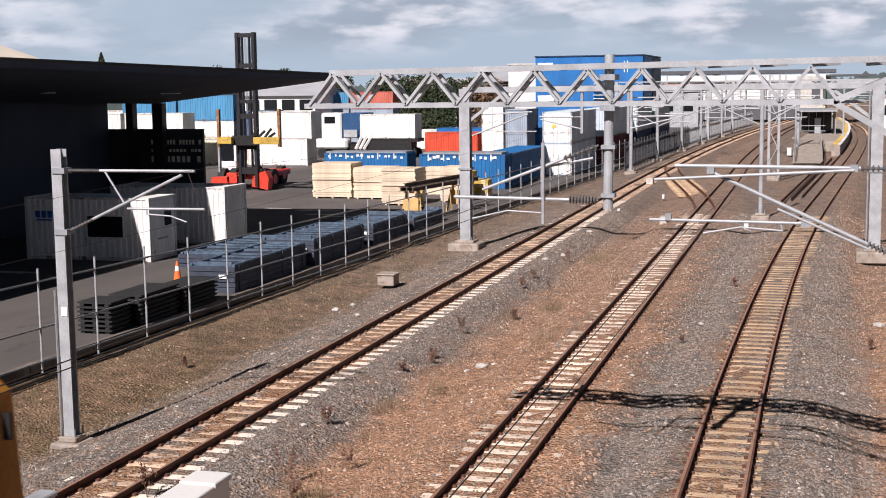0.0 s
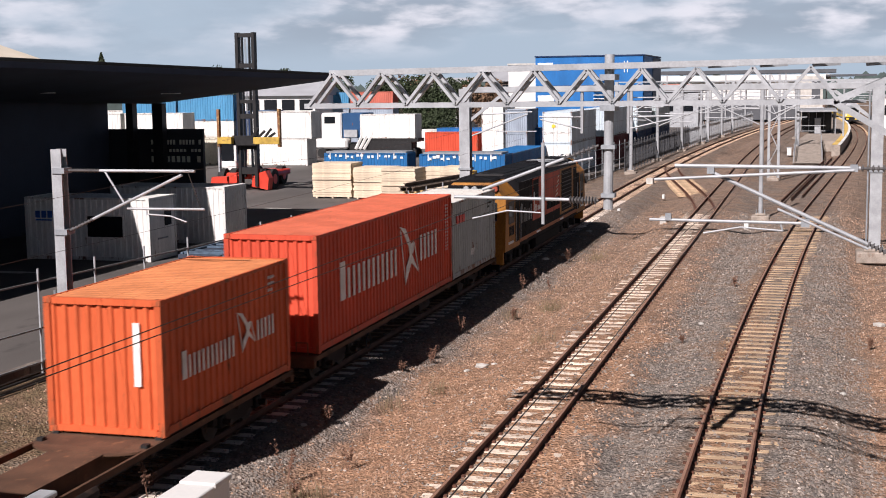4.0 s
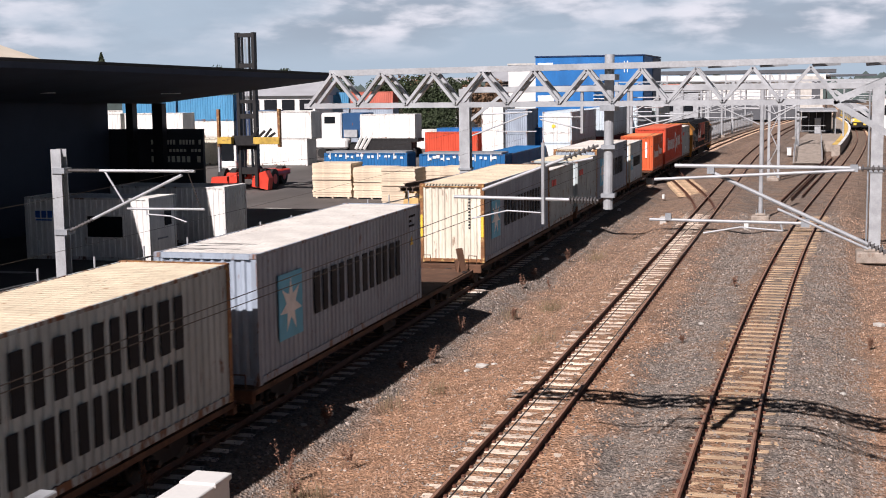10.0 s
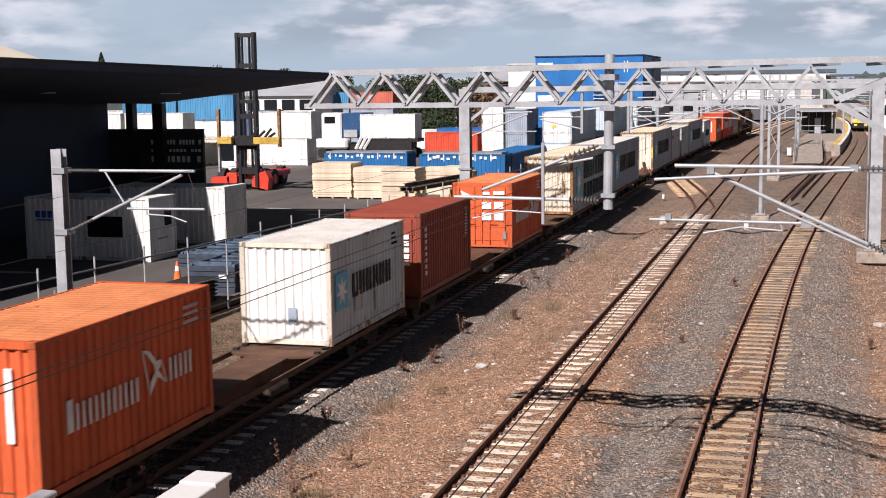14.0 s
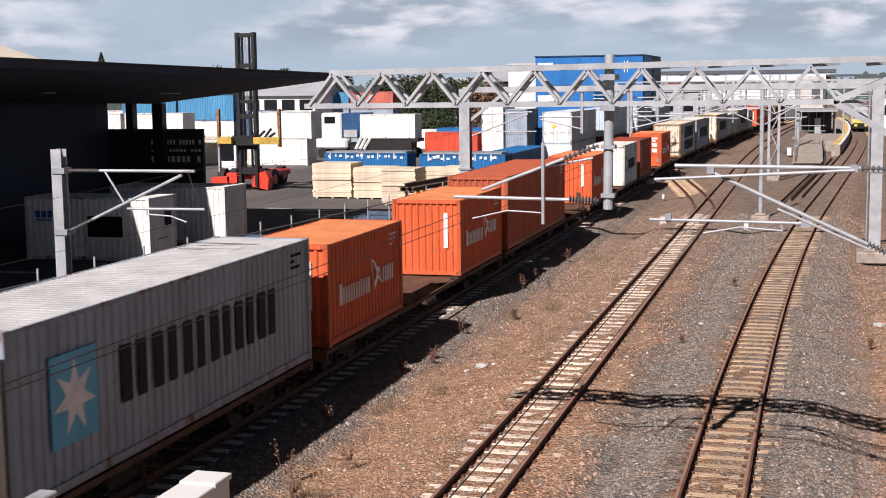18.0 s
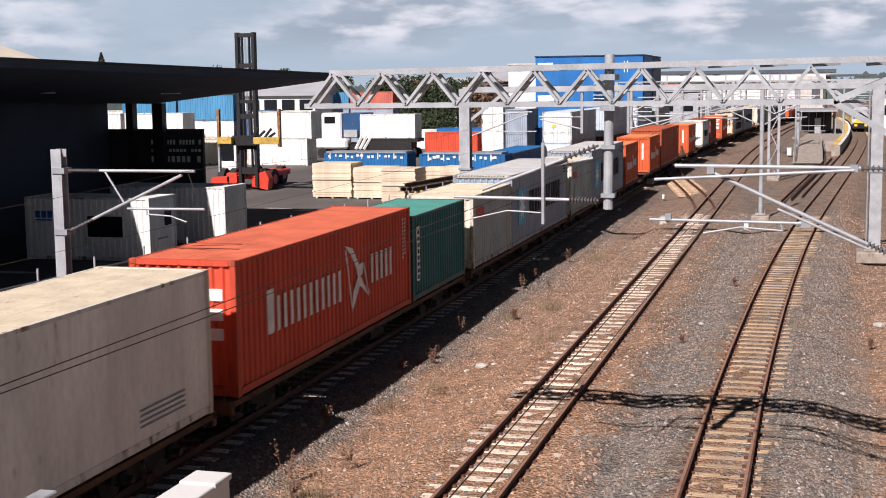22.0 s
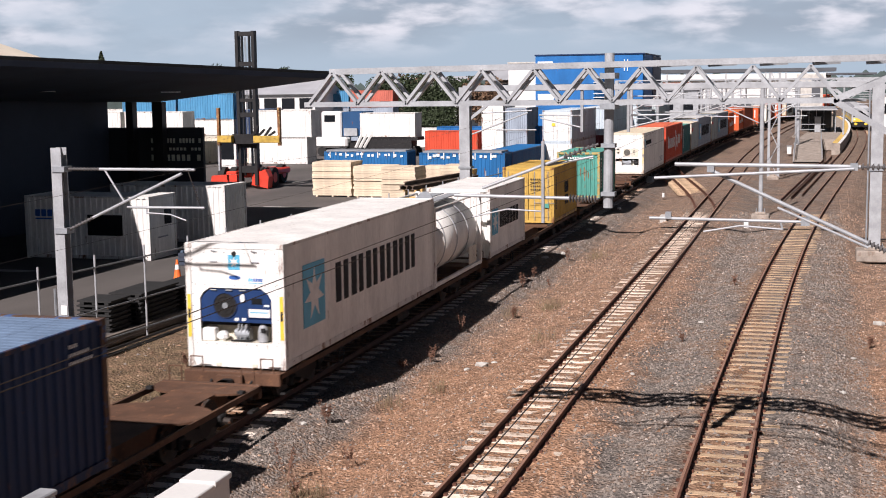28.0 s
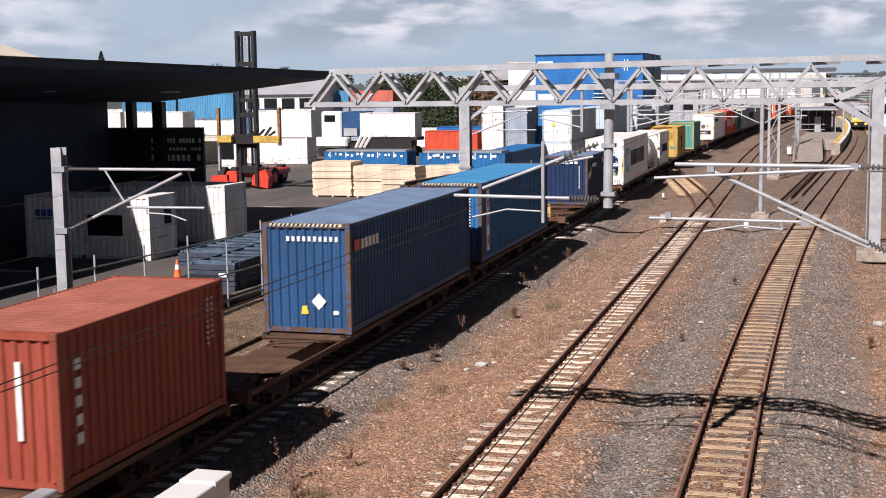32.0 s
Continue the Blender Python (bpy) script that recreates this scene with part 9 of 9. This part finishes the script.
        for j in range(5):
            f5 = (j + 0.5) / 5
            slab("picket", m, pal, 0.03, 0.07 if k < 24 else 0.10, 2.2, x + (x2 - x) * f5 + 0.04, y + 2 * f5, -0.1)
    sh = thing("platform_shelter", "dark glazed platform shelter", "shelter")
    box_part("roof", M_GALV, sh, 10.9, 15.6, 168, 186, 3.7, 3.85, 0, "pale grey roof")
    box_part("back_wall", M_ROOFDARK, sh, 11.3, 15.0, 176, 184, 0.9, 3.6)
    for k in range(4):
        x = 11.32 + k * 0.93
        box_part("pane", M_GLASS, sh, x, x + 0.86, 175.9, 175.98, 1.2, 3.4)
        box_part("mullion", M_GALV, sh, x + 0.865, x + 0.925, 175.86, 175.99, 0.9, 3.6)
    for y in (169, 177, 185):
        for x in (11.1, 15.4):
            rod("post", M_GALV, sh, (x, y, 0.85), (x, y, 3.75), 0.07)
    for z in (1.3, 1.95):
        rod("hand_rail", M_GALV, sh, (11.1, 168.9, z), (14.2, 168.9, z), 0.045)
    b = thing("platform_cabinet", "tall pale grey cabinet beside the platform shelter", "cabinet")
    slab("body", M_GALV, b, 0.75, 0.7, 1.9, 13.3, 170.5, 0.9, 0.04)
    slab("lid", M_GALVDULL, b, 0.85, 0.8, 0.06, 13.3, 170.5, 2.8)


far_scene()


# ---------------------------------------------------------------- what moves
def run(t):
    """How far the train has come at t seconds; it gathers speed slowly."""
    return 12.45 * t + 0.0225 * t * t


def on_track(s, half, z, line=line_1):
    a, b = Vector((line(s - half), s - half, z)), Vector((line(s + half), s + half, z))
    d = b - a
    return Matrix.Translation((a + b) / 2) @ Matrix.Rotation(-math.atan2(d.x, d.y), 4, "Z")


def motions():
    times = [0.0, 1.0, 2.0, 3.0, 4.0, 5.0, 6.0, 7.0, 8.0, 9.0, 10.0, 11.0, 12.0, 13.0, 14.0, 15.0, 16.0, 17.0, 18.0, 19.0, 20.0, 21.0, 22.0, 23.0, 24.0, 25.0, 26.0, 27.0, 28.0, 29.0, 30.0, 31.0, 32.0]
    for ob, middle, half, z in MOVERS:
        walk(ob, [(t, on_track(run(t) + middle, half, z)) for t in times])

    # the passenger unit slows down and stops at the far platform
    front = [(0.0, 325.0), (2.0, 274.0), (3.4, 249.0), (5.5, 229.0), (7.5, 218.0), (9.5, 211.5), (12.5, 207.5), (14.5, 206.2), (16.5, 205.2), (18.0, 205.0), (32.0, 205.0)]
    for ob, middle in UNIT:
        walk(ob, [(t, on_track(y + middle, 7.6, 0.0, line_3)) for t, y in front])


motions()
